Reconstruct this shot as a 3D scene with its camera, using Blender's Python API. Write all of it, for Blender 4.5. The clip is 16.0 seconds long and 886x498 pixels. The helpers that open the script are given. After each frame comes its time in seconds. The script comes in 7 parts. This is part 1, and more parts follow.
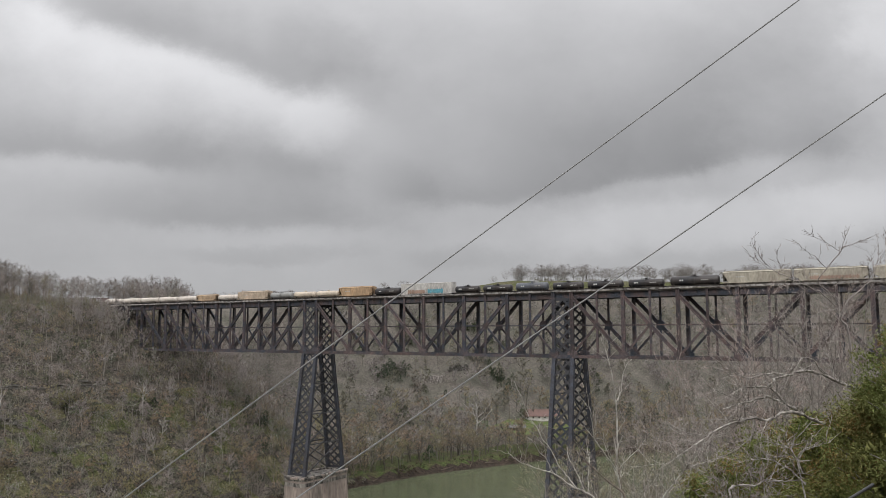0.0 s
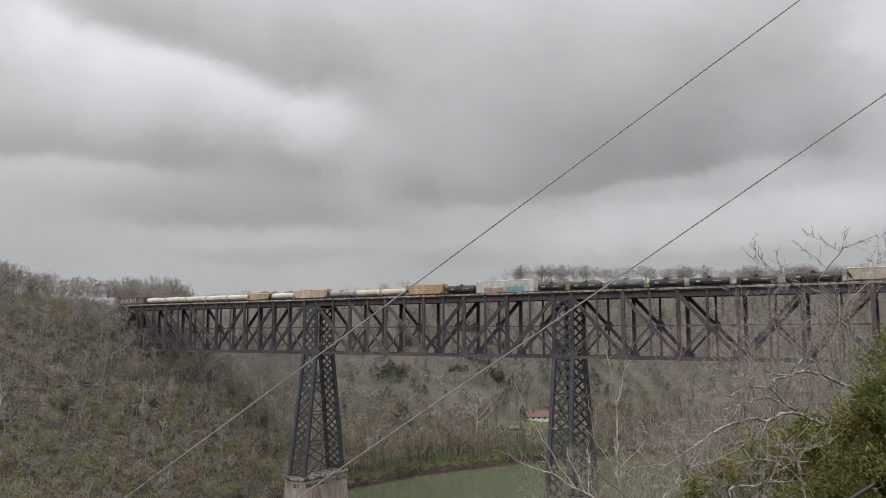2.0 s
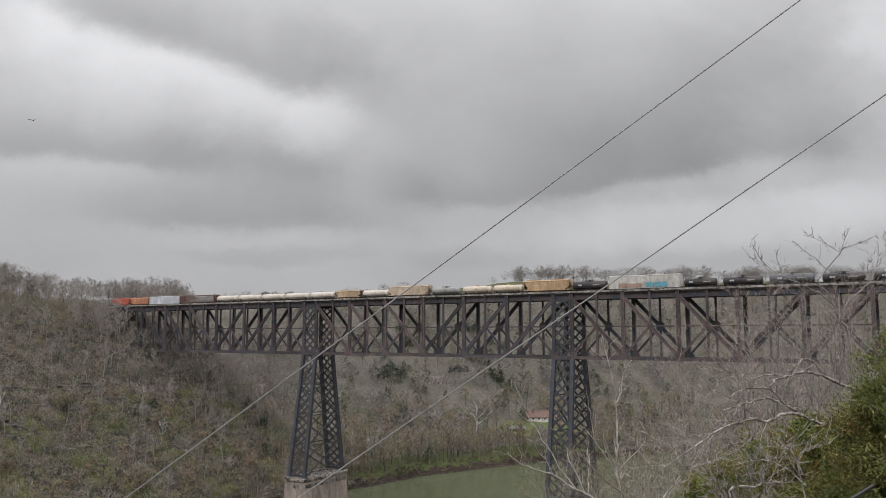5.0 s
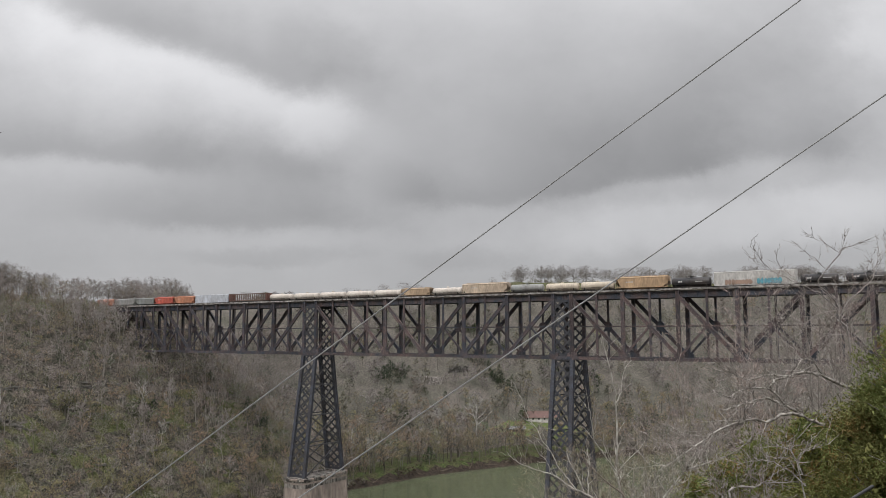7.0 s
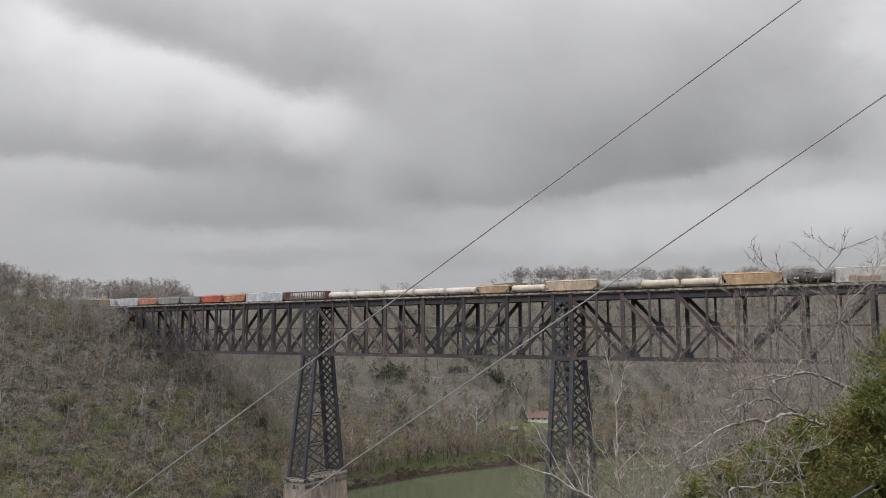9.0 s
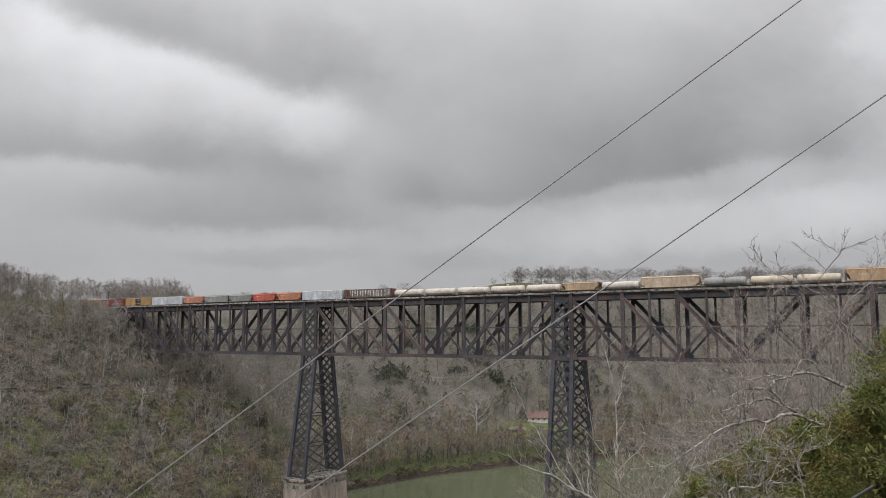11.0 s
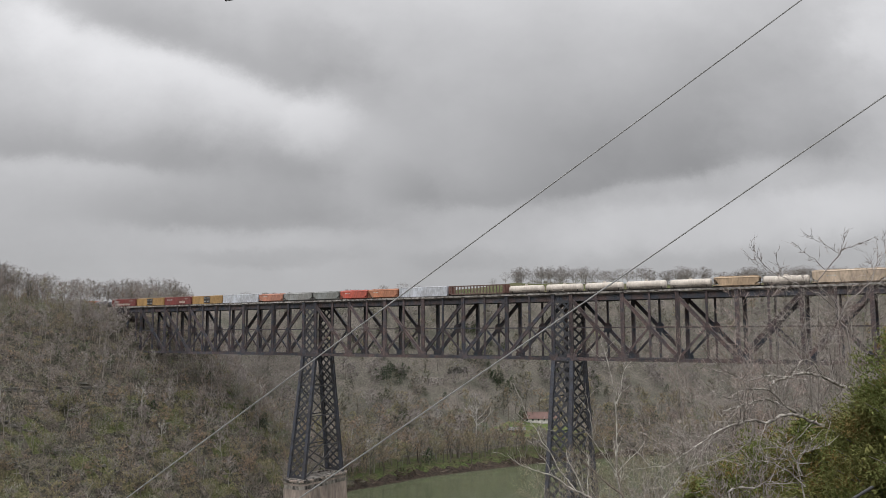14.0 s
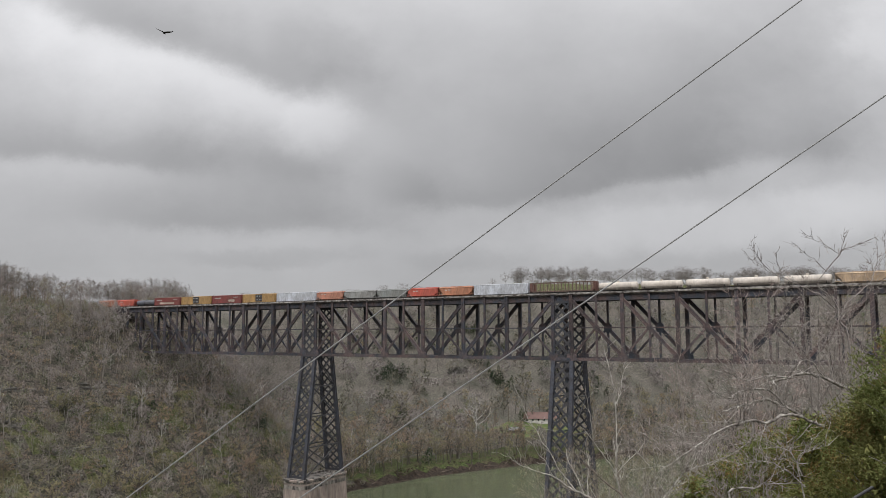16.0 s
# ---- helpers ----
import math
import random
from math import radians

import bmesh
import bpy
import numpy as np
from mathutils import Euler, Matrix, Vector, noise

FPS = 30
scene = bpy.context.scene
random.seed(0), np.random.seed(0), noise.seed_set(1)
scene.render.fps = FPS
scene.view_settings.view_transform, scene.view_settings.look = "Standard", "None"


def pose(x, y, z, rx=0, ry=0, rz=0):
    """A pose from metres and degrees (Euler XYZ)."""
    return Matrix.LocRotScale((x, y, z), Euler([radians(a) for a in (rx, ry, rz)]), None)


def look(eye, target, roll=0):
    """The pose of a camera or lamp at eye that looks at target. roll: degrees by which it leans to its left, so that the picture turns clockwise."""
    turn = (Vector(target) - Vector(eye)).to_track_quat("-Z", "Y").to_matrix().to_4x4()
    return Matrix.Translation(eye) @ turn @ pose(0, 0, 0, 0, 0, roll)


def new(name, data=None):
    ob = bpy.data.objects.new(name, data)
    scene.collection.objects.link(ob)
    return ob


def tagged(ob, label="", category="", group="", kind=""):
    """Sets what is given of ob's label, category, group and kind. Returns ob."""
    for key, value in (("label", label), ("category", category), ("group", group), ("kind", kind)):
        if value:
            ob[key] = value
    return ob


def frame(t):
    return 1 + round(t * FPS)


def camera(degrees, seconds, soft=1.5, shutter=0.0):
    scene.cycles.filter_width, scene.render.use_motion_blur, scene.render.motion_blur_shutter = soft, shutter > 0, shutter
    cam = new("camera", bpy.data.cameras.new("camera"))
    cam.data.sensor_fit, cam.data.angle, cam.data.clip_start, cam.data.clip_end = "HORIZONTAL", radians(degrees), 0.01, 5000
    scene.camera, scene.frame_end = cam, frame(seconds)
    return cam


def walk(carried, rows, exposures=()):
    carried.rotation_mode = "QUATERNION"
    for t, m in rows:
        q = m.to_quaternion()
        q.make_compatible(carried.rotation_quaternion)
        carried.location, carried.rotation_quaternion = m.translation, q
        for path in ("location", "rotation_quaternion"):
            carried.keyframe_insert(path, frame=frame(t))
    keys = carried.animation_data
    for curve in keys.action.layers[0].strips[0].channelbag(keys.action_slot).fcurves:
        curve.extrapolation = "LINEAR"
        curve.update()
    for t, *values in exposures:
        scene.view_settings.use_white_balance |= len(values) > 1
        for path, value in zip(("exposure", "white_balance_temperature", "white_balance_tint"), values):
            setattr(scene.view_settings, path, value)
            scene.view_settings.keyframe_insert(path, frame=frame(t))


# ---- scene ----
# ---- camera and its walk ----
EYE = (172.87, -258.30, 78.88)
cam = camera(58.5, 16.0, soft=0.8)


def cam_pose(rise, turn):
    """Camera pose: rise and turn are small drifts of the hand, in degrees."""
    return pose(*EYE, 90 + 5.95 + rise, 0, 32.93 + turn) @ pose(0, 0, 0, 0, 0, -0.115)


walk(cam, [
    (0.0, cam_pose(0.0, 0.0)),
    (2.0, cam_pose(0.04, 0.0)),
    (4.0, cam_pose(0.07, -0.005)),
    (7.0, cam_pose(0.10, -0.02)),
    (9.0, cam_pose(0.125, -0.03)),
    (12.0, cam_pose(0.14, -0.035)),
    (14.0, cam_pose(0.165, -0.045)),
    (16.0, cam_pose(0.18, -0.05)),
])

# ---- sky, sun, exposure ----
SUN_ELEV, SUN_AZ = radians(48), radians(200)
scene.view_settings.exposure = 0.0


def make_world():
    world = bpy.data.worlds.new("overcast_sky")
    scene.world = world
    world.use_nodes = True
    nt = world.node_tree
    nt.nodes.clear()
    N, L = nt.nodes, nt.links

    def maths(op, a, b=0.0, c=None):
        n = N.new("ShaderNodeMath")
        n.operation = op
        for i, v in enumerate((a, b) if c is None else (a, b, c)):
            if isinstance(v, (int, float)):
                n.inputs[i].default_value = v
            else:
                L.new(v, n.inputs[i])
        return n.outputs[0]

    sky = N.new("ShaderNodeTexSky")
    sky.sky_type = "NISHITA"
    sky.sun_disc = False
    sky.sun_elevation, sky.sun_rotation = SUN_ELEV, SUN_AZ
    coord = N.new("ShaderNodeTexCoord")
    # u runs along the horizon to the right of the gorge, v is the height over it
    turn = N.new("ShaderNodeMapping")
    turn.inputs["Rotation"].default_value = (0, 0, radians(-32.93))
    L.new(coord.outputs["Generated"], turn.inputs[0])
    sep = N.new("ShaderNodeSeparateXYZ")
    L.new(turn.outputs[0], sep.inputs[0])
    up = maths("MAXIMUM", sep.outputs[2], 0.0)
    ahead = maths("MAXIMUM", maths("ABSOLUTE", sep.outputs[1]), 0.3)
    u0, v0 = maths("DIVIDE", sep.outputs[0], ahead), maths("DIVIDE", up, ahead)
    flat = N.new("ShaderNodeCombineXYZ")
    L.new(u0, flat.inputs[0])
    L.new(maths("MULTIPLY", v0, 1.25), flat.inputs[1])

    def cloud_noise(scale, detail, rough):
        n = N.new("ShaderNodeTexNoise")
        n.inputs["Scale"].default_value, n.inputs["Detail"].default_value, n.inputs["Roughness"].default_value = scale, detail, rough
        L.new(flat.outputs[0], n.inputs["Vector"])
        return n
    warp = cloud_noise(5.5, 9.0, 0.68)
    wsep = N.new("ShaderNodeSeparateColor")
    L.new(warp.outputs["Color"], wsep.inputs[0])
    u = maths("ADD", u0, maths("MULTIPLY", maths("SUBTRACT", wsep.outputs[0], 0.5), 0.10))
    v = maths("ADD", v0, maths("MULTIPLY", maths("SUBTRACT", wsep.outputs[1], 0.5), 0.065))
    total = None
    for cu, cv, su, sv, lean, amount in CLOUDS:
        c, s = math.cos(radians(lean)), math.sin(radians(lean))
        du, dv = maths("SUBTRACT", u, cu), maths("SUBTRACT", v, cv)
        a = maths("DIVIDE", maths("ADD", maths("MULTIPLY", du, c), maths("MULTIPLY", dv, s)), su)
        b = maths("DIVIDE", maths("SUBTRACT", maths("MULTIPLY", dv, c), maths("MULTIPLY", du, s)), sv)
        r2 = maths("ADD", maths("MULTIPLY", a, a), maths("MULTIPLY", b, b))
        lump = maths("MULTIPLY", maths("EXPONENT", maths("MULTIPLY", maths("POWER", r2, 2.2), -1.0)), amount)
        total = lump if total is None else maths("ADD", total, lump)
    for cu, cv, su, lean, reach, edge, amount in EDGES:
        c, s = math.cos(radians(lean)), math.sin(radians(lean))
        du, dv = maths("SUBTRACT", u, cu), maths("SUBTRACT", v, cv)
        a = maths("DIVIDE", maths("ADD", maths("MULTIPLY", du, c), maths("MULTIPLY", dv, s)), su)
        b = maths("MULTIPLY", maths("SUBTRACT", maths("MULTIPLY", dv, c), maths("MULTIPLY", du, s)), math.copysign(1.0, reach))
        along = maths("EXPONENT", maths("MULTIPLY", maths("POWER", maths("ABSOLUTE", a), 4.0), -1.0))
        rise = maths("DIVIDE", 1.0, maths("ADD", 1.0, maths("EXPONENT", maths("DIVIDE", b, -edge))))
        fade = maths("EXPONENT", maths("MULTIPLY", maths("POWER", maths("DIVIDE", maths("MAXIMUM", b, 0.0), abs(reach)), 1.6), -1.0))
        total = maths("ADD", total, maths("MULTIPLY", maths("MULTIPLY", along, maths("MULTIPLY", rise, fade)), amount))
    wisps = maths("SUBTRACT", cloud_noise(5.5, 9.0, 0.6).outputs[0], 0.5)
    soft_part = maths("SUBTRACT", cloud_noise(2.2, 3.0, 0.5).outputs[0], 0.5)
    total = maths("ADD", total, maths("ADD", maths("MULTIPLY", wisps, 0.14), maths("MULTIPLY", soft_part, 0.10)))
    level = maths("MAXIMUM", maths("ADD", total, 0.445), 0.18)
    even = N.new("ShaderNodeCombineColor")
    L.new(maths("MULTIPLY", level, 0.995), even.inputs[0])
    L.new(maths("MULTIPLY", level, 0.995), even.inputs[1])
    L.new(maths("MULTIPLY", level, 1.022), even.inputs[2])
    # an overcast sky grows brighter overhead
    gain = maths("ADD", 1.0, maths("MULTIPLY", maths("POWER", up, 2.0), ZENITH_GAIN))
    glow = N.new("ShaderNodeMix")
    glow.data_type, glow.blend_type = "RGBA", "MULTIPLY"
    glow.inputs["Factor"].default_value = 1.0
    L.new(even.outputs[0], glow.inputs[6])
    L.new(gain, glow.inputs[7])
    clear = N.new("ShaderNodeBackground")
    clear.inputs["Strength"].default_value = 0.05
    L.new(sky.outputs[0], clear.inputs["Color"])
    cloud = N.new("ShaderNodeBackground")
    cloud.inputs["Strength"].default_value = 1.0
    L.new(glow.outputs[2], cloud.inputs["Color"])
    mixed = N.new("ShaderNodeMixShader")
    mixed.inputs[0].default_value = 0.96
    L.new(clear.outputs[0], mixed.inputs[1])
    L.new(cloud.outputs[0], mixed.inputs[2])
    out = N.new("ShaderNodeOutputWorld")
    L.new(mixed.outputs[0], out.inputs["Surface"])


ZENITH_GAIN = 3.2
# cloud masses: place along the horizon and above it, half widths, lean, and how much lighter or darker
CLOUDS = (
    (-0.560, 0.400, 0.075, 0.040, 10, 0.040),
    (-0.165, 0.272, 0.040, 0.062, -55, 0.065),
    (-0.150, 0.372, 0.070, 0.045, -25, -0.030),
    (0.140, 0.330, 0.330, 0.110, 0, -0.050),
    (0.400, 0.370, 0.110, 0.080, 20, -0.030),
    (0.585, 0.395, 0.060, 0.065, 0, 0.085),
    (0.370, 0.140, 0.270, 0.036, 5, 0.110),
    (0.560, 0.165, 0.120, 0.050, 5, 0.050),
    (-0.050, 0.185, 0.050, 0.034, -30, -0.035),
    (-0.220, 0.098, 0.110, 0.012, 0, -0.050),
    (0.020, 0.094, 0.070, 0.014, 0, -0.040),
)
# cloud edges: place, half length, lean, how far the cloud reaches above (or below) its edge, softness of the edge, amount
EDGES = (
    (-0.320, 0.366, 0.210, -19, 0.090, 0.005, -0.120),
    (-0.345, 0.362, 0.250, -18, -0.088, 0.006, 0.195),
    (-0.467, 0.219, 0.160, -6, 0.062, 0.004, -0.125),
    (-0.253, 0.206, 0.130, -10, 0.066, 0.012, -0.140),
    (-0.480, 0.219, 0.130, -6, -0.030, 0.004, 0.055),
    (-0.260, 0.131, 0.180, -2, 0.070, 0.004, -0.125),
    (-0.200, 0.131, 0.300, -2, -0.030, 0.006, 0.030),
    (0.040, 0.1575, 0.100, 0, 0.080, 0.004, -0.115),
    (0.240, 0.187, 0.130, 11, 0.115, 0.004, -0.150),
    (0.430, 0.219, 0.120, 5, 0.095, 0.005, -0.130),
)
make_world()
sun_data = bpy.data.lights.new("sun", "SUN")
sun_data.energy, sun_data.angle, sun_data.color = 1.6, radians(30), (1.0, 0.985, 0.965)
sun = new("sun", sun_data)
sun.matrix_world = look((0, 0, 300), (-0.25 * 300, 0.62 * 300, 300 - 0.75 * 300))

# ---- materials ----
def material(name, base, rough=0.8, metal=0.0, other=None, scale=1.0, grain=8.0, bump=0.0, bump_scale=30.0,
             tint="", tint_colours=(), random_by="", streak=(1, 1, 1), speckle=0.2, relief=0.05):
    """Node material with variation at two scales: broad stains towards the colour other, fine grain, and relief."""
    m = bpy.data.materials.new(name)
    m.use_nodes = True
    nt = m.node_tree
    N, L = nt.nodes, nt.links
    b = N["Principled BSDF"]
    b.inputs["Roughness"].default_value = rough
    b.inputs["Metallic"].default_value = metal
    if rough >= 0.85:
        b.inputs["Specular IOR Level"].default_value = 0.12
    coord = N.new("ShaderNodeTexCoord")
    mp = N.new("ShaderNodeMapping")
    mp.inputs["Scale"].default_value = streak
    L.new(coord.outputs["Object"], mp.inputs[0])

    def mix(kind, fac, a, c):
        n = N.new("ShaderNodeMix")
        n.data_type, n.blend_type = "RGBA", kind
        for sock, v in ((n.inputs[0], fac), (n.inputs[6], a), (n.inputs[7], c)):
            if isinstance(v, (int, float)):
                sock.default_value = v
            elif isinstance(v, tuple):
                sock.default_value = (*v, 1)
            else:
                L.new(v, sock)
        return n.outputs[2]

    colour = base
    if tint:
        at = N.new("ShaderNodeAttribute")
        at.attribute_name = tint
        ramp = N.new("ShaderNodeValToRGB")
        e = ramp.color_ramp.elements
        while len(e) < len(tint_colours):
            e.new(0.5)
        for i, c in enumerate(tint_colours):
            e[i].position = i / (len(tint_colours) - 1)
            e[i].color = (*c, 1)
        L.new(at.outputs["Fac"], ramp.inputs[0])
        colour = ramp.outputs[0]
    if other:
        broad = N.new("ShaderNodeTexNoise")
        broad.inputs["Scale"].default_value = scale
        broad.inputs["Detail"].default_value = 5.0
        broad.inputs["Roughness"].default_value = 0.6
        L.new(mp.outputs[0], broad.inputs["Vector"])
        st = N.new("ShaderNodeValToRGB")
        st.color_ramp.elements[0].position, st.color_ramp.elements[1].position = 0.38, 0.66
        L.new(broad.outputs[0], st.inputs[0])
        colour = mix("MIX", st.outputs[0], colour, other)
    fine = N.new("ShaderNodeTexNoise")
    fine.inputs["Scale"].default_value = grain
    fine.inputs["Detail"].default_value = 3.0
    L.new(mp.outputs[0], fine.inputs["Vector"])
    gr = N.new("ShaderNodeMapRange")
    gr.inputs["From Min"].default_value, gr.inputs["From Max"].default_value = 0.3, 0.7
    gr.inputs["To Min"].default_value, gr.inputs["To Max"].default_value = 1 - speckle, 1 + speckle
    L.new(fine.outputs[0], gr.inputs[0])
    colour = mix("MULTIPLY", 1.0, colour, gr.outputs[0])
    if random_by:
        info = N.new("ShaderNodeObjectInfo" if random_by == "object" else "ShaderNodeNewGeometry")
        rr = N.new("ShaderNodeMapRange")
        rr.inputs["To Min"].default_value, rr.inputs["To Max"].default_value = 0.72, 1.25
        L.new(info.outputs["Random" if random_by == "object" else "Random Per Island"], rr.inputs[0])
        colour = mix("MULTIPLY", 1.0, colour, rr.outputs[0])
    if isinstance(colour, tuple):
        b.inputs["Base Color"].default_value = (*colour, 1)
    else:
        L.new(colour, b.inputs["Base Color"])
    if bump:
        bn = N.new("ShaderNodeTexNoise")
        bn.inputs["Scale"].default_value = bump_scale
        bn.inputs["Detail"].default_value = 4.0
        L.new(mp.outputs[0], bn.inputs["Vector"])
        bp = N.new("ShaderNodeBump")
        bp.inputs["Strength"].default_value = bump
        bp.inputs["Distance"].default_value = relief
        L.new(bn.outputs[0], bp.inputs["Height"])
        L.new(bp.outputs[0], b.inputs["Normal"])
    return m


M_STEEL = material("painted_steel", (0.044, 0.052, 0.068), 0.65, 0.0, (0.098, 0.068, 0.064), 0.35, 2.5, 0.4, 4.0, random_by="object", speckle=0.4)
M_RUST = material("rusted_steel", (0.122, 0.084, 0.079), 0.8, 0.0, (0.056, 0.056, 0.064), 0.35, 2.5, 0.4, 4.0, random_by="object", speckle=0.4)
M_LEG = material("tower_leg_steel", (0.060, 0.067, 0.087), 0.55, 0.0, (0.050, 0.045, 0.048), 0.4, 2.0, 0.3, 4.0, speckle=0.4)
M_LATTICE = material("tower_steel", (0.036, 0.040, 0.050), 0.55, 0.0, (0.062, 0.058, 0.060), 0.12, 2.0, 0.2, 4.0)
M_DECK = material("deck_edge", (0.42, 0.40, 0.375), 0.85, 0.0, (0.06, 0.05, 0.045), 0.7, 3.0, 0.3, 6.0, random_by="object")
M_BALLAST = material("ballast", (0.10, 0.095, 0.09), 0.95, 0.0, (0.06, 0.05, 0.045), 0.5, 9.0, 0.4, 12.0)
M_RAIL = material("rail_steel", (0.16, 0.12, 0.10), 0.4, 0.8, (0.08, 0.05, 0.04), 1.0, 8.0)
M_STONE = material("pier_stone", (0.38, 0.31, 0.27), 0.9, 0.0, (0.17, 0.145, 0.13), 0.3, 1.2, 0.6, 2.0, streak=(1, 1, 0.3), speckle=0.35, relief=0.15)
M_STONE_DARK = material("stained_stone", (0.045, 0.042, 0.040), 0.9, 0.0, (0.34, 0.31, 0.28), 0.6, 1.5, 0.6, 2.0, streak=(1, 1, 0.25), speckle=0.4, relief=0.15)
M_GROUND = material("leaf_litter", (0.122, 0.103, 0.089), 0.95, 0.0, (0.054, 0.055, 0.040), 0.20, 1.3, 1.0, 0.7, speckle=0.8, relief=0.6)
# litter of the far slope, its colour paled to stand in for haze
M_HAZED_LITTER = material("hazed_leaf_litter", (0.140, 0.124, 0.108), 0.95, 0.0, (0.094, 0.092, 0.074), 0.06, 0.9, 1.0, 0.3, speckle=0.5)
M_MUD = material("river_mud", (0.056, 0.042, 0.033), 0.9, 0.0, (0.030, 0.025, 0.020), 0.30, 0.8, 0.9, 0.8, speckle=0.7, relief=0.5)
M_GRASS = material("spring_grass", (0.058, 0.078, 0.026), 0.9, 0.0, (0.075, 0.062, 0.040), 0.16, 0.9, 0.8, 0.8, speckle=0.6, relief=0.4)
M_LAWN = material("mown_lawn", (0.085, 0.125, 0.036), 0.9, 0.0, (0.11, 0.115, 0.05), 0.15, 0.9, 0.6, 0.8, speckle=0.4)
M_HAY = material("dull_hay_field", (0.078, 0.088, 0.038), 0.95, 0.0, (0.115, 0.100, 0.062), 0.08, 1.2, 0.8, 0.8, speckle=0.7, relief=0.4)
M_ROCK = material("limestone", (0.20, 0.19, 0.175), 0.95, 0.0, (0.075, 0.07, 0.062), 0.25, 1.5, 0.6, 1.5, streak=(1, 1, 2.5))
M_TRUNK = material("bark", (0.11, 0.098, 0.085), 0.95, 0.0, None, 0.4, 3.0,
                   tint="tint", tint_colours=((0.27, 0.24, 0.215), (0.36, 0.33, 0.30), (0.13, 0.112, 0.098), (0.16, 0.14, 0.12), (0.52, 0.50, 0.46)))
M_TWIG = material("twigs", (0.1, 0.085, 0.07), 0.95, 0.0, None, 1.0, 0.5, tint="tint", random_by="island",
                  tint_colours=((0.278, 0.244, 0.235), (0.380, 0.348, 0.335), (0.32, 0.256, 0.224), (0.30, 0.276, 0.205), (0.48, 0.46, 0.44)))
M_BUD = material("spring_buds", (0.12, 0.13, 0.05), 0.9, 0.0, None, 1.0, 0.5, tint="tint", random_by="island",
                 tint_colours=((0.235, 0.212, 0.150), (0.140, 0.178, 0.088), (0.315, 0.228, 0.160), (0.285, 0.258, 0.140), (0.130, 0.168, 0.072)))
M_CEDAR = material("cedar_needles", (0.035, 0.055, 0.028), 0.9, 0.0, None, 1.0, 0.5, tint="tint", random_by="island",
                   tint_colours=((0.040, 0.056, 0.036), (0.055, 0.072, 0.042), (0.070, 0.080, 0.042)))
M_CLIFF = material("pale_cliff", (0.40, 0.365, 0.34), 0.95, 0.0, (0.22, 0.20, 0.18), 0.4, 1.5, 0.6, 1.5, streak=(1, 1, 2.0))
M_PALE = material("pale_bark", (0.45, 0.425, 0.39), 0.85, 0.0, (0.22, 0.20, 0.175), 1.5, 8.0, 0.3, 10.0)


def water_material():
    m = material("river_water", (0.094, 0.109, 0.062), 0.14, 0.0, (0.104, 0.115, 0.070), 0.02, 0.3, 0.05, 0.5)
    b = m.node_tree.nodes["Principled BSDF"]
    b.inputs["IOR"].default_value = 1.33
    b.inputs["Specular IOR Level"].default_value = 0.5
    return m


M_WATER = water_material()


# ---- mesh helpers ----
def part(name, bm, mat, parent=None, label="", smooth=False):
    """Links a bmesh as one mesh object under a thing or a part."""
    me = bpy.data.meshes.new(name)
    if smooth:
        for f in bm.faces:
            f.smooth = True
    bm.to_mesh(me)
    bm.free()
    me.materials.append(mat)
    ob = new(name, me)
    if parent is not None:
        ob.parent = parent
    if label:
        ob["label"] = label
    return ob


def share(name, ob, parent, m):
    """Another object on the mesh of ob, under parent, at pose m."""
    o = new(name, ob.data)
    o.parent = parent
    o.matrix_basis = m
    return o


def box(bm, lo, hi, bevel=0.0):
    lo, hi = Vector(lo), Vector(hi)
    m = Matrix.Translation((lo + hi) / 2) @ Matrix.Diagonal((*(hi - lo), 1))
    vs = bmesh.ops.create_cube(bm, size=1.0, matrix=m)["verts"]
    if bevel:
        es = list({e for v in vs for e in v.link_edges})
        bmesh.ops.bevel(bm, geom=es, offset=bevel, segments=1, affect="EDGES")


def beam(bm, a, b, wide, deep, side=(0, 1, 0)):
    """A bar from a to b, deep along side, wide across it."""
    a, b = Vector(a), Vector(b)
    d = (b - a).normalized()
    s = Vector(side)
    s = (s - d * s.dot(d)).normalized()
    u = d.cross(s)
    vs = []
    for q in (a, b):
        for i, j in ((-1, -1), (1, -1), (1, 1), (-1, 1)):
            vs.append(bm.verts.new(q + u * (wide / 2 * i) + s * (deep / 2 * j)))
    for f in ((3, 2, 1, 0), (4, 5, 6, 7), (0, 1, 5, 4), (1, 2, 6, 5), (2, 3, 7, 6), (3, 0, 4, 7)):
        bm.faces.new([vs[i] for i in f])


def tube(bm, pts, radii, sides=6, cap=True):
    """A round bar through points, with a radius at each."""
    pts = [Vector(p) for p in pts]
    if isinstance(radii, (int, float)):
        radii = [radii] * len(pts)
    rings = []
    ref = Vector((0.31, 0.17, 0.93))
    for i, p in enumerate(pts):
        d = (pts[min(i + 1, len(pts) - 1)] - pts[max(i - 1, 0)]).normalized()
        s = d.cross(ref)
        if s.length < 1e-3:
            s = d.cross(Vector((1, 0, 0)))
        s.normalize()
        u = d.cross(s)
        rings.append([bm.verts.new(p + (s * math.cos(k * math.tau / sides) + u * math.sin(k * math.tau / sides)) * radii[i])
                      for k in range(sides)])
    for r0, r1 in zip(rings, rings[1:]):
        for k in range(sides):
            bm.faces.new((r0[k], r0[(k + 1) % sides], r1[(k + 1) % sides], r1[k]))
    if cap:
        bm.faces.new(rings[0][::-1])
        bm.faces.new(rings[-1])


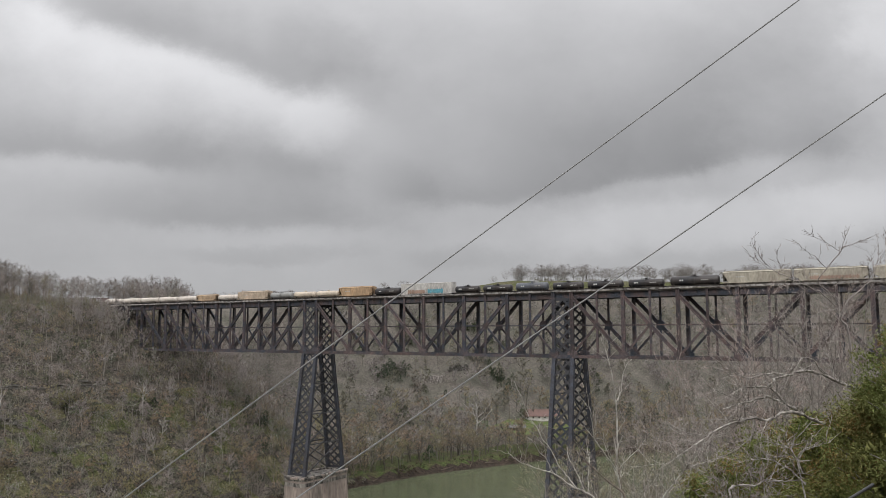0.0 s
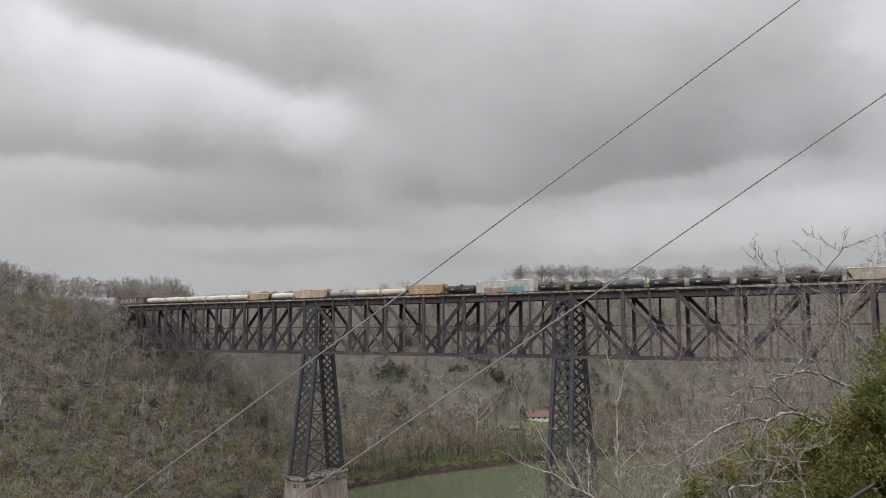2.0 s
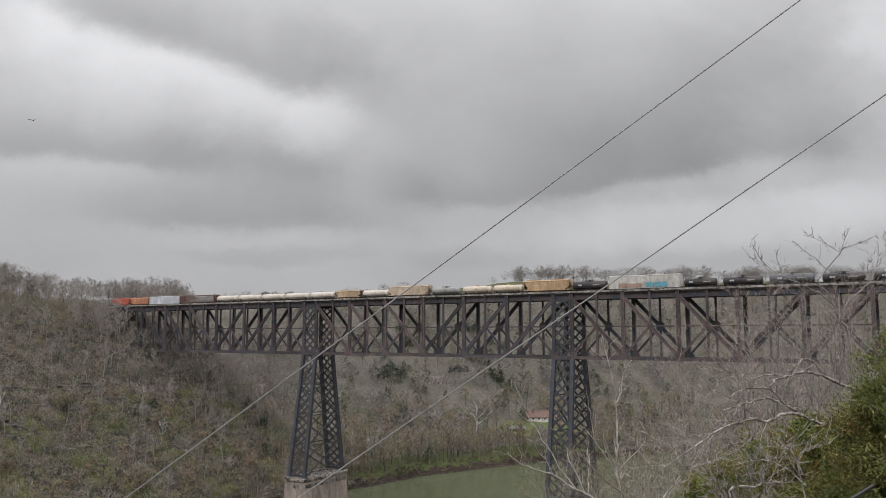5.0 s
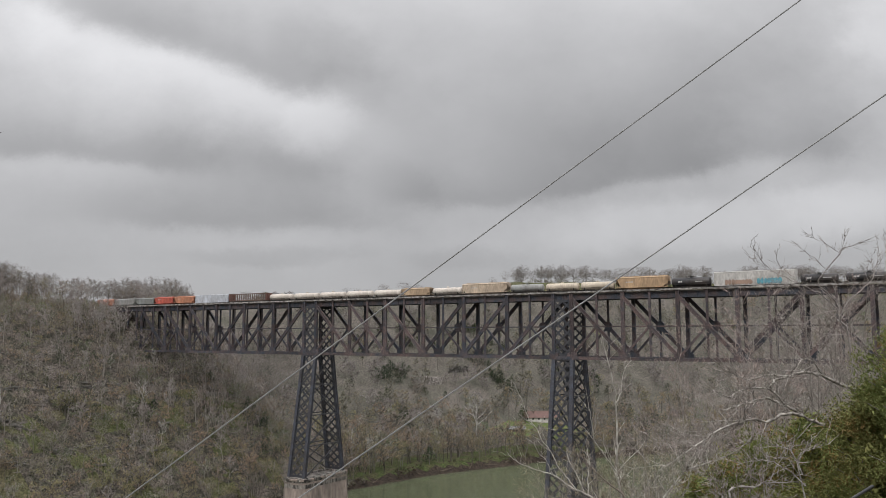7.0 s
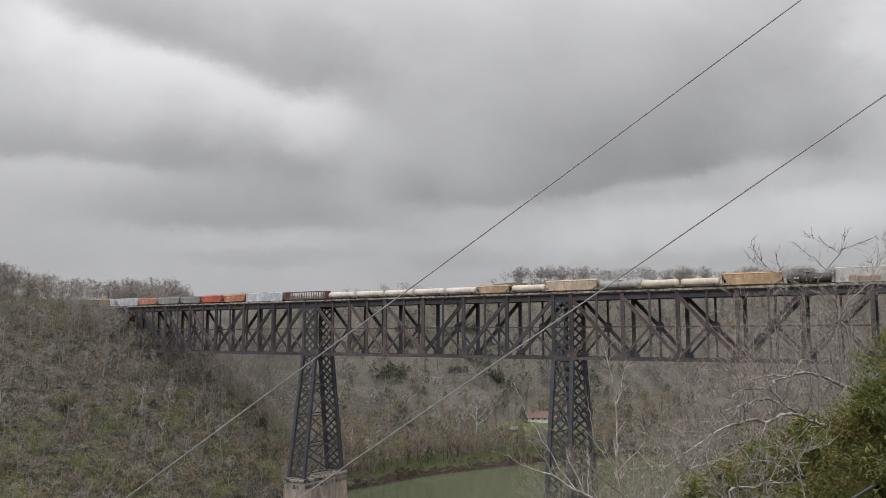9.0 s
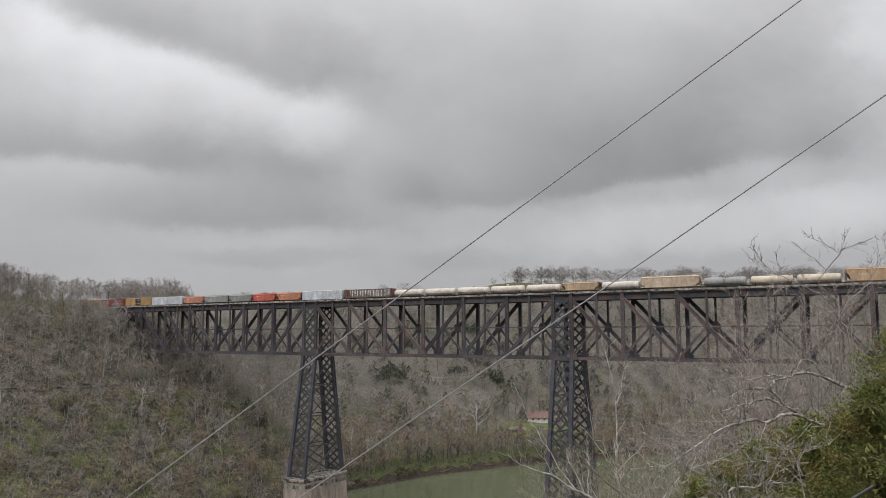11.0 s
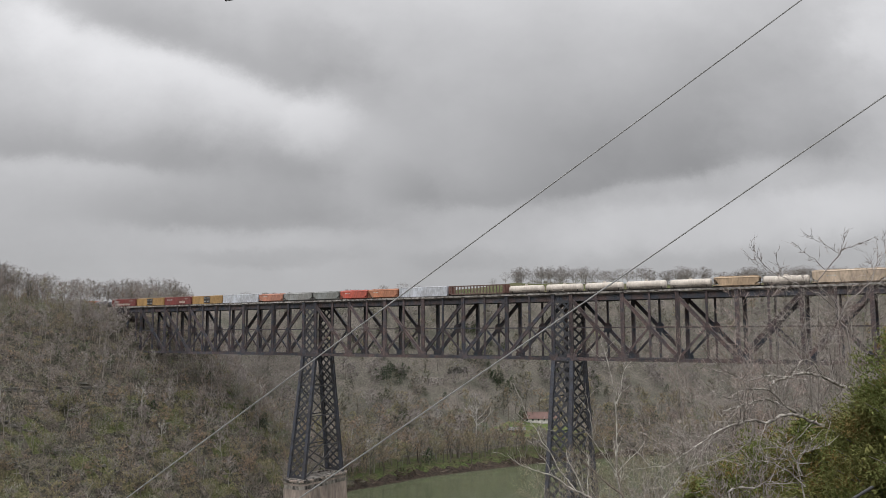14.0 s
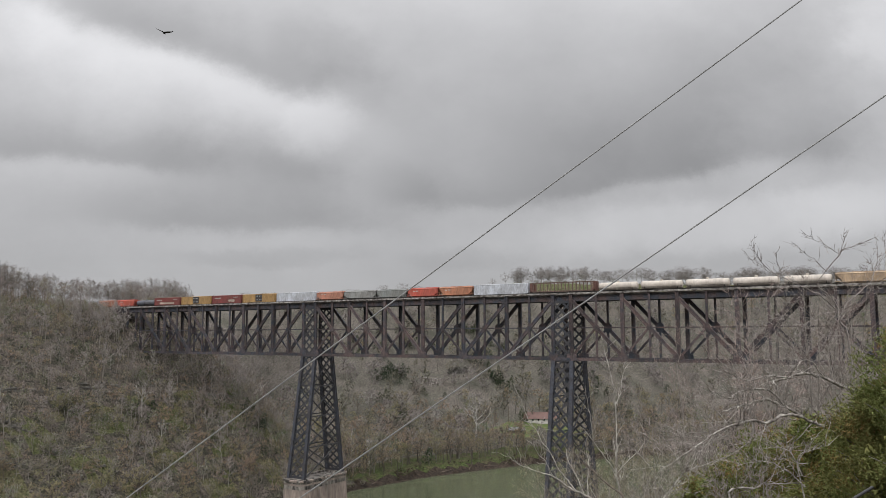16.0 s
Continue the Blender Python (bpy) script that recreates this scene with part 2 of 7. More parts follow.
def prism(bm, outline, axis, a, b):
    """An outline of (u, v) pairs drawn out along axis 0 or 1 from a to b; u is the other flat axis, v is up."""
    def at(u, v, k):
        return (k, u, v) if axis == 0 else (u, k, v)
    r0 = [bm.verts.new(at(u, v, a)) for u, v in outline]
    r1 = [bm.verts.new(at(u, v, b)) for u, v in outline]
    n = len(outline)
    for i in range(n):
        bm.faces.new((r0[i], r0[(i + 1) % n], r1[(i + 1) % n], r1[i]))
    bm.faces.new(r0[::-1])
    bm.faces.new(r1)
    bmesh.ops.recalc_face_normals(bm, faces=bm.faces)


def empty(name, x=0, y=0, z=0):
    o = new(name)
    o.location = (x, y, z)
    o.empty_display_size = 0.5
    return o


def mesh_from(name, verts, tris, mats, mat_index=None, tint=None):
    """A mesh from numpy arrays of vertices and triangles."""
    me = bpy.data.meshes.new(name)
    n, k = len(verts), len(tris)
    me.vertices.add(n)
    me.vertices.foreach_set("co", np.ascontiguousarray(verts, np.float32).ravel())
    me.loops.add(k * 3)
    me.loops.foreach_set("vertex_index", np.ascontiguousarray(tris, np.int32).ravel())
    me.polygons.add(k)
    me.polygons.foreach_set("loop_start", np.arange(0, k * 3, 3, dtype=np.int32))
    for m in mats:
        me.materials.append(m)
    if mat_index is not None:
        me.polygons.foreach_set("material_index", np.ascontiguousarray(mat_index, np.int32))
    if tint is not None:
        at = me.attributes.new("tint", "FLOAT", "POINT")
        at.data.foreach_set("value", np.ascontiguousarray(tint, np.float32))
    me.update(calc_edges=True)
    return me

# ---- ground, river ----
RIVER = np.array([(-60, -4000), (-45, -500), (-30, -150), (-30, 40), (-19, 97), (9, 162), (58, 232), (130, 290), (260, 340),
                  (520, 375), (1300, 400), (4000, 400)], float)
HALF = 62.0


def smooth(v, a, b):
    k = np.clip((v - a) / (b - a), 0, 1)
    return k * k * (3 - 2 * k)


def river_offset(x, y):
    """Distance from the river's middle line and side: +1 on the east and south bank, -1 on the west and north bank."""
    best = np.full(np.shape(x), 1e9)
    side = np.ones(np.shape(x))
    for (ax, ay), (bx, by) in zip(RIVER[:-1], RIVER[1:]):
        dx, dy = bx - ax, by - ay
        k = np.clip(((x - ax) * dx + (y - ay) * dy) / (dx * dx + dy * dy), 0, 1)
        d = np.hypot(x - ax - k * dx, y - ay - k * dy)
        s = np.where((x - ax) * dy - (y - ay) * dx > 0, 1.0, -1.0)
        side = np.where(d < best, s, side)
        best = np.minimum(best, d)
    return best, side


def ripple(x, y):
    return (np.sin(x * 0.071 + 1.3) * np.sin(y * 0.063 + 0.4) + 0.6 * np.sin(x * 0.16 + y * 0.11) * np.sin(y * 0.19 - x * 0.07 + 2)
            + 0.35 * np.sin(x * 0.41 + 0.7) * np.sin(y * 0.37 + x * 0.13))


def land(x, y):
    """Height of the ground."""
    x, y = np.asarray(x, float), np.asarray(y, float)
    dm, side = river_offset(x, y)
    d = dm - HALF
    rough = ripple(x, y)
    # west and north bank: a bluff beside the bridge, a flood plain and a far slope further up the river
    far = smooth(y, 30, 130)
    wf = 4 + 96 * far
    grad = 0.89 - 0.31 * far
    top = 92.2 + 38.8 * smooth(y, 120, 480) * smooth(x, -400, -190) + 10 * smooth(-x, 215, 420) + 11 * smooth(-y, 14, 80) * smooth(-x, 192, 235)
    bank = 4.2 * smooth(d, 0, 7)
    plain = bank + 0.085 * np.clip(d - 4, 0, None) * far
    up = np.clip(d - wf, 0, None) * grad
    zw = plain + up
    zw = np.where(zw > top - 6, top - 6 + 6 * (1 - np.exp(-(zw - top + 6) / 6)), zw)
    # east and south bank: a long slope up to the overlook
    ze = 2.6 * smooth(d, 0, 8) + 74.0 * (np.clip(d, 0, None) / 147.0) ** 2.3
    # a level shelf of the overlook where the eye stands
    shelf = 1 - smooth(np.hypot(x - 176.0, y + 261.0), 3.5, 9.0)
    ze = ze * (1 - shelf) + 77.25 * shelf
    tope = 93.0
    ze = np.where(ze > tope - 8, tope - 8 + 8 * (1 - np.exp(-(ze - tope + 8) / 8)), ze)
    # across the bend the far slope rises in the same way as the north bank
    z = np.where(side < 0, zw, ze)
    z = z + rough * 0.9 * smooth(d, 6, 30) * np.where(np.hypot(x - 176, y + 261) < 12, 0, 1)
    z = np.where(d < 0, -4.0 * smooth(-d, 0, 10), z)
    # the railway's cut through the plateau
    cut = smooth(-x, 172, 182) * (1 - smooth(np.abs(y), 9, 16))
    z = z * (1 - cut) + np.minimum(z, 92.0) * cut
    cute = smooth(x, 180, 186) * (1 - smooth(np.abs(y), 8, 40))
    z = z * (1 - cute) + 92.0 * cute
    return z


def steps(*spans):
    out = [spans[0][0]]
    for a, b, n in spans:
        out += list(np.linspace(a, b, n + 1)[1:])
    return np.array(out)


def make_ground():
    xs = steps((-4500, -1200, 12), (-1200, -420, 26), (-420, 330, 188), (330, 1200, 20), (1200, 4500, 10))
    ys = steps((-4500, -700, 10), (-700, -330, 14), (-330, 420, 188), (420, 1000, 40), (1000, 4500, 14))
    X, Y = np.meshgrid(xs, ys)
    Z = land(X, Y)
    verts = np.stack([X.ravel(), Y.ravel(), Z.ravel()], 1)
    nx, ny = len(xs), len(ys)
    i, j = np.meshgrid(np.arange(nx - 1), np.arange(ny - 1))
    a = (j * nx + i).ravel()
    tris = np.concatenate([np.stack([a, a + 1, a + nx + 1], 1), np.stack([a, a + nx + 1, a + nx], 1)])
    c = verts[tris].mean(1)
    d, side = river_offset(c[:, 0], c[:, 1])
    mi = np.zeros(len(tris), int)
    mi[(d - HALF < 4.6)] = 1
    # far ground upriver takes the paler litter, with haze put into its colour
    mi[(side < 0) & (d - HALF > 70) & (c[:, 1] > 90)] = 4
    # hay field on the plateau and the lawn about the house
    mi[(c[:, 1] > 330) & (side < 0) & (c[:, 2] > 117)] = 3
    mi[(np.hypot((c[:, 0] + 80) / 34, (c[:, 1] - 262) / 30) < 1)] = 5
    mi[(side < 0) & (d - HALF > 4.5) & (d - HALF < 58) & (c[:, 1] < 80) & (ripple(c[:, 0] * 2.9, c[:, 1] * 2.9) > 0.35)] = 3
    mi[(d - HALF > 4.6) & (d - HALF < 30) & (side < 0) & (c[:, 1] > 70) & (c[:, 1] < 240)] = 2
    me = mesh_from("ground", verts, tris, [M_GROUND, M_MUD, M_GRASS, M_HAY, M_HAZED_LITTER, M_LAWN], mi)
    me.polygons.foreach_set("use_smooth", np.ones(len(tris), bool))
    return tagged(new("ground", me), "steep gorge ground of leaf litter, mud banks and grass", "ground", kind="structure")


make_ground()


def make_water():
    d, outline = HALF + 3.0, []
    pts = RIVER
    left, right = [], []
    for i in range(len(pts)):
        a, b = pts[max(i - 1, 0)], pts[min(i + 1, len(pts) - 1)]
        t = (b - a) / np.hypot(*(b - a))
        n = np.array((t[1], -t[0]))
        left.append(pts[i] - n * d)
        right.append(pts[i] + n * d)
    bm = bmesh.new()
    L = [bm.verts.new((p[0], p[1], 0.0)) for p in left]
    R = [bm.verts.new((p[0], p[1], 0.0)) for p in right]
    for i in range(len(L) - 1):
        bm.faces.new((L[i], R[i], R[i + 1], L[i + 1]))
    return tagged(part("water", bm, M_WATER), "calm murky green river between wooded banks", "river", kind="structure")


make_water()

# ---- railway bridge ----
PANEL, TW, DEPTH, WIDE = 18.3, 6.81, 22.76, 10.56
DECK = 93.0
RAIL = DECK - 0.55
HW = WIDE / 2
PIER_TOP = DECK - 73.0
NODES_MID = [i * PANEL for i in range(-3, 4)]
NODES_LEFT = [-3 * PANEL - TW - i * PANEL for i in range(6, -1, -1)]
NODES_RIGHT = [3 * PANEL + TW + i * PANEL for i in range(0, 7)]
END_L, END_R = NODES_LEFT[0], NODES_RIGHT[-1]
bridge = tagged(empty("railway_bridge", 0, 0, 0), "high dark steel truss railway bridge on lattice towers", "bridge")


def bpart(name, bm, mat=None, parent=None, label=""):
    return part(name, bm, mat or M_STEEL, parent or bridge, label)


def one(name, a, b, wide, deep, mat=None, side=(0, 1, 0), parent=None):
    bm = bmesh.new()
    beam(bm, a, b, wide, deep, side)
    return bpart(name, bm, mat, parent)


def built_member(name, a, b, wide, deep, mat, parent=None):
    """A built-up member: two flanges with a recessed web."""
    bm = bmesh.new()
    a, b = Vector(a), Vector(b)
    d = (b - a).normalized()
    u = d.cross(Vector((0, 1, 0))).normalized()
    for s in (-1, 1):
        beam(bm, a + u * (s * wide * 0.36), b + u * (s * wide * 0.36), wide * 0.28, deep, (0, 1, 0))
    beam(bm, a, b, wide * 0.5, deep * 0.55, (0, 1, 0))
    return bpart(name, bm, mat, parent)


def gusset(x, y, z, w, h, mat, parent=None):
    bm = bmesh.new()
    k = 0.3
    outline = [(x - w / 2, z - h * k / 1), (x - w / 2 * 0.45, z - h / 2), (x + w / 2 * 0.45, z - h / 2), (x + w / 2, z - h * k),
               (x + w / 2, z + h * k), (x + w / 2 * 0.45, z + h / 2), (x - w / 2 * 0.45, z + h / 2), (x - w / 2, z + h * k)]
    prism(bm, outline, 1, y - 0.42, y + 0.42)
    return bpart("gusset_plate", bm, mat, parent)


ZT, ZB, ZM = DECK - 1.75, DECK - DEPTH, DECK - 12.1


def truss_side(y, mat_main, mat_alt):
    sgn = -1 if y < 0 else 1
    for nodes, rust in ((NODES_LEFT, 0), (NODES_MID, 0), (NODES_RIGHT, 1)):
        m = mat_alt if rust else mat_main
        for i, x in enumerate(nodes):
            mm = mat_alt if (i in (1, 2, 3) and nodes is NODES_MID) or rust else mat_main
            built_member("vertical_post", (x, y, ZB), (x, y, DECK - 0.57), 1.2, 0.9, mm)
            gusset(x, y, ZB + 0.7, 3.4, 2.6, mm)
        for i in range(6):
            a, b = nodes[i], nodes[i + 1]
            mid = (a + b) / 2
            mm = mat_alt if (i in (0, 1, 2) and nodes is NODES_MID) or rust else mat_main
            down = (a, b) if i < 3 else (b, a)
            built_member("diagonal", (down[0], y, DECK - 2.4), (down[1], y, ZB + 0.8), 1.22, 0.75, mm)
            one("hanger", (mid, y, ZB + 0.3), (mid, y, DECK - 0.57), 0.7, 0.5, mm)
            one("counter_brace", (mid, y, ZM + 0.2), (down[0], y, ZB + 0.8), 0.7, 0.4, mm)
            one("mid_strut", (a + 0.65, y, ZM), (b - 0.65, y, ZM), 0.32, 0.3, mm)
            gusset(mid, y, ZM, *((1.5, 2.0) if y < 0 else (2.6, 3.3)), mm)
            one("bottom_chord", (a, y, ZB), (b, y, ZB), 1.0, 0.85, mm)
    for a, b in ((NODES_LEFT[-1], NODES_MID[0]), (NODES_MID[-1], NODES_RIGHT[0])):
        one("bottom_chord", (a, y, ZB), (b, y, ZB), 1.0, 0.85, mat_main)


truss_side(-HW, M_STEEL, M_RUST)
truss_side(HW, M_STEEL, M_STEEL)

# plate girders under the deck, and cross frames between the two trusses
CUTS = sorted(set(NODES_LEFT + NODES_MID + NODES_RIGHT))
for y in (-HW + 0.5, -2.1, 2.1, HW - 0.5):
    for a, b in zip(CUTS, CUTS[1:]):
        bm = bmesh.new()
        box(bm, (a, y - 0.06, ZT - 1.15), (b, y + 0.06, ZT + 1.0))
        for z in (ZT - 1.15, ZT + 0.95):
            box(bm, (a, y - 0.25, z - 0.05), (b, y + 0.25, z + 0.05))
        n = 6
        for k in range(1, n):
            x = a + (b - a) * k / n
            box(bm, (x - 0.06, y - 0.2, ZT - 1.1), (x + 0.06, y + 0.2, ZT + 0.9))
        bpart("plate_girder", bm, M_STEEL)
for i, x in enumerate(CUTS):
    bm = bmesh.new()
    box(bm, (x - 0.2, -HW, ZT - 0.9), (x + 0.2, HW, ZT + 0.7))
    bpart("floor_beam", bm, M_STEEL)
    one("cross_strut", (x, -HW, ZB), (x, HW, ZB), 0.6, 0.5, M_STEEL, (1, 0, 0))
for a, b in zip(CUTS, CUTS[1:]):
    one("lateral_brace", (a, -HW, ZB), (b, HW, ZB), 0.35, 0.3, M_STEEL, (0, 0, 1))
    one("lateral_brace", (a, HW, ZB), (b, -HW, ZB), 0.35, 0.3, M_STEEL, (0, 0, 1))


def laced(name, x0a, x1a, x0b, x1b, ya, yb, za, zb, parent, mat, pitch=3.25):
    """A laced web between two legs: slots left between crossing straps, as in a double lattice."""
    h = za - zb
    n = max(2, round(h / pitch))

    def bar(a, b, wide, deep):
        bm = bmesh.new()
        beam(bm, a, b, wide, deep)
        part(name, bm, mat, parent)

    def at(u, k):
        k = min(max(k, 0.0), 1.0)
        xa, xb = x0a + (x0b - x0a) * k, x1a + (x1b - x1a) * k
        return Vector((xa + (xb - xa) * u, ya + (yb - ya) * k, za - h * k))
    for r in range(-2, n + 1):
        for flip in (0, 1):
            # each strap rises over two pitches while it crosses the web
            k0, k1 = r / n, (r + 2) / n
            u0, u1 = (0.0, 1.0) if not flip else (1.0, 0.0)
            if k0 < 0:
                f = -k0 / (k1 - k0)
                u0, k0 = u0 + (u1 - u0) * f, 0.0
            if k1 > 1:
                f = (1 - k0) / (k1 - k0)
                u1, k1 = u0 + (u1 - u0) * f, 1.0
            if k1 - k0 > 0.02:
                bar(at(u0, k0), at(u1, k1), 0.68, 0.12 + 0.06 * flip)
    bar(at(0, 0), at(1, 0), 0.9, 0.25)
    bar(at(0, 1), at(1, 1), 0.9, 0.25)


FOOT_Y, FOOT_W = 11.9, 8.3


def tower(xc):
    t = part("tower", tower_cap(xc, -1), M_LATTICE, bridge, "blue-black riveted lattice tower")
    part("cap_plate", tower_cap(xc, 1), M_LATTICE, t)
    for s in (-1, 1):
        y0, y1 = s * HW, s * FOOT_Y
        # laced panel in the depth of the truss
        laced("lacing_bar", xc - TW / 2, xc + TW / 2, xc - TW / 2, xc + TW / 2, y0, y0, DECK - 3.2, ZB + 0.6, t, M_LATTICE)
        for e in (-1, 1):
            bm = bmesh.new()
            a, b = Vector((xc + e * TW / 2, y0, ZB - 0.6)), Vector((xc + e * FOOT_W / 2, y1, PIER_TOP))
            for q in (-1, 1):
                beam(bm, a + Vector((0, q * 0.5, 0)), b + Vector((0, q * 0.5, 0)), 1.35, 0.26)
            beam(bm, a, b, 0.8, 0.8)
            part("leg", bm, M_LEG, t)
        laced("lacing_bar", xc - TW / 2, xc + TW / 2, xc - FOOT_W / 2, xc + FOOT_W / 2, y0, y1, ZB - 0.6, PIER_TOP + 0.6, t, M_LATTICE)
    levels = 4
    zs = [ZB - 0.6 + (PIER_TOP + 0.6 - ZB) * k / levels for k in range(levels + 1)]

    def half(z):
        k = (ZB - z) / (ZB - PIER_TOP)
        return TW / 2 + (FOOT_W - TW) / 2 * k, HW + (FOOT_Y - HW) * k
    for e in (-1, 1):
        for k in range(levels):
            (wa, ya), (wb, yb) = half(zs[k]), half(zs[k + 1])
            xa, xb = xc + e * wa, xc + e * wb
            for f in (-1, 1):
                bm = bmesh.new()
                beam(bm, (xa, -f * ya, zs[k]), (xb, f * yb, zs[k + 1]), 0.38, 0.34, (1, 0, 0))
                part("sway_brace", bm, M_LATTICE, t)
            if k:
                bm = bmesh.new()
                beam(bm, (xa, -ya, zs[k]), (xa, ya, zs[k]), 0.42, 0.4, (1, 0, 0))
                part("tower_strut", bm, M_LATTICE, t)
    return t


def tower_cap(xc, s):
    bm = bmesh.new()
    box(bm, (xc - TW / 2 - 0.6, s * HW - 0.5, ZB - 0.9), (xc + TW / 2 + 0.6, s * HW + 0.5, ZB - 0.55))
    return bm


def taper_block(bm, x, y, wx0, wy0, z0, wx1, wy1, z1):
    lo = [bm.verts.new((x + i * wx0, y + j * wy0, z0)) for i, j in ((-1, -1), (1, -1), (1, 1), (-1, 1))]
    hi = [bm.verts.new((x + i * wx1, y + j * wy1, z1)) for i, j in ((-1, -1), (1, -1), (1, 1), (-1, 1))]
    bm.faces.new(lo[::-1])
    bm.faces.new(hi)
    for i in range(4):
        bm.faces.new((lo[i], lo[(i + 1) % 4], hi[(i + 1) % 4], hi[i]))


def rounded_plan(hx, hy, r, n=5):
    """Outline of a pier with rounded ends, counter-clockwise, about its own middle."""
    pts = []
    for q, (sx, sy) in enumerate(((1, 1), (-1, 1), (-1, -1), (1, -1))):
        for k in range(n + 1):
            a = (q + k / n) * math.pi / 2
            pts.append((sx * (hx - r) + r * math.cos(a), sy * (hy - r) + r * math.sin(a)))
    return pts


def pier_drum(xc, rings):
    """A solid of stacked rounded outlines: rings are rows of half width, half length, corner radius and height."""
    bm = bmesh.new()
    loops = [[bm.verts.new((xc + x, y, z)) for x, y in rounded_plan(hx, hy, r)] for hx, hy, r, z in rings]
    n = len(loops[0])
    for lo, hi in zip(loops, loops[1:]):
        for i in range(n):
            bm.faces.new((lo[i], lo[(i + 1) % n], hi[(i + 1) % n], hi[i]))
    bm.faces.new(loops[0][::-1])
    bm.faces.new(loops[-1])
    return bm


PX, PY, PR = 5.75, 14.7, 2.9


def pier(xc):
    rng = random.Random(int(xc) + 200)
    body = pier_drum(xc, ((PX + 1.3, PY + 1.3, PR + 0.4, -6.0), (PX + 0.15, PY + 0.15, PR, PIER_TOP - 4.6), (PX - 0.2, PY - 0.2, PR, PIER_TOP - 4.55), (PX - 0.2, PY - 0.2, PR, PIER_TOP - 1.1)))
    p = part("pier", body, M_STONE, bridge, "weathered limestone masonry pier with stained coping")
    part("cap", pier_drum(xc, ((PX - 0.3, PY - 0.3, PR, PIER_TOP - 1.1), (PX - 0.3, PY - 0.3, PR, PIER_TOP - 0.55))), M_STONE_DARK, p)
    # stained courses of old masonry over a paler jacket, each a little out of line
    for i in range(5):
        z1 = PIER_TOP - 0.95 - i * 0.74
        o = rng.uniform(-0.08, 0.08) + 0.03 * i
        part("stained_course", pier_drum(xc, ((PX + o, PY + o, PR, z1 - 0.69), (PX + o - 0.02, PY + o - 0.02, PR, z1))), M_STONE_DARK if i not in (1, 4) else M_STONE, p)
    # coping stones round the rim, some settled or broken away
    out, inn = rounded_plan(PX + 0.35, PY + 0.35, PR, 3), rounded_plan(PX - 1.0, PY - 1.0, PR - 1.0, 3)
    n = len(out)
    for i in range(n):
        a, b, c, d = out[i], out[(i + 1) % n], inn[i], inn[(i + 1) % n]
        m = max(1, round(math.dist(a, b) / 2.3))
        for k in range(m):
            if rng.random() < 0.09:
                continue
            f, g = k / m + 0.012, (k + 1) / m - 0.012
            j, push = rng.uniform(-0.16, 0.05), rng.uniform(-0.05, 0.1)
            bm = bmesh.new()
            foot = [Vector((u[0] + (v[0] - u[0]) * e, u[1] + (v[1] - u[1]) * e)) for u, v, e in ((a, b, f), (a, b, g), (c, d, g), (c, d, f))]
            grow_out = (foot[0] + foot[1]).normalized() * push
            lo, hi = [[bm.verts.new((xc + q.x + grow_out.x, q.y + grow_out.y, z)) for q in foot] for z in (PIER_TOP - 0.95, PIER_TOP - 0.15 + j)]
            bm.faces.new(lo[::-1])
            bm.faces.new(hi)
            for e in range(4):
                bm.faces.new((lo[e], lo[(e + 1) % 4], hi[(e + 1) % 4], hi[e]))
            part("coping_stone", bm, M_STONE if rng.random() < 0.6 else M_STONE_DARK, p)
    for s in (-1, 1):
        bm = bmesh.new()
        taper_block(bm, xc, s * 11.9, 4.8, 1.5, PIER_TOP - 0.6, 4.7, 1.4, PIER_TOP)
        part("bearing_block", bm, M_STONE_DARK, p)
    for e in (-1, 1):
        bm = bmesh.new()
        beam(bm, (xc + e * 4.0, -10.3, PIER_TOP - 0.2), (xc + e * 4.0, 10.3, PIER_TOP - 0.2), 0.6, 0.5, (1, 0, 0))
        part("tie_beam", bm, M_DECK, p)


for xc in (NODES_LEFT[-1] + TW / 2, NODES_RIGHT[0] - TW / 2):
    tower(xc)
    pier(xc)


def make_deck():
    deck = tagged(empty("bridge_deck", 0, 0, 0), "ballasted railway deck with pale concrete edges", "bridge deck")
    a0, b0 = -208.0, END_R + 40
    bm = bmesh.new()
    box(bm, (a0, -HW - 0.2, DECK - 1.1), (b0, HW + 0.2, RAIL - 0.3))
    part("deck_slab", bm, M_BALLAST, deck)
    rng = random.Random(4)
    x = a0
    while x < b0:
        w = min(6.1, b0 - x)
        for s in (-1, 1):
            bm = bmesh.new()
            j = rng.uniform(-0.04, 0.04)
            box(bm, (x + 0.03, s * (HW + 0.35) - 0.35, DECK - 0.56 + j), (x + w - 0.03, s * (HW + 0.35) + 0.35, DECK - 0.02 + j))
            part("edge_slab", bm, M_DECK, deck)
        x += 6.1
    for yt in (-2.1, 2.1):
        for g in (-0.75, 0.75):
            bm = bmesh.new()
            box(bm, (-560, yt + g - 0.036, RAIL - 0.17), (b0 + 60, yt + g + 0.036, RAIL))
            box(bm, (-560, yt + g - 0.07, RAIL - 0.19), (b0 + 60, yt + g + 0.07, RAIL - 0.165))
            part("rail", bm, M_RAIL, deck)
        bm = bmesh.new()
        k = a0 + 0.3
        while k < b0:
            box(bm, (k, yt - 1.3, RAIL - 0.32), (k + 0.24, yt + 1.3, RAIL - 0.18))
            k += 0.6
        tagged(part("sleepers", bm, M_RUST, deck), kind="stuff")
    return deck


make_deck()


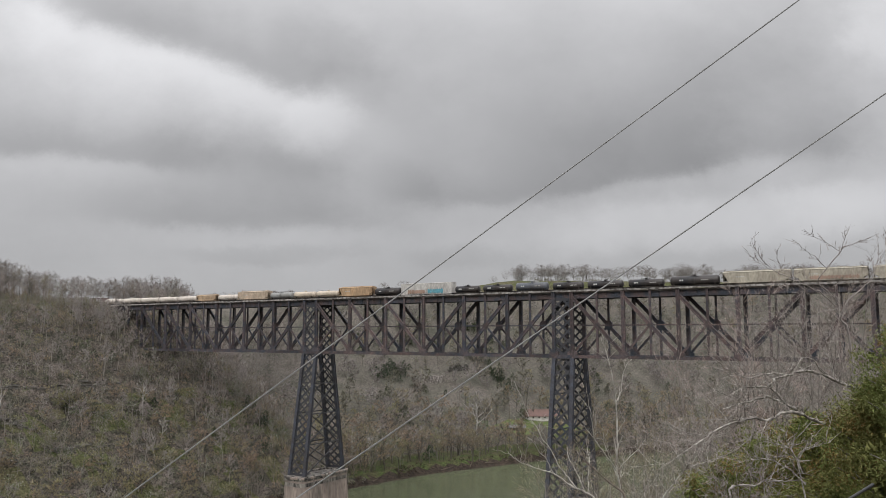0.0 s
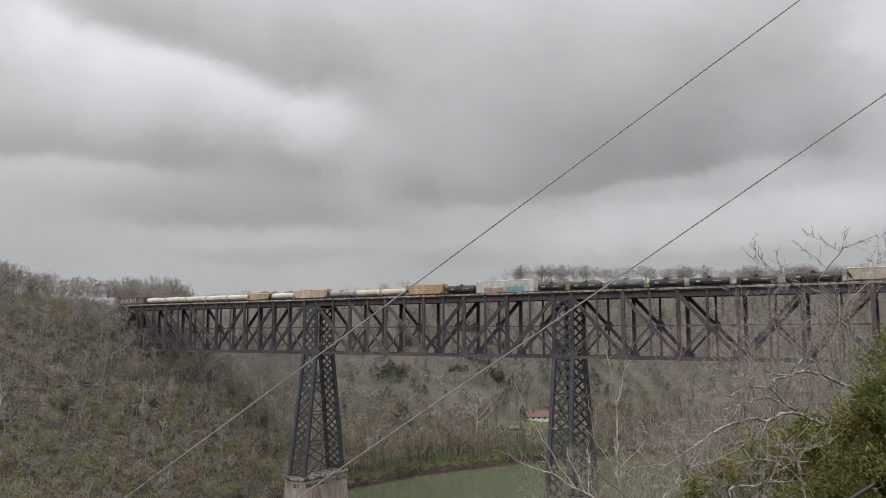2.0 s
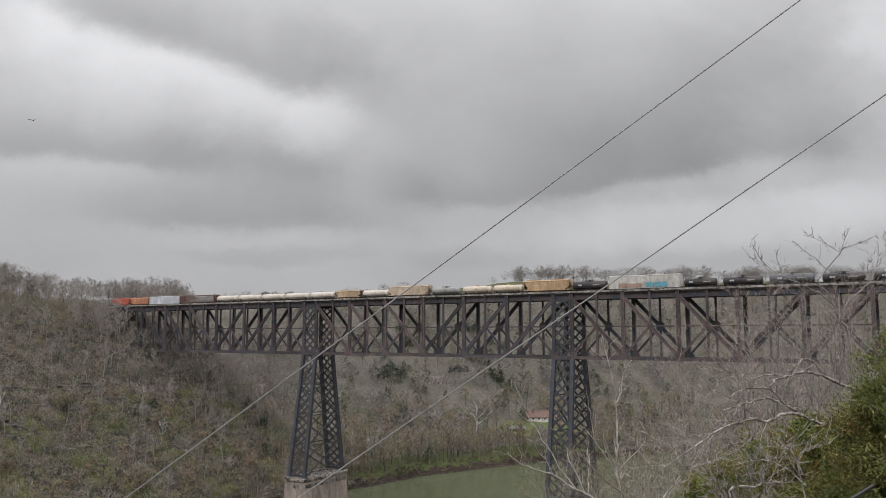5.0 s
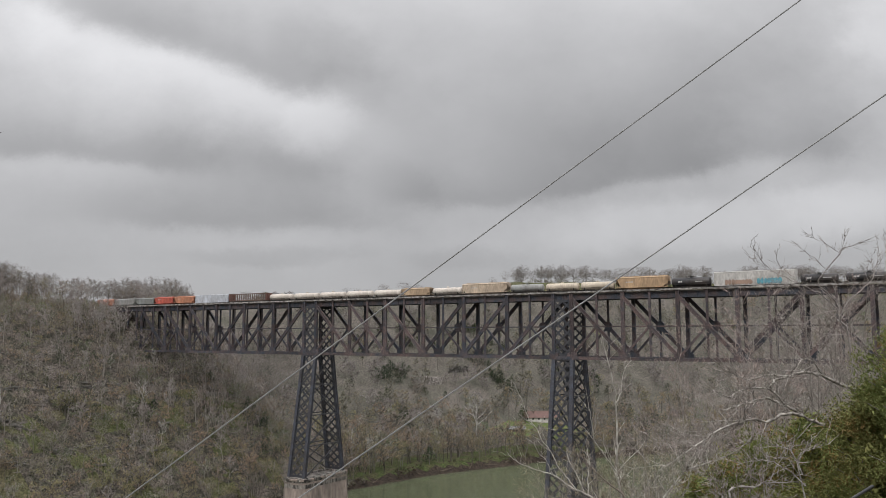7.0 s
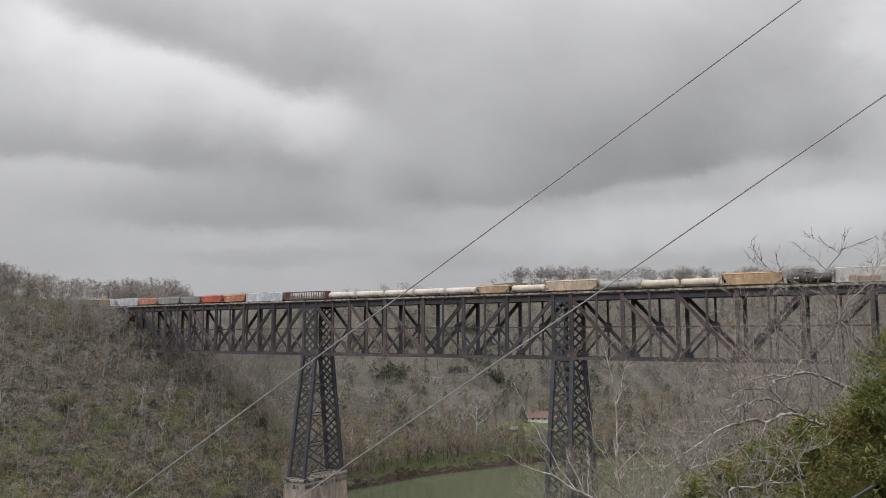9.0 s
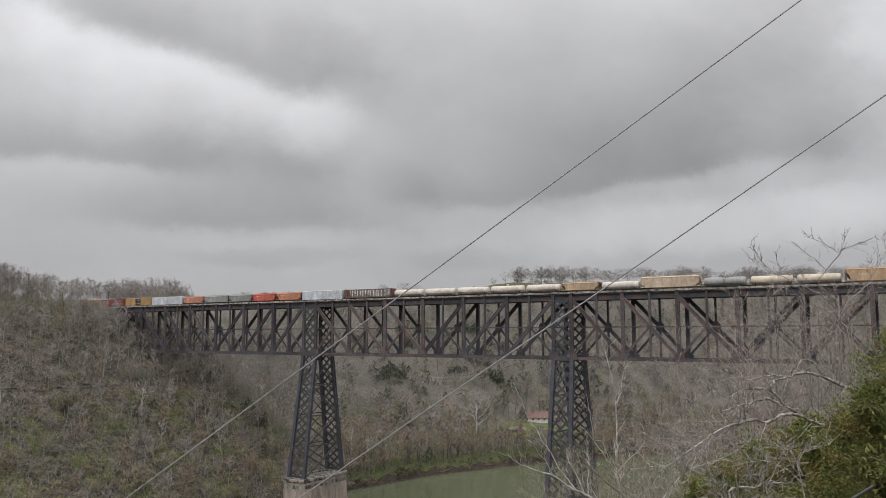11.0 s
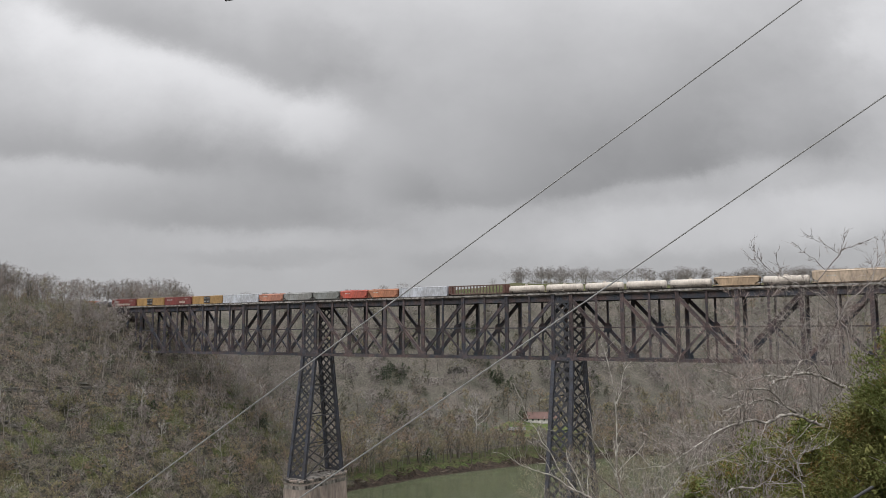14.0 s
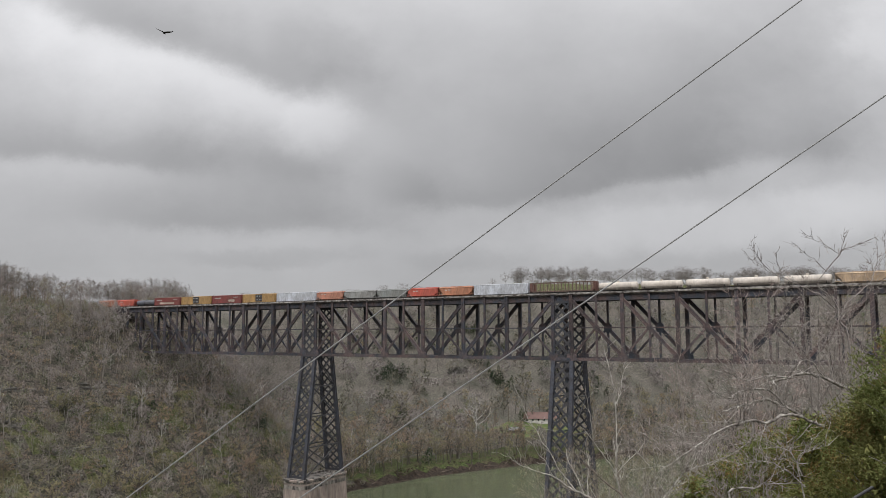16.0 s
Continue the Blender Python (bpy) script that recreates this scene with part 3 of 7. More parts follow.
def approach(x0, x1, posts):
    ap = tagged(empty("approach_span", 0, 0, 0), "short steel girder approach span on trestle posts", "bridge span")
    for y in (-HW + 0.5, HW - 0.5):
        bm = bmesh.new()
        box(bm, (x0, y - 0.2, DECK - 2.9), (x1, y + 0.2, DECK - 0.62))
        part("girder", bm, M_STEEL, ap)
    for x in posts:
        for y in (-HW + 0.4, HW - 0.4):
            g = float(land(x, y)) - 1.0
            if g < DECK - 3:
                bm = bmesh.new()
                beam(bm, (x, y, g), (x, y, DECK - 2.9), 0.9, 0.8)
                part("post", bm, M_STEEL, ap)
    return ap


approach(-208.0, END_L - 0.7, (-176, -183, -190, -198))
approach(END_R + 0.7, END_R + 40, (END_R + 10, END_R + 22))
# masonry seat under each end of the truss
for x, w in ((END_L, -1), (END_R, 1)):
    for y in (-HW, HW):
        bm = bmesh.new()
        g = float(land(x, y)) - 4
        taper_block(bm, x, y, 2.2, 2.0, min(g, ZB - 6), 1.7, 1.5, ZB - 0.58)
        tagged(part("bridge_abutment", bm, M_STONE_DARK), "stained limestone bearing seat under the truss end", "abutment")

# ---- freight train ----
def paint(name, c, dirt=(0.10, 0.075, 0.055), rough=0.5, scale=0.35):
    return material(name, c, rough, 0.0, tuple(0.62 * a + 0.38 * b for a, b in zip(c, dirt)), scale, 2.2, 0.05, 3.0, streak=(1, 1, 0.45))


P = {
    "black": paint("black_tank_paint", (0.024, 0.024, 0.028)),
    "white": paint("cream_tank_paint", (0.66, 0.595, 0.525)),
    "dirty_white": paint("stained_cream_paint", (0.62, 0.53, 0.42)),
    "tan": paint("tan_car_paint", (0.51, 0.345, 0.205)),
    "pale_tan": paint("pale_tan_car_paint", (0.57, 0.455, 0.345)),
    "amber": paint("amber_car_paint", (0.50, 0.365, 0.24)),
    "beige": paint("beige_car_paint", (0.46, 0.42, 0.34)),
    "grey": paint("grey_car_paint", (0.31, 0.315, 0.305)),
    "green_grey": paint("green_grey_car_paint", (0.26, 0.275, 0.265)),
    "steel_grey": paint("steel_grey_paint", (0.105, 0.118, 0.14)),
    "light": paint("pale_grey_car_paint", (0.60, 0.625, 0.675)),
    "silver": paint("pale_box_car_paint", (0.58, 0.56, 0.53)),
    "orange": paint("orange_car_paint", (0.52, 0.225, 0.13)),
    "red": paint("red_car_paint", (0.56, 0.12, 0.085)),
    "salmon": paint("faded_red_car_paint", (0.53, 0.245, 0.17)),
    "oxide": paint("oxide_red_car_paint", (0.24, 0.062, 0.058)),
    "brown": paint("rusty_stake_paint", (0.15, 0.100, 0.082)),
    "yellow": paint("yellow_box_car_paint", (0.46, 0.285, 0.115)),
    "bulkhead": paint("brown_bulkhead_paint", (0.165, 0.082, 0.068)),
    "door_dark": paint("dark_door_paint", (0.045, 0.047, 0.055)),
    "under": paint("underframe_black", (0.018, 0.016, 0.015)),
    "mark": paint("white_stencil", (0.55, 0.55, 0.52)),
    "blue": paint("blue_graffiti", (0.13, 0.42, 0.52)),
    "ochre": paint("ochre_graffiti", (0.38, 0.26, 0.20)),
    "pale": paint("pale_graffiti", (0.55, 0.45, 0.38)),
}
WHEEL_PARTS = {}


def bogie(car, x):
    """A truck: side frames, bolster, axles and four wheels, with its top 0.9 m above the rail."""
    bm = bmesh.new()
    for s in (-1, 1):
        outline = [(x - 1.25, 0.42), (x - 0.95, 0.30), (x - 0.4, 0.25), (x + 0.4, 0.25), (x + 0.95, 0.30), (x + 1.25, 0.42),
                   (x + 1.25, 0.62), (x + 0.55, 0.78), (x - 0.55, 0.78), (x - 1.25, 0.62)]
        prism(bm, outline, 1, s * 1.0 - 0.09, s * 1.0 + 0.09)
    box(bm, (x - 0.3, -1.2, 0.45), (x + 0.3, 1.2, 0.86))
    b = part("bogie", bm, P["under"], car)
    if "wheel" not in WHEEL_PARTS:
        bm = bmesh.new()
        for s in (-1, 1):
            tube(bm, [(0, s * 0.70, 0), (0, s * 0.84, 0)], 0.45, 14)
        tube(bm, [(0, -0.75, 0), (0, 0.75, 0)], 0.09, 6)
        w = part("wheelset", bm, M_RAIL, b)
        w.matrix_basis = pose(x - 0.9, 0, 0.45)
        WHEEL_PARTS["wheel"] = w
        share("wheelset", w, b, pose(x + 0.9, 0, 0.45))
    else:
        for e in (-0.9, 0.9):
            share("wheelset", WHEEL_PARTS["wheel"], b, pose(x + e, 0, 0.45))


def couplers(car, half):
    for s in (-1, 1):
        bm = bmesh.new()
        box(bm, (s * half - 0.42, -0.14, 0.72), (s * half + 0.42, 0.14, 1.0), 0.03)
        part("coupler", bm, P["under"], car)


def ladder(car, x, y, z0, z1, mat):
    bm = bmesh.new()
    for e in (-0.22, 0.22):
        box(bm, (x + e - 0.03, y - 0.03, z0), (x + e + 0.03, y + 0.03, z1))
    z = z0 + 0.2
    while z < z1:
        box(bm, (x - 0.22, y - 0.025, z), (x + 0.22, y + 0.025, z + 0.05))
        z += 0.42
    part("ladder", bm, mat, car)


def stencil(car, x, y, z, w, h, mat, name="stencil", rng=None):
    """Rows of plain bars in place of car markings."""
    bm = bmesh.new()
    n = max(2, int(w / 0.55))
    for i in range(n):
        a = x - w / 2 + w * i / n
        box(bm, (a, y - 0.012, z - h / 2), (a + w / n * 0.72, y + 0.012, z + h / 2))
    part(name, bm, mat, car)


def tank_car(car, L, col, r=1.48, gap=0.6, marks="mark", platform=True):
    half = L / 2
    zc = 0.98 + r
    bm = bmesh.new()
    bl = half - gap
    prof = [(-bl, 0.05), (-bl + 0.06, 0.55), (-bl + 0.22, 0.88), (-bl + 0.5, 1.0), (-1.2, 1.0), (0, 1.0), (1.2, 1.0), (bl - 0.5, 1.0),
            (bl - 0.22, 0.88), (bl - 0.06, 0.55), (bl, 0.05)]
    tube(bm, [(x, 0, zc) for x, _ in prof], [k * r for _, k in prof], 20)
    part("tank", bm, P[col], car, smooth=True)
    for x in (-bl * 0.62, bl * 0.62, -bl * 0.2, bl * 0.2):
        bm = bmesh.new()
        tube(bm, [(x - 0.06, 0, zc), (x + 0.06, 0, zc)], r * 1.012, 20)
        part("tank_band", bm, P[col], car)
    bm = bmesh.new()
    box(bm, (-half + 0.05, -1.4, 0.92), (half - 0.05, 1.4, 1.06))
    box(bm, (-half + 0.05, -0.3, 0.6), (half - 0.05, 0.3, 0.92))
    for s in (-1, 1):
        prism(bm, [(-1.3, 1.06), (1.3, 1.06), (1.2, 1.9), (0.75, 1.5), (-0.75, 1.5), (-1.2, 1.9)], 0, s * (half - 1.9) - 0.12, s * (half - 1.9) + 0.12)
    part("underframe", bm, P["under"], car)
    bm = bmesh.new()
    tube(bm, [(0, 0, zc + r - 0.1), (0, 0, zc + r + 0.34)], 0.5, 12)
    tube(bm, [(0, 0, zc + r + 0.34), (0, 0, zc + r + 0.42)], [0.56, 0.45], 12)
    part("dome", bm, P[col], car)
    if platform:
        bm = bmesh.new()
        for s in (-1, 1):
            for x in (-1.3, -0.45, 0.45, 1.3):
                box(bm, (x - 0.03, s * 0.95 - 0.03, zc + r - 0.35), (x + 0.03, s * 0.95 + 0.03, zc + r + 0.32))
            box(bm, (-1.35, s * 0.95 - 0.03, zc + r + 0.28), (1.35, s * 0.95 + 0.03, zc + r + 0.33))
            box(bm, (-1.35, s * 0.72 - 0.3, zc + r - 0.28), (1.35, s * 0.72 + 0.3, zc + r - 0.22))
        part("platform", bm, P["under"], car)
    for s in (-1, 1):
        bm = bmesh.new()
        tube(bm, [(-bl, s * 1.42, 1.75), (bl, s * 1.42, 1.75)], 0.045, 5)
        part("handrail", bm, P["under"], car)
        ladder(car, 0.0, s * (r + 0.04), 1.06, zc + 0.7, P["under" if platform else col])
        if marks:
            stencil(car, bl * 0.45, s * (r + 0.015), zc + 0.08, 2.4, 0.30, P[marks])
            stencil(car, -bl * 0.5, s * (r + 0.015), zc + 0.1, 1.5, 0.45, P[marks])
    for s in (-1, 1):
        bogie(car, s * (half - 1.9))
    couplers(car, half)


def hopper_car(car, L, col, H=4.6, marks="mark", ribs=0):
    half = L / 2
    w = 1.6
    bm = bmesh.new()
    e = 1.15
    # a covered hopper: straight sides with bowed roof, ends that slope in below
    sect = [(-w, 1.35), (-w, 2.5), (-w, H - 0.35), (-w * 0.72, H - 0.08), (0, H), (w * 0.72, H - 0.08), (w, H - 0.35), (w, 2.5), (w, 1.35), (0.5, 0.85), (-0.5, 0.85)]
    r0, r1 = [], []
    for u, v in sect:
        k = 2.1 if v < 1.4 else 0.25
        r0.append(bm.verts.new((-half + k, u, v)))
        r1.append(bm.verts.new((half - k, u, v)))
    n = len(sect)
    for i in range(n):
        bm.faces.new((r0[i], r0[(i + 1) % n], r1[(i + 1) % n], r1[i]))
    bm.faces.new(r0[::-1])
    bm.faces.new(r1)
    bmesh.ops.recalc_face_normals(bm, faces=bm.faces)
    part("body", bm, P[col], car)
    for s in (-1, 1):
        near, far = min(s * w, s * (w + 0.09)), max(s * w, s * (w + 0.09))
        for x in np.linspace(-half + 1.6, half - 1.6, ribs if ribs else 6):
            bm = bmesh.new()
            box(bm, (x - 0.07, near, 1.42), (x + 0.07, far, H - 0.46))
            part("side_post", bm, P[col], car)
        for z0, z1, inset in ((H - 0.46, H - 0.32, 0.15), (1.2, 1.42, 0.1)):
            bm = bmesh.new()
            box(bm, (-half + inset, near, z0), (half - inset, far, z1))
            part("side_rail", bm, P[col], car)
    bm = bmesh.new()
    box(bm, (-half + 0.6, -0.32, H + 0.02), (half - 0.6, 0.32, H + 0.14))
    part("running_board", bm, P[col], car)
    for x in np.linspace(-half + 2.4, half - 2.4, 4):
        bm = bmesh.new()
        box(bm, (x - 0.8, -0.62, H - 0.02), (x + 0.8, 0.62, H + 0.2), 0.04)
        part("roof_hatch", bm, P[col], car)
    for x in (-half * 0.42, 0, half * 0.42):
        bm = bmesh.new()
        taper_block(bm, x, 0, 0.5, 0.6, 0.32, half * 0.2, 1.35, 1.36)
        part("chute", bm, P[col], car)
    for s in (-1, 1):
        bm = bmesh.new()
        for u in (-1.45, -0.5, 0.5, 1.45):
            beam(bm, (s * (half - 0.3), u, 1.1), (s * (half - 0.3), u, 3.0), 0.1, 0.1)
        box(bm, (min(s * (half - 1.5), s * half), -1.5, 1.0), (max(s * (half - 1.5), s * half), 1.5, 1.12))
        part("end_platform", bm, P["under"], car)
        ladder(car, s * (half - 0.5), -w - 0.05, 1.2, H - 0.3, P[col])
        if marks:
            stencil(car, -half * 0.45, s * (w + 0.02), 3.1, 2.6, 0.34, P[marks])
    bm = bmesh.new()
    box(bm, (-half + 0.1, -0.25, 0.68), (half - 0.1, 0.25, 1.0))
    part("centre_sill", bm, P["under"], car)
    for s in (-1, 1):
        bogie(car, s * (half - 1.7))
    couplers(car, half)


def box_car(car, L, col, H=4.7, door="", marks="mark", ribs=14, double=False):
    half = L / 2 - 0.3
    w = 1.58
    bm = bmesh.new()
    prism(bm, [(-w, 1.05), (-w, H - 0.18), (0, H), (w, H - 0.18), (w, 1.05)], 0, -half, half)
    part("body", bm, P[col], car)
    for s in (-1, 1):
        for x in np.linspace(-half + 0.1, half - 0.1, ribs):
            if abs(x) > 1.7:
                bm = bmesh.new()
                box(bm, (x - 0.06, min(s * w, s * (w + 0.07)), 1.1), (x + 0.06, max(s * w, s * (w + 0.07)), H - 0.29))
                part("side_rib", bm, P[col], car)
        for z0, z1 in ((H - 0.28, H - 0.16), (0.85, 1.08)):
            bm = bmesh.new()
            box(bm, (-half, min(s * w, s * (w + 0.07)), z0), (half, max(s * w, s * (w + 0.07)), z1))
            part("side_rail", bm, P[col], car)
    for s in (-1, 1):
        for dx in ((-1.05, 1.05) if double else (0.0,)):
            bm = bmesh.new()
            y = s * (w + 0.09)
            box(bm, (dx - 0.98 - 0.45 * (not double), y - 0.04, 1.15), (dx + 0.98 + 0.45 * (not double), y + 0.04, H - 0.35))
            for z in np.linspace(1.5, H - 0.8, 6):
                box(bm, (dx - 0.95, min(y, y + s * 0.09), z), (dx + 0.95, max(y, y + s * 0.09), z + 0.1))
            leaf = part("door", bm, P[door or col], car)
            if double:
                for u in (-0.5, 0.5):
                    for z in (1.75, H - 1.25):
                        bm = bmesh.new()
                        box(bm, (dx + u - 0.2, y - 0.14, z), (dx + u + 0.2, y + 0.14, z + 0.4))
                        part("placard", bm, P["mark"], leaf, "small pale placard")
        if marks:
            stencil(car, -half * 0.6, s * (w + 0.085), H - 1.35, half * 0.42, 0.5, P[marks])
            stencil(car, half * 0.62, s * (w + 0.085), H - 1.1, half * 0.3, 0.28, P[marks])
        ladder(car, s * (half - 0.4), -w - 0.1, 1.0, H - 0.3, P[col])
    bm = bmesh.new()
    prism(bm, [(-w - 0.06, H - 0.2), (0, H + 0.02), (w + 0.06, H - 0.2), (w + 0.06, H - 0.14), (0, H + 0.08), (-w - 0.06, H - 0.14)], 0, -half - 0.05, half + 0.05)
    part("roof", bm, P[col], car)
    bm = bmesh.new()
    box(bm, (-half - 0.2, -0.3, 0.65), (half + 0.2, 0.3, 1.05))
    part("centre_sill", bm, P["under"], car)
    for s in (-1, 1):
        bogie(car, s * (half - 1.8))
    couplers(car, half + 0.3)


def blot(car, x, y, z, w, h, mat, seed):
    """A patch of graffiti: overlapping rounded letter shapes of paint."""
    rng = random.Random(seed)
    bm = bmesh.new()
    n = max(4, int(w / 0.9))
    for i in range(n):
        cx = x - w / 2 + w * (i + 0.5) / n
        hh = h * rng.uniform(0.7, 1.0)
        ww = w / n * rng.uniform(0.8, 1.25)
        pts = []
        for k in range(10):
            a = k * math.tau / 10
            pts.append((cx + math.cos(a) * ww * 0.62 * rng.uniform(0.8, 1.1), z + math.sin(a) * hh * 0.55 * rng.uniform(0.8, 1.1)))
        off = 0.004 * i
        prism(bm, pts, 1, y - 0.015 - off, y + 0.01)
    part("graffiti", bm, mat, car)


def stake_car(car, L, H=4.45):
    """An empty open-sided car: floor, end bulkheads, and rows of stakes under top rails."""
    half = L / 2 - 0.35
    w = 1.52
    for s in (-1, 1):
        bm = bmesh.new()
        a, b = sorted((s * (half - 0.9), s * half))
        box(bm, (b - 0.12 if s > 0 else a, -w, 1.1), (b if s > 0 else a + 0.12, w, H))
        for u in (-1.3, -0.45, 0.45, 1.3):
            beam(bm, (s * (half + 0.08), u, 1.1), (s * (half + 0.08), u, H), 0.16, 0.16)
        for e in (-1, 1):
            beam(bm, (s * half, e * w, H - 0.1), (s * (half - 1.1), e * w, 1.2), 0.2, 0.12)
            box(bm, (a, min(e * w, e * (w - 0.08)), 1.1), (b, max(e * w, e * (w - 0.08)), H - 0.3))
        part("bulkhead", bm, P["bulkhead"], car)
        bm = bmesh.new()
        box(bm, (-half, min(s * w, s * (w - 0.18)), H - 0.2), (half, max(s * w, s * (w - 0.18)), H))
        part("top_rail", bm, P["brown"], car)
        bm = bmesh.new()
        box(bm, (-half, min(s * w, s * (w - 0.14)), 1.0), (half, max(s * w, s * (w - 0.14)), 1.45))
        part("side_sill", bm, P["brown"], car)
        for x in np.linspace(-half + 1.3, half - 1.3, 17):
            bm = bmesh.new()
            box(bm, (x - 0.12, min(s * w, s * (w - 0.16)), 1.45), (x + 0.12, max(s * w, s * (w - 0.16)), H - 0.2))
            part("stake", bm, P["brown"], car)
    bm = bmesh.new()
    box(bm, (-half, -w, 0.92), (half, w, 1.05))
    part("floor", bm, P["under"], car)
    bm = bmesh.new()
    box(bm, (-half - 0.2, -0.3, 0.62), (half + 0.2, 0.3, 0.92))
    part("centre_sill", bm, P["under"], car)
    for s in (-1, 1):
        bogie(car, s * (half - 1.9))
    couplers(car, half + 0.35)


TRAIN = []


def add_car(a, b, kind, label, build, **kw):
    car = tagged(empty(kind, (a + b) / 2, -2.1, RAIL), label, kind.replace("_", " "), "cars of the freight train")
    build(car, b - a, **kw)
    TRAIN.append((car, (a + b) / 2))
    return car


def make_train():
    hop, tank, bx = "hopper_car", "tank_car", "box_car"
    BEIGE = "beige covered hopper railway car with a bowed roof"
    BLACK = "black railway tank car with white stencilled bars"
    CREAM = "cream white railway tank car with road dirt"
    add_car(153.4, 173.3, hop, BEIGE, hopper_car, col="beige", H=4.85)
    c = add_car(132.5, 152.6, hop, "beige covered hopper railway car with orange graffiti", hopper_car, col="beige", H=4.85)
    blot(c, 1.0, -1.72, 2.0, 13.0, 1.2, P["ochre"], 3)
    add_car(111.8, 132.0, hop, BEIGE, hopper_car, col="beige", H=4.85)
    add_car(94.7, 111.4, tank, "long black railway tank car with a dome", tank_car, col="black", r=1.5)
    add_car(80.6, 93.7, tank, BLACK, tank_car, col="black", r=1.28)
    add_car(66.0, 79.8, tank, BLACK, tank_car, col="black", r=1.28)
    add_car(52.9, 65.5, tank, BLACK, tank_car, col="black", r=1.28)
    add_car(38.3, 52.1, tank, "grey railway tank car with a pale end", tank_car, col="steel_grey", r=1.45)
    add_car(24.6, 37.6, tank, BLACK, tank_car, col="black", r=1.28)
    add_car(12.4, 23.9, tank, BLACK, tank_car, col="black", r=1.28)
    c = add_car(-12.2, 12.3, bx, "long pale grey box car with blue and ochre graffiti", box_car, col="silver", H=5.25, marks="", ribs=4)
    blot(c, -4.6, -1.75, 1.9, 8.0, 1.9, P["ochre"], 11)
    blot(c, 4.4, -1.75, 2.0, 7.0, 2.0, P["blue"], 12)
    add_car(-26.1, -12.5, tank, "black railway tank car with a white end mark", tank_car, col="black", r=1.5)
    add_car(-44.3, -26.3, hop, "tall tan covered hopper railway car", hopper_car, col="tan", H=4.9)
    add_car(-57.5, -44.7, tank, "cream railway tank car with brown stains", tank_car, col="dirty_white", r=1.36, gap=0.4, marks="", platform=False)
    add_car(-70.7, -57.7, tank, "cream railway tank car with brown stains", tank_car, col="dirty_white", r=1.36, gap=0.4, marks="", platform=False)
    add_car(-85.1, -71.0, tank, "grey railway tank car", tank_car, col="grey", r=1.4, marks="")
    add_car(-104.8, -85.3, hop, "tall pale tan covered hopper railway car", hopper_car, col="pale_tan", H=4.8)
    add_car(-119.0, -105.0, tank, CREAM, tank_car, col="white", r=1.36, gap=0.42, marks="", platform=False)
    add_car(-133.2, -119.2, hop, "low orange-tan covered hopper railway car", hopper_car, col="amber", H=3.95, marks="")
    for a, b in ((-147.6, -133.5), (-162.3, -147.9), (-176.9, -162.5), (-191.7, -177.2), (-206.5, -192.0)):
        add_car(a, b, tank, CREAM, tank_car, col="white", r=1.36, gap=0.42, marks="", platform=False)
    add_car(-232.1, -206.7, "stake_car", "empty open-sided railway car with rusty stakes and bulkheads", stake_car)
    add_car(-255.3, -232.3, bx, "pale grey box car with faint bars near the sill", box_car, col="light", H=4.6, marks="", ribs=16)
    add_car(-270.8, -255.5, hop, "orange covered hopper railway car", hopper_car, col="orange", H=4.3)
    add_car(-285.5, -270.9, hop, "bright red covered hopper railway car", hopper_car, col="red", H=4.3)
    add_car(-300.8, -285.7, hop, "green-grey covered hopper railway car", hopper_car, col="green_grey", H=4.2, marks="")
    add_car(-318.0, -300.9, hop, "grey covered hopper railway car", hopper_car, col="grey", H=4.2, marks="")
    add_car(-333.2, -318.0, hop, "faded red covered hopper railway car", hopper_car, col="salmon", H=4.2)
    add_car(-356.9, -333.4, bx, "pale grey box car", box_car, col="light", H=4.6, marks="", ribs=16)
    add_car(-378.3, -356.9, bx, "yellow box car with dark double doors", box_car, col="yellow", door="door_dark", H=4.6, double=True, marks="")
    c = add_car(-398.8, -378.5, bx, "oxide red box car with pale graffiti", box_car, col="oxide", H=4.6)
    blot(c, 3.4, -1.75, 2.0, 4.0, 1.4, P["pale"], 21)
    add_car(-420.7, -399.0, bx, "yellow box car with dark double doors", box_car, col="yellow", door="door_dark", H=4.6, double=True, marks="")
    c = add_car(-441.1, -420.9, bx, "oxide red box car with pale graffiti", box_car, col="oxide", H=4.6)
    blot(c, 0.0, -1.75, 1.8, 11.0, 1.1, P["pale"], 22)
    add_car(-456.3, -441.3, tank, "steel grey railway tank car", tank_car, col="steel_grey", r=1.35, marks="")
    add_car(-471.5, -456.5, hop, "bright red covered hopper railway car", hopper_car, col="red", H=4.2)
    add_car(-487.0, -471.7, hop, "faded red covered hopper railway car", hopper_car, col="salmon", H=4.2)
    add_car(-506.0, -487.2, bx, "pale grey box car", box_car, col="light", H=4.6, marks="", ribs=16)


make_train()

# ---- trees ----
def unit(v):
    return v / np.maximum(np.linalg.norm(v, axis=-1, keepdims=True), 1e-9)


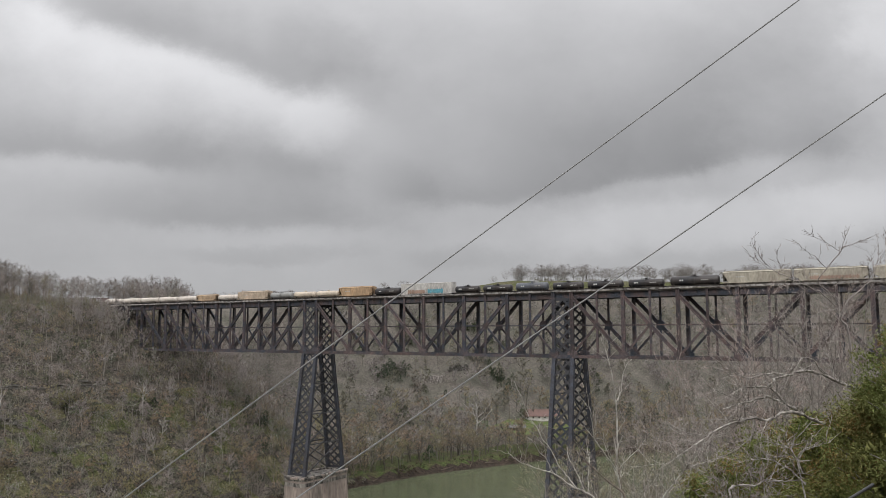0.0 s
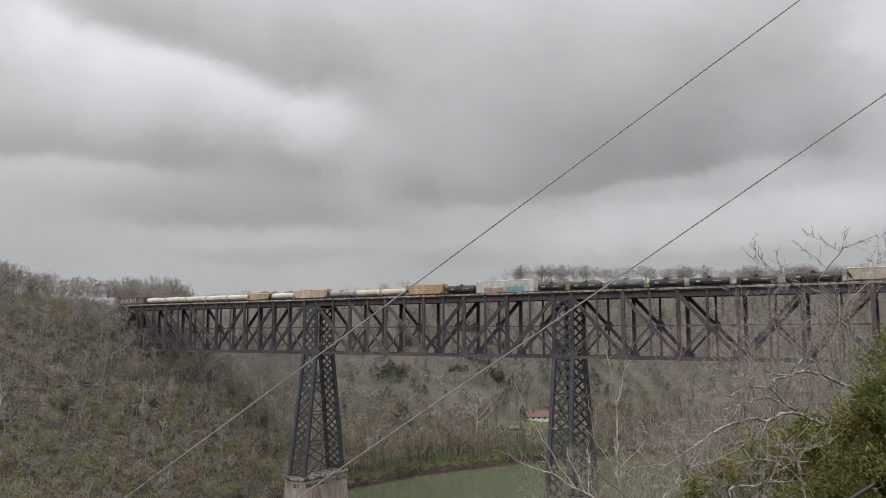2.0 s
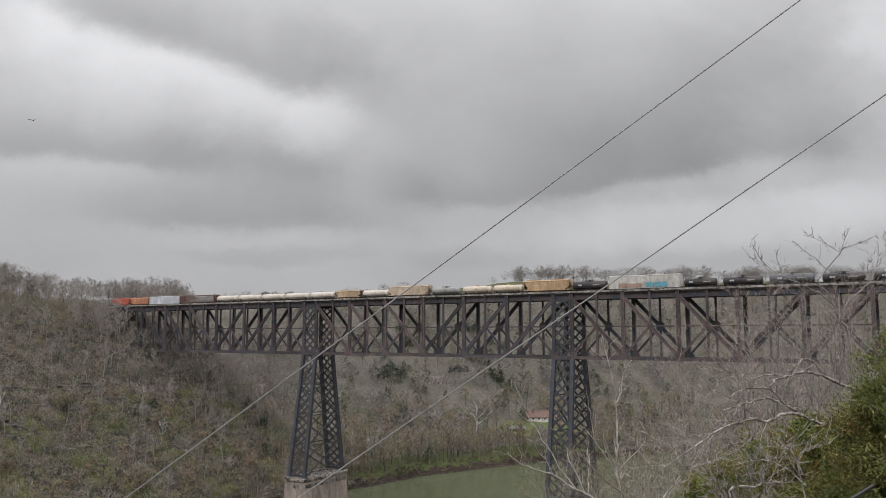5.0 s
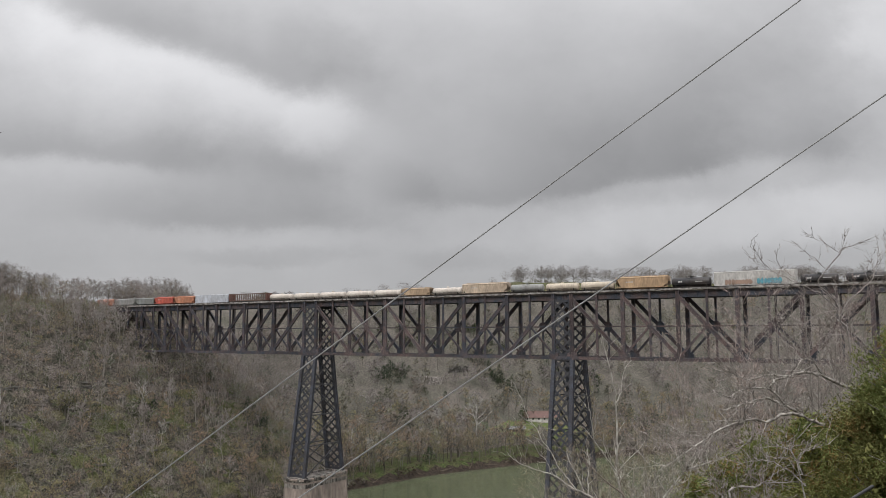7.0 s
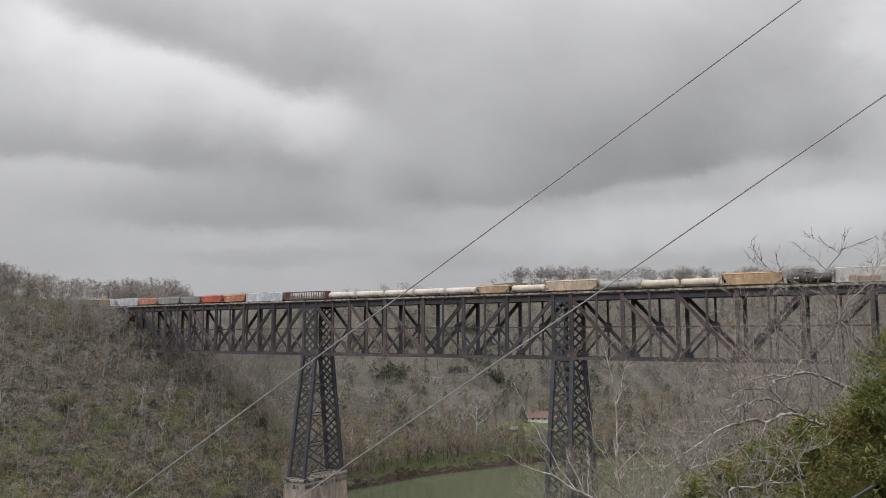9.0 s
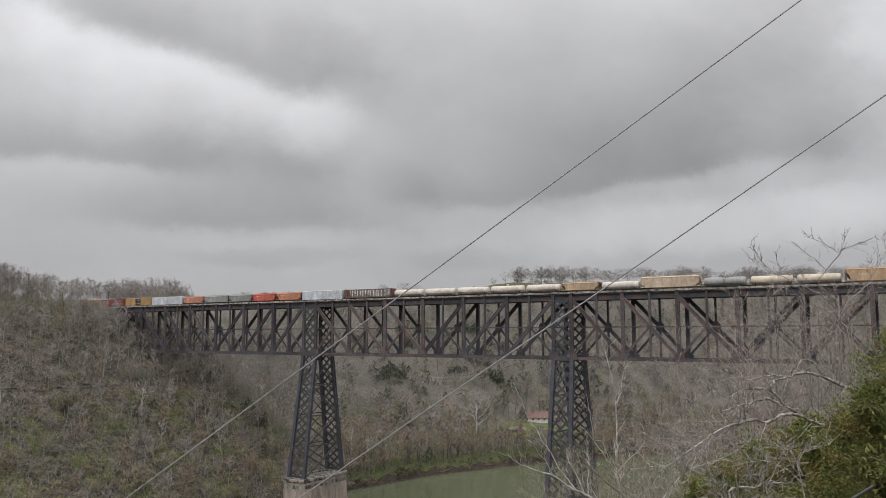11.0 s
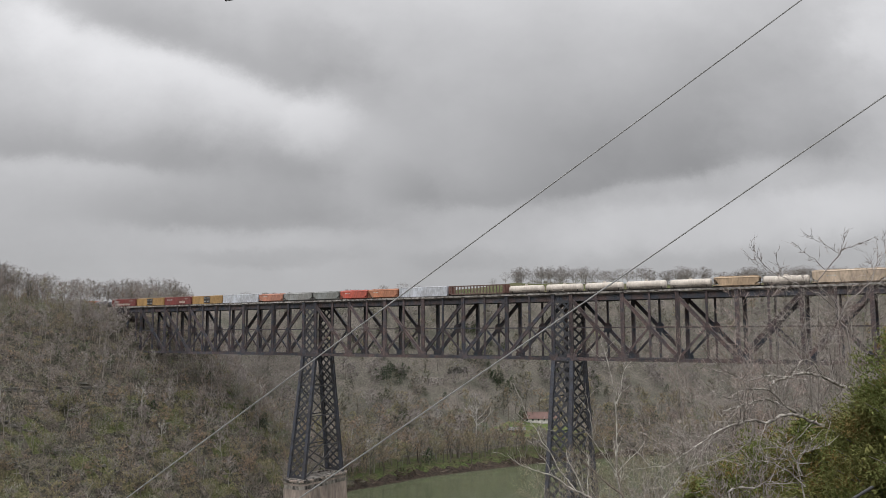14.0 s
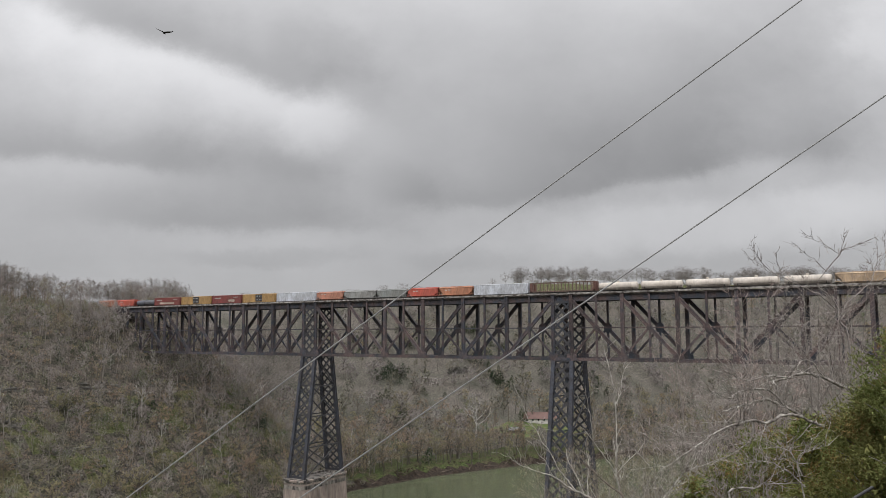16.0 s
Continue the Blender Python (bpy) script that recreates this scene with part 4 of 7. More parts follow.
class Plant:
    """Collects vertices and triangles of one tree in numpy."""

    def __init__(self):
        self.v, self.t, self.m, self.n = [], [], [], 0

    def add(self, v, t, m):
        v, t = np.asarray(v, float), np.asarray(t, int)
        self.v.append(v)
        self.t.append(t + self.n)
        self.m.append(np.full(len(t), m))
        self.n += len(v)

    def limb(self, pts, radii, sides, m):
        """Round tapering limb; ends in a point."""
        pts = np.asarray(pts, float)
        k = len(pts)
        d = unit(np.gradient(pts, axis=0))
        ref = np.array((0.37, 0.21, 0.11)) if abs(d[0][2]) > 0.8 else np.array((0.05, 0.02, 1.0))
        s = unit(np.cross(d, ref))
        u = np.cross(d, s)
        a = np.arange(sides) * math.tau / sides
        ring = pts[:, None] + (s[:, None] * np.cos(a)[None, :, None] + u[:, None] * np.sin(a)[None, :, None]) * np.asarray(radii)[:, None, None]
        i, j = np.meshgrid(np.arange(k - 1), np.arange(sides), indexing="ij")
        p00, p01 = i * sides + j, i * sides + (j + 1) % sides
        p10, p11 = p00 + sides, p01 + sides
        t = np.concatenate([np.stack([p00, p01, p11], -1).reshape(-1, 3), np.stack([p00, p11, p10], -1).reshape(-1, 3)])
        self.add(ring.reshape(-1, 3), t, m)

    def slivers(self, base, way, wide, rng, m):
        """Thin pointed twigs, one triangle each, and where they end."""
        n = len(base)
        s = unit(np.cross(way, rng.normal(size=(n, 3)))) * (np.asarray(wide).reshape(-1, 1) / 2)
        v = np.stack([base - s, base + s, base + way], 1).reshape(-1, 3)
        self.add(v, np.arange(n * 3).reshape(-1, 3), m)

    def flakes(self, at, size, rng, m):
        """Small leaf or bud clumps, one triangle each."""
        n = len(at)
        a, b = unit(rng.normal(size=(n, 3))), unit(rng.normal(size=(n, 3)))
        k = np.asarray(size).reshape(-1, 1)
        v = np.stack([at + a * k, at - a * k * 0.5 + b * k * 0.8, at - a * k * 0.5 - b * k * 0.8], 1).reshape(-1, 3)
        self.add(v, np.arange(n * 3).reshape(-1, 3), m)

    def arrays(self):
        return np.concatenate(self.v), np.concatenate(self.t), np.concatenate(self.m)


def bare_tree(rng, h, spread, nlump, nsub, ntwig, low=0.3, buds=0, twig_w=0.075, trunk_r=0.016, bud_size=0.22, twig_len=1.0):
    """A leafless tree with a rounded, lobed crown: trunk, limbs to each lobe, branches and twigs. Materials: 0 bark, 1 twigs, 2 buds."""
    p = Plant()
    lean = rng.normal(0, 0.04, 2)
    zs = np.linspace(0, 0.86, 6)
    bend = np.cumsum(rng.normal(0, 0.012, (6, 2)), 0)
    tr = np.stack([(lean[0] * zs + bend[:, 0]) * h, (lean[1] * zs + bend[:, 1]) * h, zs * h], 1)
    tr[0, 2] -= 0.8
    p.limb(tr, trunk_r * h * (1 - zs * 1.05), 5, 0)
    mid, rz = h * (low + 1) / 2, h * (1 - low) / 2
    B, D, Ls, C = [], [], [], []
    for i in range(nlump):
        f = (i + 0.5) / nlump
        zz = 1 - 1.75 * f
        az = i * 2.4 + rng.uniform(-0.5, 0.5)
        rr = math.sqrt(max(0.0, 1 - zz * zz)) * rng.uniform(0.8, 1.1)
        c = np.array((math.cos(az) * rr * spread * 0.68, math.sin(az) * rr * spread * 0.68, mid + zz * rz * 0.7))
        size = spread * rng.uniform(0.38, 0.56)
        k = np.clip((c[2] - 0.55 * rr * spread) / h, low * 0.75, 0.8)
        o = np.array([np.interp(k, zs, tr[:, a]) for a in range(3)])
        m = o + (c - o) * 0.5 + rng.normal(0, 0.07, 3) * spread - np.array((0, 0, 0.05 * spread))
        r0 = trunk_r * h * 0.5 * (1 - 0.45 * k)
        p.limb([o, m, c], [r0, r0 * 0.7, r0 * 0.3], 3, 0)
        for j in range(nsub):
            w = unit(rng.normal(0, 1, 3) + np.array((0, 0, 0.25)))
            a = m + (c - m) * rng.uniform(0.2, 1.0)
            e = c + w * size * rng.uniform(0.45, 0.85)
            B.append(a), D.append(unit(e - a)), Ls.append(np.linalg.norm(e - a)), C.append(c)
    B, D, Ls, C = np.array(B), np.array(D), np.array(Ls), np.array(C)
    p.slivers(B, D * Ls[:, None], twig_w * 1.9, rng, 0)
    pick = rng.integers(0, len(B), ntwig)
    f = rng.uniform(0.3, 1.0, ntwig)[:, None]
    tb = B[pick] + D[pick] * Ls[pick][:, None] * f
    td = unit(unit(tb - C[pick]) * 0.6 + D[pick] * 0.5 + rng.normal(0, 0.5, (ntwig, 3))) * (rng.uniform(0.45, 1.0, (ntwig, 1)) * twig_len)
    p.slivers(tb, td, rng.uniform(0.7, 1.3, ntwig) * twig_w, rng, 1)
    if buds:
        pk = rng.integers(0, ntwig, buds)
        p.flakes(tb[pk] + td[pk] * rng.uniform(0.3, 1.1, (buds, 1)), rng.uniform(0.6, 1.3, buds) * bud_size, rng, 2)
    return p.arrays()


def wood_tree(rng, h, spread, low, nlimb, nbranch, ntwig, twig_w=0.12, twig_len=1.2, trunk_r=0.013, lite=False, buds=0, bud_size=0.24, globe=False):
    """A forest tree with a clear bole and a fan of rising limbs under a rounded crown. Materials: 0 bark, 1 twigs, 2 buds."""
    p = Plant()
    zs = np.linspace(0, 0.9, 5)
    bend = np.cumsum(rng.normal(0, 0.016, (5, 2)), 0) + zs[:, None] * rng.normal(0, 0.05, 2)
    tr = np.column_stack([bend * h, zs * h])
    tr[0, 2] -= 0.8
    p.limb(tr, trunk_r * h * (1 - zs * 1.02), 3 if lite else 4, 0)
    O, E = [], []
    for i in range(nlimb):
        k = low + (0.82 - low) * ((i + rng.uniform(0.1, 0.9)) / nlimb) ** 0.9
        o = np.array([np.interp(k, zs, tr[:, a]) for a in range(3)])
        az = i * 2.4 + rng.uniform(-0.6, 0.6)
        f = (k - low) / (0.82 - low)
        reach = spread * (0.62 + 0.38 * math.sin(math.pi * min(1.0, f * 0.8 + 0.25))) * (1 - 0.45 * f) * rng.uniform(0.7, 1.1)
        rise = reach * rng.uniform(0.55, 1.0) + f * 0.16 * h
        e = o + np.array((math.cos(az) * reach, math.sin(az) * reach, min(rise, h * 1.0 - o[2])))
        if globe:
            zz = 0.95 - 1.35 * (i + 0.5) / nlimb
            rr = math.sqrt(1 - zz * zz) * spread * rng.uniform(0.62, 0.8)
            e = np.array((math.cos(az) * rr, math.sin(az) * rr, h * (0.62 + 0.28 * zz)))
            k = np.clip((e[2] - 0.75 * rr) / h, low * 0.8, 0.75)
            o = np.array([np.interp(k, zs, tr[:, a]) for a in range(3)])
        m = o + (e - o) * 0.5 + rng.normal(0, 0.05, 3) * spread - np.array((0, 0, 0.08 * spread))
        r0 = trunk_r * h * 0.46 * (1 - 0.5 * k)
        p.limb([o, m, e], [r0, r0 * 0.65, r0 * 0.2], 3, 0)
        O += [o, m]
        E += [m, e]
    O, E = np.array(O), np.array(E)
    pick = rng.integers(0, len(O), nbranch)
    f = rng.uniform(0.3, 1.0, (nbranch, 1))
    B = O[pick] + (E[pick] - O[pick]) * f
    D = unit(unit(E[pick] - O[pick]) * 0.7 + rng.normal(0, 0.5, (nbranch, 3)) + np.array((0, 0, 0.35)))
    Ls = spread * rng.uniform(0.22, 0.5, (nbranch, 1))
    if globe:
        hub, half = np.array((0, 0, h * 0.6)), np.array((spread, spread, h * 0.38))
        shell = hub + unit(unit((B - hub) / half) + rng.normal(0, 0.5, (nbranch, 3))) * half * rng.uniform(0.6, 0.92, (nbranch, 1))
        D = unit(unit(shell - B) * 0.8 + unit(shell - np.array((0, 0, h * 0.3))) * 0.4)
        Ls = np.minimum(np.linalg.norm(shell - B, axis=1, keepdims=True), spread * 0.32)
    p.slivers(B, D * Ls, twig_w * 1.8, rng, 0)
    pick = rng.integers(0, nbranch, ntwig)
    tb = B[pick] + D[pick] * Ls[pick] * rng.uniform(0.15, 1.0, (ntwig, 1))
    td = unit(D[pick] * 0.7 + rng.normal(0, 0.42, (ntwig, 3)) + np.array((0, 0, 0.25))) * (rng.uniform(0.5, 1.1, (ntwig, 1)) * twig_len)
    p.slivers(tb, td, rng.uniform(0.7, 1.3, ntwig) * twig_w, rng, 1)
    if buds:
        pk = rng.integers(0, ntwig, buds)
        p.flakes(tb[pk] + td[pk] * rng.uniform(0.3, 1.1, (buds, 1)), rng.uniform(0.6, 1.3, buds) * bud_size, rng, 2)
    return p.arrays()


def shrub(rng, h, ntwig, buds, bud_size=0.2):
    p = Plant()
    n = 4
    for i in range(n):
        az = i * math.tau / n + rng.uniform(-0.3, 0.3)
        d = np.array((math.cos(az) * 0.5, math.sin(az) * 0.5, 1.0)) * h * rng.uniform(0.5, 0.9)
        p.limb([(0, 0, -0.4), d * 0.5 + rng.normal(0, 0.1, 3), d], [0.05, 0.03, 0.01], 3, 0)
    a = rng.uniform(0, math.tau, ntwig)
    r = np.sqrt(rng.uniform(0, 1, ntwig)) * h * 0.62
    b = np.stack([np.cos(a) * r, np.sin(a) * r, rng.uniform(0.15, 0.9, ntwig) * h * (1 - 0.35 * (r / (0.62 * h)) ** 2)], 1)
    d = unit(rng.normal(0, 0.6, (ntwig, 3)) + np.array((0, 0, 0.8))) * rng.uniform(0.4, 1.0, (ntwig, 1))
    p.slivers(b, d, rng.uniform(0.06, 0.14, ntwig), rng, 1)
    if buds:
        pk = rng.integers(0, ntwig, buds)
        p.flakes(b[pk] + d[pk] * rng.uniform(0.2, 1.0, (buds, 1)), rng.uniform(0.5, 1.3, buds) * bud_size, rng, 2)
    return p.arrays()


def cedar_tree(rng, h, n):
    p = Plant()
    p.limb([(0, 0, -0.8), (0.1, 0, h * 0.5), (0, 0.1, h * 0.97)], [0.02 * h, 0.012 * h, 0.002 * h], 5, 0)
    k = rng.uniform(0, 1, n) ** 0.8
    z = h * (0.06 + 0.8 * k)
    a = rng.uniform(0, math.tau, n)
    lump = 1 + 0.35 * np.sin(a * 2 + z * 0.9) + 0.3 * np.sin(a * 5 - z * 1.7)
    r = h * 0.40 * np.sqrt(np.clip(1.05 - k, 0, 1)) * (0.6 + 0.4 * np.sin(math.pi * (k * 0.8 + 0.2))) * lump * np.sqrt(rng.uniform(0.25, 1, n))
    at = np.stack([np.cos(a) * r, np.sin(a) * r, z], 1)
    p.flakes(at, rng.uniform(0.18, 0.42, n), rng, 2)
    return p.arrays()


def forest(name, label, protos, spots, mats, seed, category="woods"):
    """Many trees as one object: spots are rows of x, y, scale, kind, tint."""
    rng = np.random.default_rng(seed)
    V, T, M, C, n = [], [], [], [], 0
    z = land(spots[:, 0], spots[:, 1])
    for (x, y, s, kind, tint), zz in zip(spots, z):
        v, t, m = protos[int(kind)]
        a = rng.uniform(0, math.tau)
        c, q = math.cos(a) * s, math.sin(a) * s
        w = np.empty_like(v)
        w[:, 0] = v[:, 0] * c - v[:, 1] * q + x
        w[:, 1] = v[:, 0] * q + v[:, 1] * c + y
        w[:, 2] = v[:, 2] * s * rng.uniform(0.88, 1.12) + zz
        V.append(w), T.append(t + n), M.append(m), C.append(np.full(len(v), tint))
        n += len(v)
    me = mesh_from(name, np.concatenate(V), np.concatenate(T), mats, np.concatenate(M), np.concatenate(C))
    return tagged(new(name, me), label, category, kind="stuff")


def scatter(rng, x0, x1, y0, y1, step, keep):
    """A loosely jittered grid of places in a stretch of the plan, where keep(x, y) holds."""
    gx, gy = np.meshgrid(np.arange(x0, x1, step), np.arange(y0, y1, step))
    x = gx.ravel() + rng.uniform(-0.48, 0.48, gx.size) * step
    y = gy.ravel() + rng.uniform(-0.48, 0.48, gy.size) * step
    ok = keep(x, y)
    return x[ok], y[ok]


def spots_of(rng, xy, kinds, lo, hi, tints):
    x, y = xy
    n = len(x)
    return np.stack([x, y, rng.uniform(lo, hi, n), rng.choice(kinds, n), np.clip(rng.normal(tints[0], tints[1], n), 0, 1)], 1)


def off_track(x, y, gap=7.0):
    return (np.abs(y) > gap) | ((x > -176) & (x < 178))


def gorge_side(x, y):
    """The stretch of the west plateau and bluff that lies up the river from the overlook."""
    return np.arctan2(172.9 - x, y + 258.3) < radians(64.5)


def ledge_front(x, y):
    """The open strips of rock below the long ledges of the bluff, thinly grown."""
    strip = ((x > -153) & (x < -147) & (y > -92) & (y < -20)) | ((x > -127) & (x < -122) & (y > -108) & (y < -56))
    return strip & (ripple(x * 5, y * 5) < 0.0)


def bank_dist(x, y):
    d, s = river_offset(x, y)
    return d - HALF, s


def open_strip(x, y, x0, y0, length, half):
    """A gap in the woods that runs from a place towards the overlook."""
    ux, uy = 172.9 - x0, -258.3 - y0
    k = math.hypot(ux, uy)
    along = ((x - x0) * ux + (y - y0) * uy) / k
    across = ((x - x0) * uy - (y - y0) * ux) / k
    return (along > -5) & (along < length) & (np.abs(across) < half)


def clearing(x, y):
    return open_strip(x, y, -174, 265, 36, 8) | open_strip(x, y, -84, 266, 52, 17) | open_strip(x, y, -112, 272, 30, 4) | open_strip(x, y, -101, 207, 26, 6)


M_DRIFT = material("river_drift", (0.055, 0.043, 0.035), 0.95, 0.0, (0.10, 0.078, 0.062), 0.2, 2.0, random_by="island")
M_FAR_TWIG = material("far_twigs", (0.1, 0.085, 0.07), 0.95, 0.0, None, 1.0, 0.5, tint="tint",
                      tint_colours=((0.240, 0.217, 0.211), (0.275, 0.255, 0.246), (0.270, 0.224, 0.198), (0.218, 0.210, 0.158), (0.40, 0.38, 0.36)))
M_FAR_BARK = material("far_bark", (0.1, 0.085, 0.07), 0.95, 0.0, None, 1.0, 0.5, tint="tint",
                      tint_colours=((0.190, 0.170, 0.150), (0.27, 0.25, 0.225), (0.10, 0.088, 0.076), (0.12, 0.11, 0.09), (0.45, 0.43, 0.40)))
WOOD = [M_TRUNK, M_TWIG, M_BUD]
FAR_WOOD = [M_FAR_BARK, M_FAR_TWIG, M_BUD]


def make_woods():
    rng = np.random.default_rng(11)
    tall = [wood_tree(rng, rng.uniform(13, 17), rng.uniform(4.0, 5.4), 0.34, 9, 50, 250, 0.125, 1.5, 0.0125) for _ in range(6)]
    budding = [wood_tree(rng, rng.uniform(8, 11), rng.uniform(3.2, 4.2), 0.2, 7, 34, 130, 0.11, 1.2, 0.012, buds=260, bud_size=0.22) for _ in range(4)]
    low = [shrub(rng, rng.uniform(2.5, 4.0), 56, 64, 0.23) for _ in range(4)]
    pale = [wood_tree(rng, rng.uniform(14, 18), 3.6, 0.4, 7, 36, 120, 0.12, 1.4, 0.015) for _ in range(2)]
    far_bare = [wood_tree(rng, rng.uniform(15, 20), rng.uniform(6.0, 7.8), 0.22, 9, 60, 240, 0.30, 2.1, 0.012, lite=True, globe=True) for _ in range(6)]
    far_bud = [wood_tree(rng, rng.uniform(13, 17), rng.uniform(5.0, 6.4), 0.16, 11, 60, 260, 0.11, 1.3, 0.013, buds=560, bud_size=0.29, globe=True) for _ in range(3)]
    far_low = [shrub(rng, rng.uniform(2.5, 4.0), 50, 60, 0.3) for _ in range(3)]
    crest = [wood_tree(rng, rng.uniform(13, 16), rng.uniform(5.4, 6.8), 0.1, 14, 150, 760, 0.055, 0.7, 0.011, globe=True) for _ in range(4)]
    bank_side = [wood_tree(rng, rng.uniform(14, 18), rng.uniform(4.6, 6.0), 0.3, 8, 44, 130, 0.12, 1.6, 0.026, buds=190, bud_size=0.30) for _ in range(3)]
    round_bud = [wood_tree(rng, rng.uniform(7, 10), rng.uniform(3.4, 4.6), 0.12, 10, 60, 260, 0.075, 0.8, 0.012, buds=620, bud_size=0.19, globe=True) for _ in range(4)]
    round_bare = [wood_tree(rng, rng.uniform(9, 12), rng.uniform(3.6, 4.8), 0.2, 12, 90, 520, 0.07, 0.85, 0.013, globe=True) for _ in range(3)]
    hedge = [wood_tree(rng, rng.uniform(13, 17), rng.uniform(7.0, 8.6), 0.12, 14, 110, 620, 0.068, 1.0, 0.011, globe=True) for _ in range(4)]
    protos = tall + budding + low + pale + far_bare + far_bud + far_low + crest + bank_side + hedge + round_bud + round_bare
    TALL, BUD, LOW, PALE = list(range(6)), [6, 7, 8, 9], [10, 11, 12, 13], [14, 15]
    FAR, FBUD, FLOW = list(range(16, 22)), [22, 23, 24], [25, 26, 27]
    CREST, BANK, HEDGE = [28, 29, 30, 31], [32, 33, 34], [35, 36, 37, 38]
    ROUND_BUD, ROUND_BARE = [39, 40, 41, 42], [43, 44, 45]

    def patches(rows, share, choices):
        """Trees of one sort stand together: the tint follows broad patches of the ground, and strays in part."""
        w = ripple(rows[:, 0] * 0.62 + 31, rows[:, 1] * 0.62 + 9) + rng.normal(0, 0.35, len(rows))
        rank = np.clip(((w + 1.3) / 2.6 * len(choices)).astype(int), 0, len(choices) - 1)
        follow = rng.uniform(0, 1, len(rows)) < share
        rows[:, 4] = np.where(follow, np.array(choices)[rank] + rng.normal(0, 0.03, len(rows)), rows[:, 4]).clip(0, 1)

    # the bluff on the west bank
    def west(x, y):
        d, s = bank_dist(x, y)
        return (s < 0) & gorge_side(x, y) & (d > 2) & (d < 128) & off_track(x, y, 9) & ((np.abs(y) > 6.5) | (d < 60))
    a = spots_of(rng, scatter(rng, -235, -88, -130, 75, 5.3, lambda x, y: west(x, y) & ~ledge_front(x, y)), TALL + TALL + BUD + PALE, 0.55, 1.0, (0.36, 0.25))
    def west_low(x, y):
        d, s = bank_dist(x, y)
        return west(x, y) | ((s < 0) & (d > 2) & (d < 95) & (np.abs(y) < 10))
    b = spots_of(rng, scatter(rng, -225, -88, -130, 75, 4.3, west_low), LOW + FLOW + FLOW, 0.6, 1.2, (0.45, 0.3))
    # beside the approach the wood is kept below the track
    bearing = np.degrees(np.arctan2(172.9 - a[:, 0], a[:, 1] + 258.3))
    room = np.clip((92.0 - land(a[:, 0], a[:, 1])) / 14.0, 0.2, 1.1)
    close = (bearing < 57.0) & (a[:, 0] < -140) & (a[:, 1] < 12)
    a[:, 2] = np.where(close, np.minimum(a[:, 2], room), a[:, 2])
    # nor does it stand before the end of the truss
    before = (bearing < 53.6) & (a[:, 0] < -100) & (a[:, 1] < 6)
    a[:, 2] = np.where(before, np.minimum(a[:, 2], np.clip((71.5 - land(a[:, 0], a[:, 1])) / 16.0, 0.12, 1.1)), a[:, 2])
    d0, _ = bank_dist(a[:, 0], a[:, 1])
    lowland = (d0 < 40) & (rng.uniform(0, 1, len(a)) < 0.6)
    a[lowland, 3] = rng.choice(BUD, lowland.sum())
    a[lowland, 2] = np.where(before, a[:, 2], rng.uniform(0.75, 1.15, len(a)))[lowland]
    patches(a, 0.75, (0.04, 0.5, 0.12, 0.72, 0.2, 0.05, 0.45, 0.8))
    def flank(x, y):
        d, s = bank_dist(x, y)
        return (s < 0) & (d > 4) & (d < 95)
    a = np.concatenate([a, spots_of(rng, scatter(rng, -178, -96, 4, 92, 7.4, flank), TALL + PALE + BUD, 0.55, 0.95, (0.27, 0.14))])
    under = spots_of(rng, scatter(rng, -178, -110, -9, 6, 7.0, flank), TALL + BUD + PALE, 0.4, 0.8, (0.3, 0.14))
    under[:, 2] = np.minimum(under[:, 2], (77 - land(under[:, 0], under[:, 1])) / 17.0)
    a = np.concatenate([a, under[under[:, 2] > 0.2]])
    # rounder crowns that stand out singly: in bud on the lower slope, bare and mauve-grey above
    def foot(x, y):
        d, s = bank_dist(x, y)
        return (s < 0) & gorge_side(x, y) & (d > 4) & (d < 52) & (ripple(x * 0.9 + 4, y * 0.9) > -0.35)
    r1 = spots_of(rng, scatter(rng, -190, -80, -130, 40, 8.0, foot), ROUND_BUD, 0.7, 1.25, (0.4, 0.2))
    patches(r1, 0.9, (0.02, 0.75, 0.5, 0.22, 0.7, 0.04, 0.3, 0.55, 0.72))
    def higher(x, y):
        d, s = bank_dist(x, y)
        return (s < 0) & gorge_side(x, y) & (d > 40) & (d < 118) & off_track(x, y, 12) & ~ledge_front(x, y)
    r2 = spots_of(rng, scatter(rng, -225, -100, -130, -6, 10.5, higher), ROUND_BARE + ROUND_BARE + ROUND_BUD[:2], 0.65, 1.05, (0.1, 0.1))
    green = np.isin(r2[:, 3], ROUND_BUD)
    r2[green, 4] = rng.choice([0.2, 0.25, 0.3, 0.72], green.sum())
    r2[green, 2] *= 0.75
    crowns = np.concatenate([r1, r2])
    turned = np.degrees(np.arctan2(172.9 - crowns[:, 0], crowns[:, 1] + 258.3))
    crowns = crowns[~((turned < 57.0) & (crowns[:, 1] > -40) & (land(crowns[:, 0], crowns[:, 1]) > 50))]
    gap = np.hypot(a[:, None, 0] - crowns[None, :, 0], a[:, None, 1] - crowns[None, :, 1]).min(1)
    a = np.concatenate([a[gap > 3.6], crowns])
    forest("bluff_woods", "bare grey-brown spring woods on the steep bluff", protos, a, WOOD, 1)
    # patches of fresh green among the bare trunks
    for x, y, spread, n, hue in ((-157, -16, 4.5, 22, 0.24), (-147, -55, 2.5, 9, 0.76), (-139, -47, 5, 16, 0.26), (-196, -62, 8, 30, 0.30), (-186, -40, 6, 18, 0.72), (-128, -72, 5, 14, 0.25), (-146, 34, 5, 14, 0.27), (-119, -30, 5, 14, 0.74)):
        tuft = spots_of(rng, (rng.normal(x, spread * 0.5, n), rng.normal(y, spread * 0.5, n)), LOW, 0.7, 1.3, (hue, 0.03))
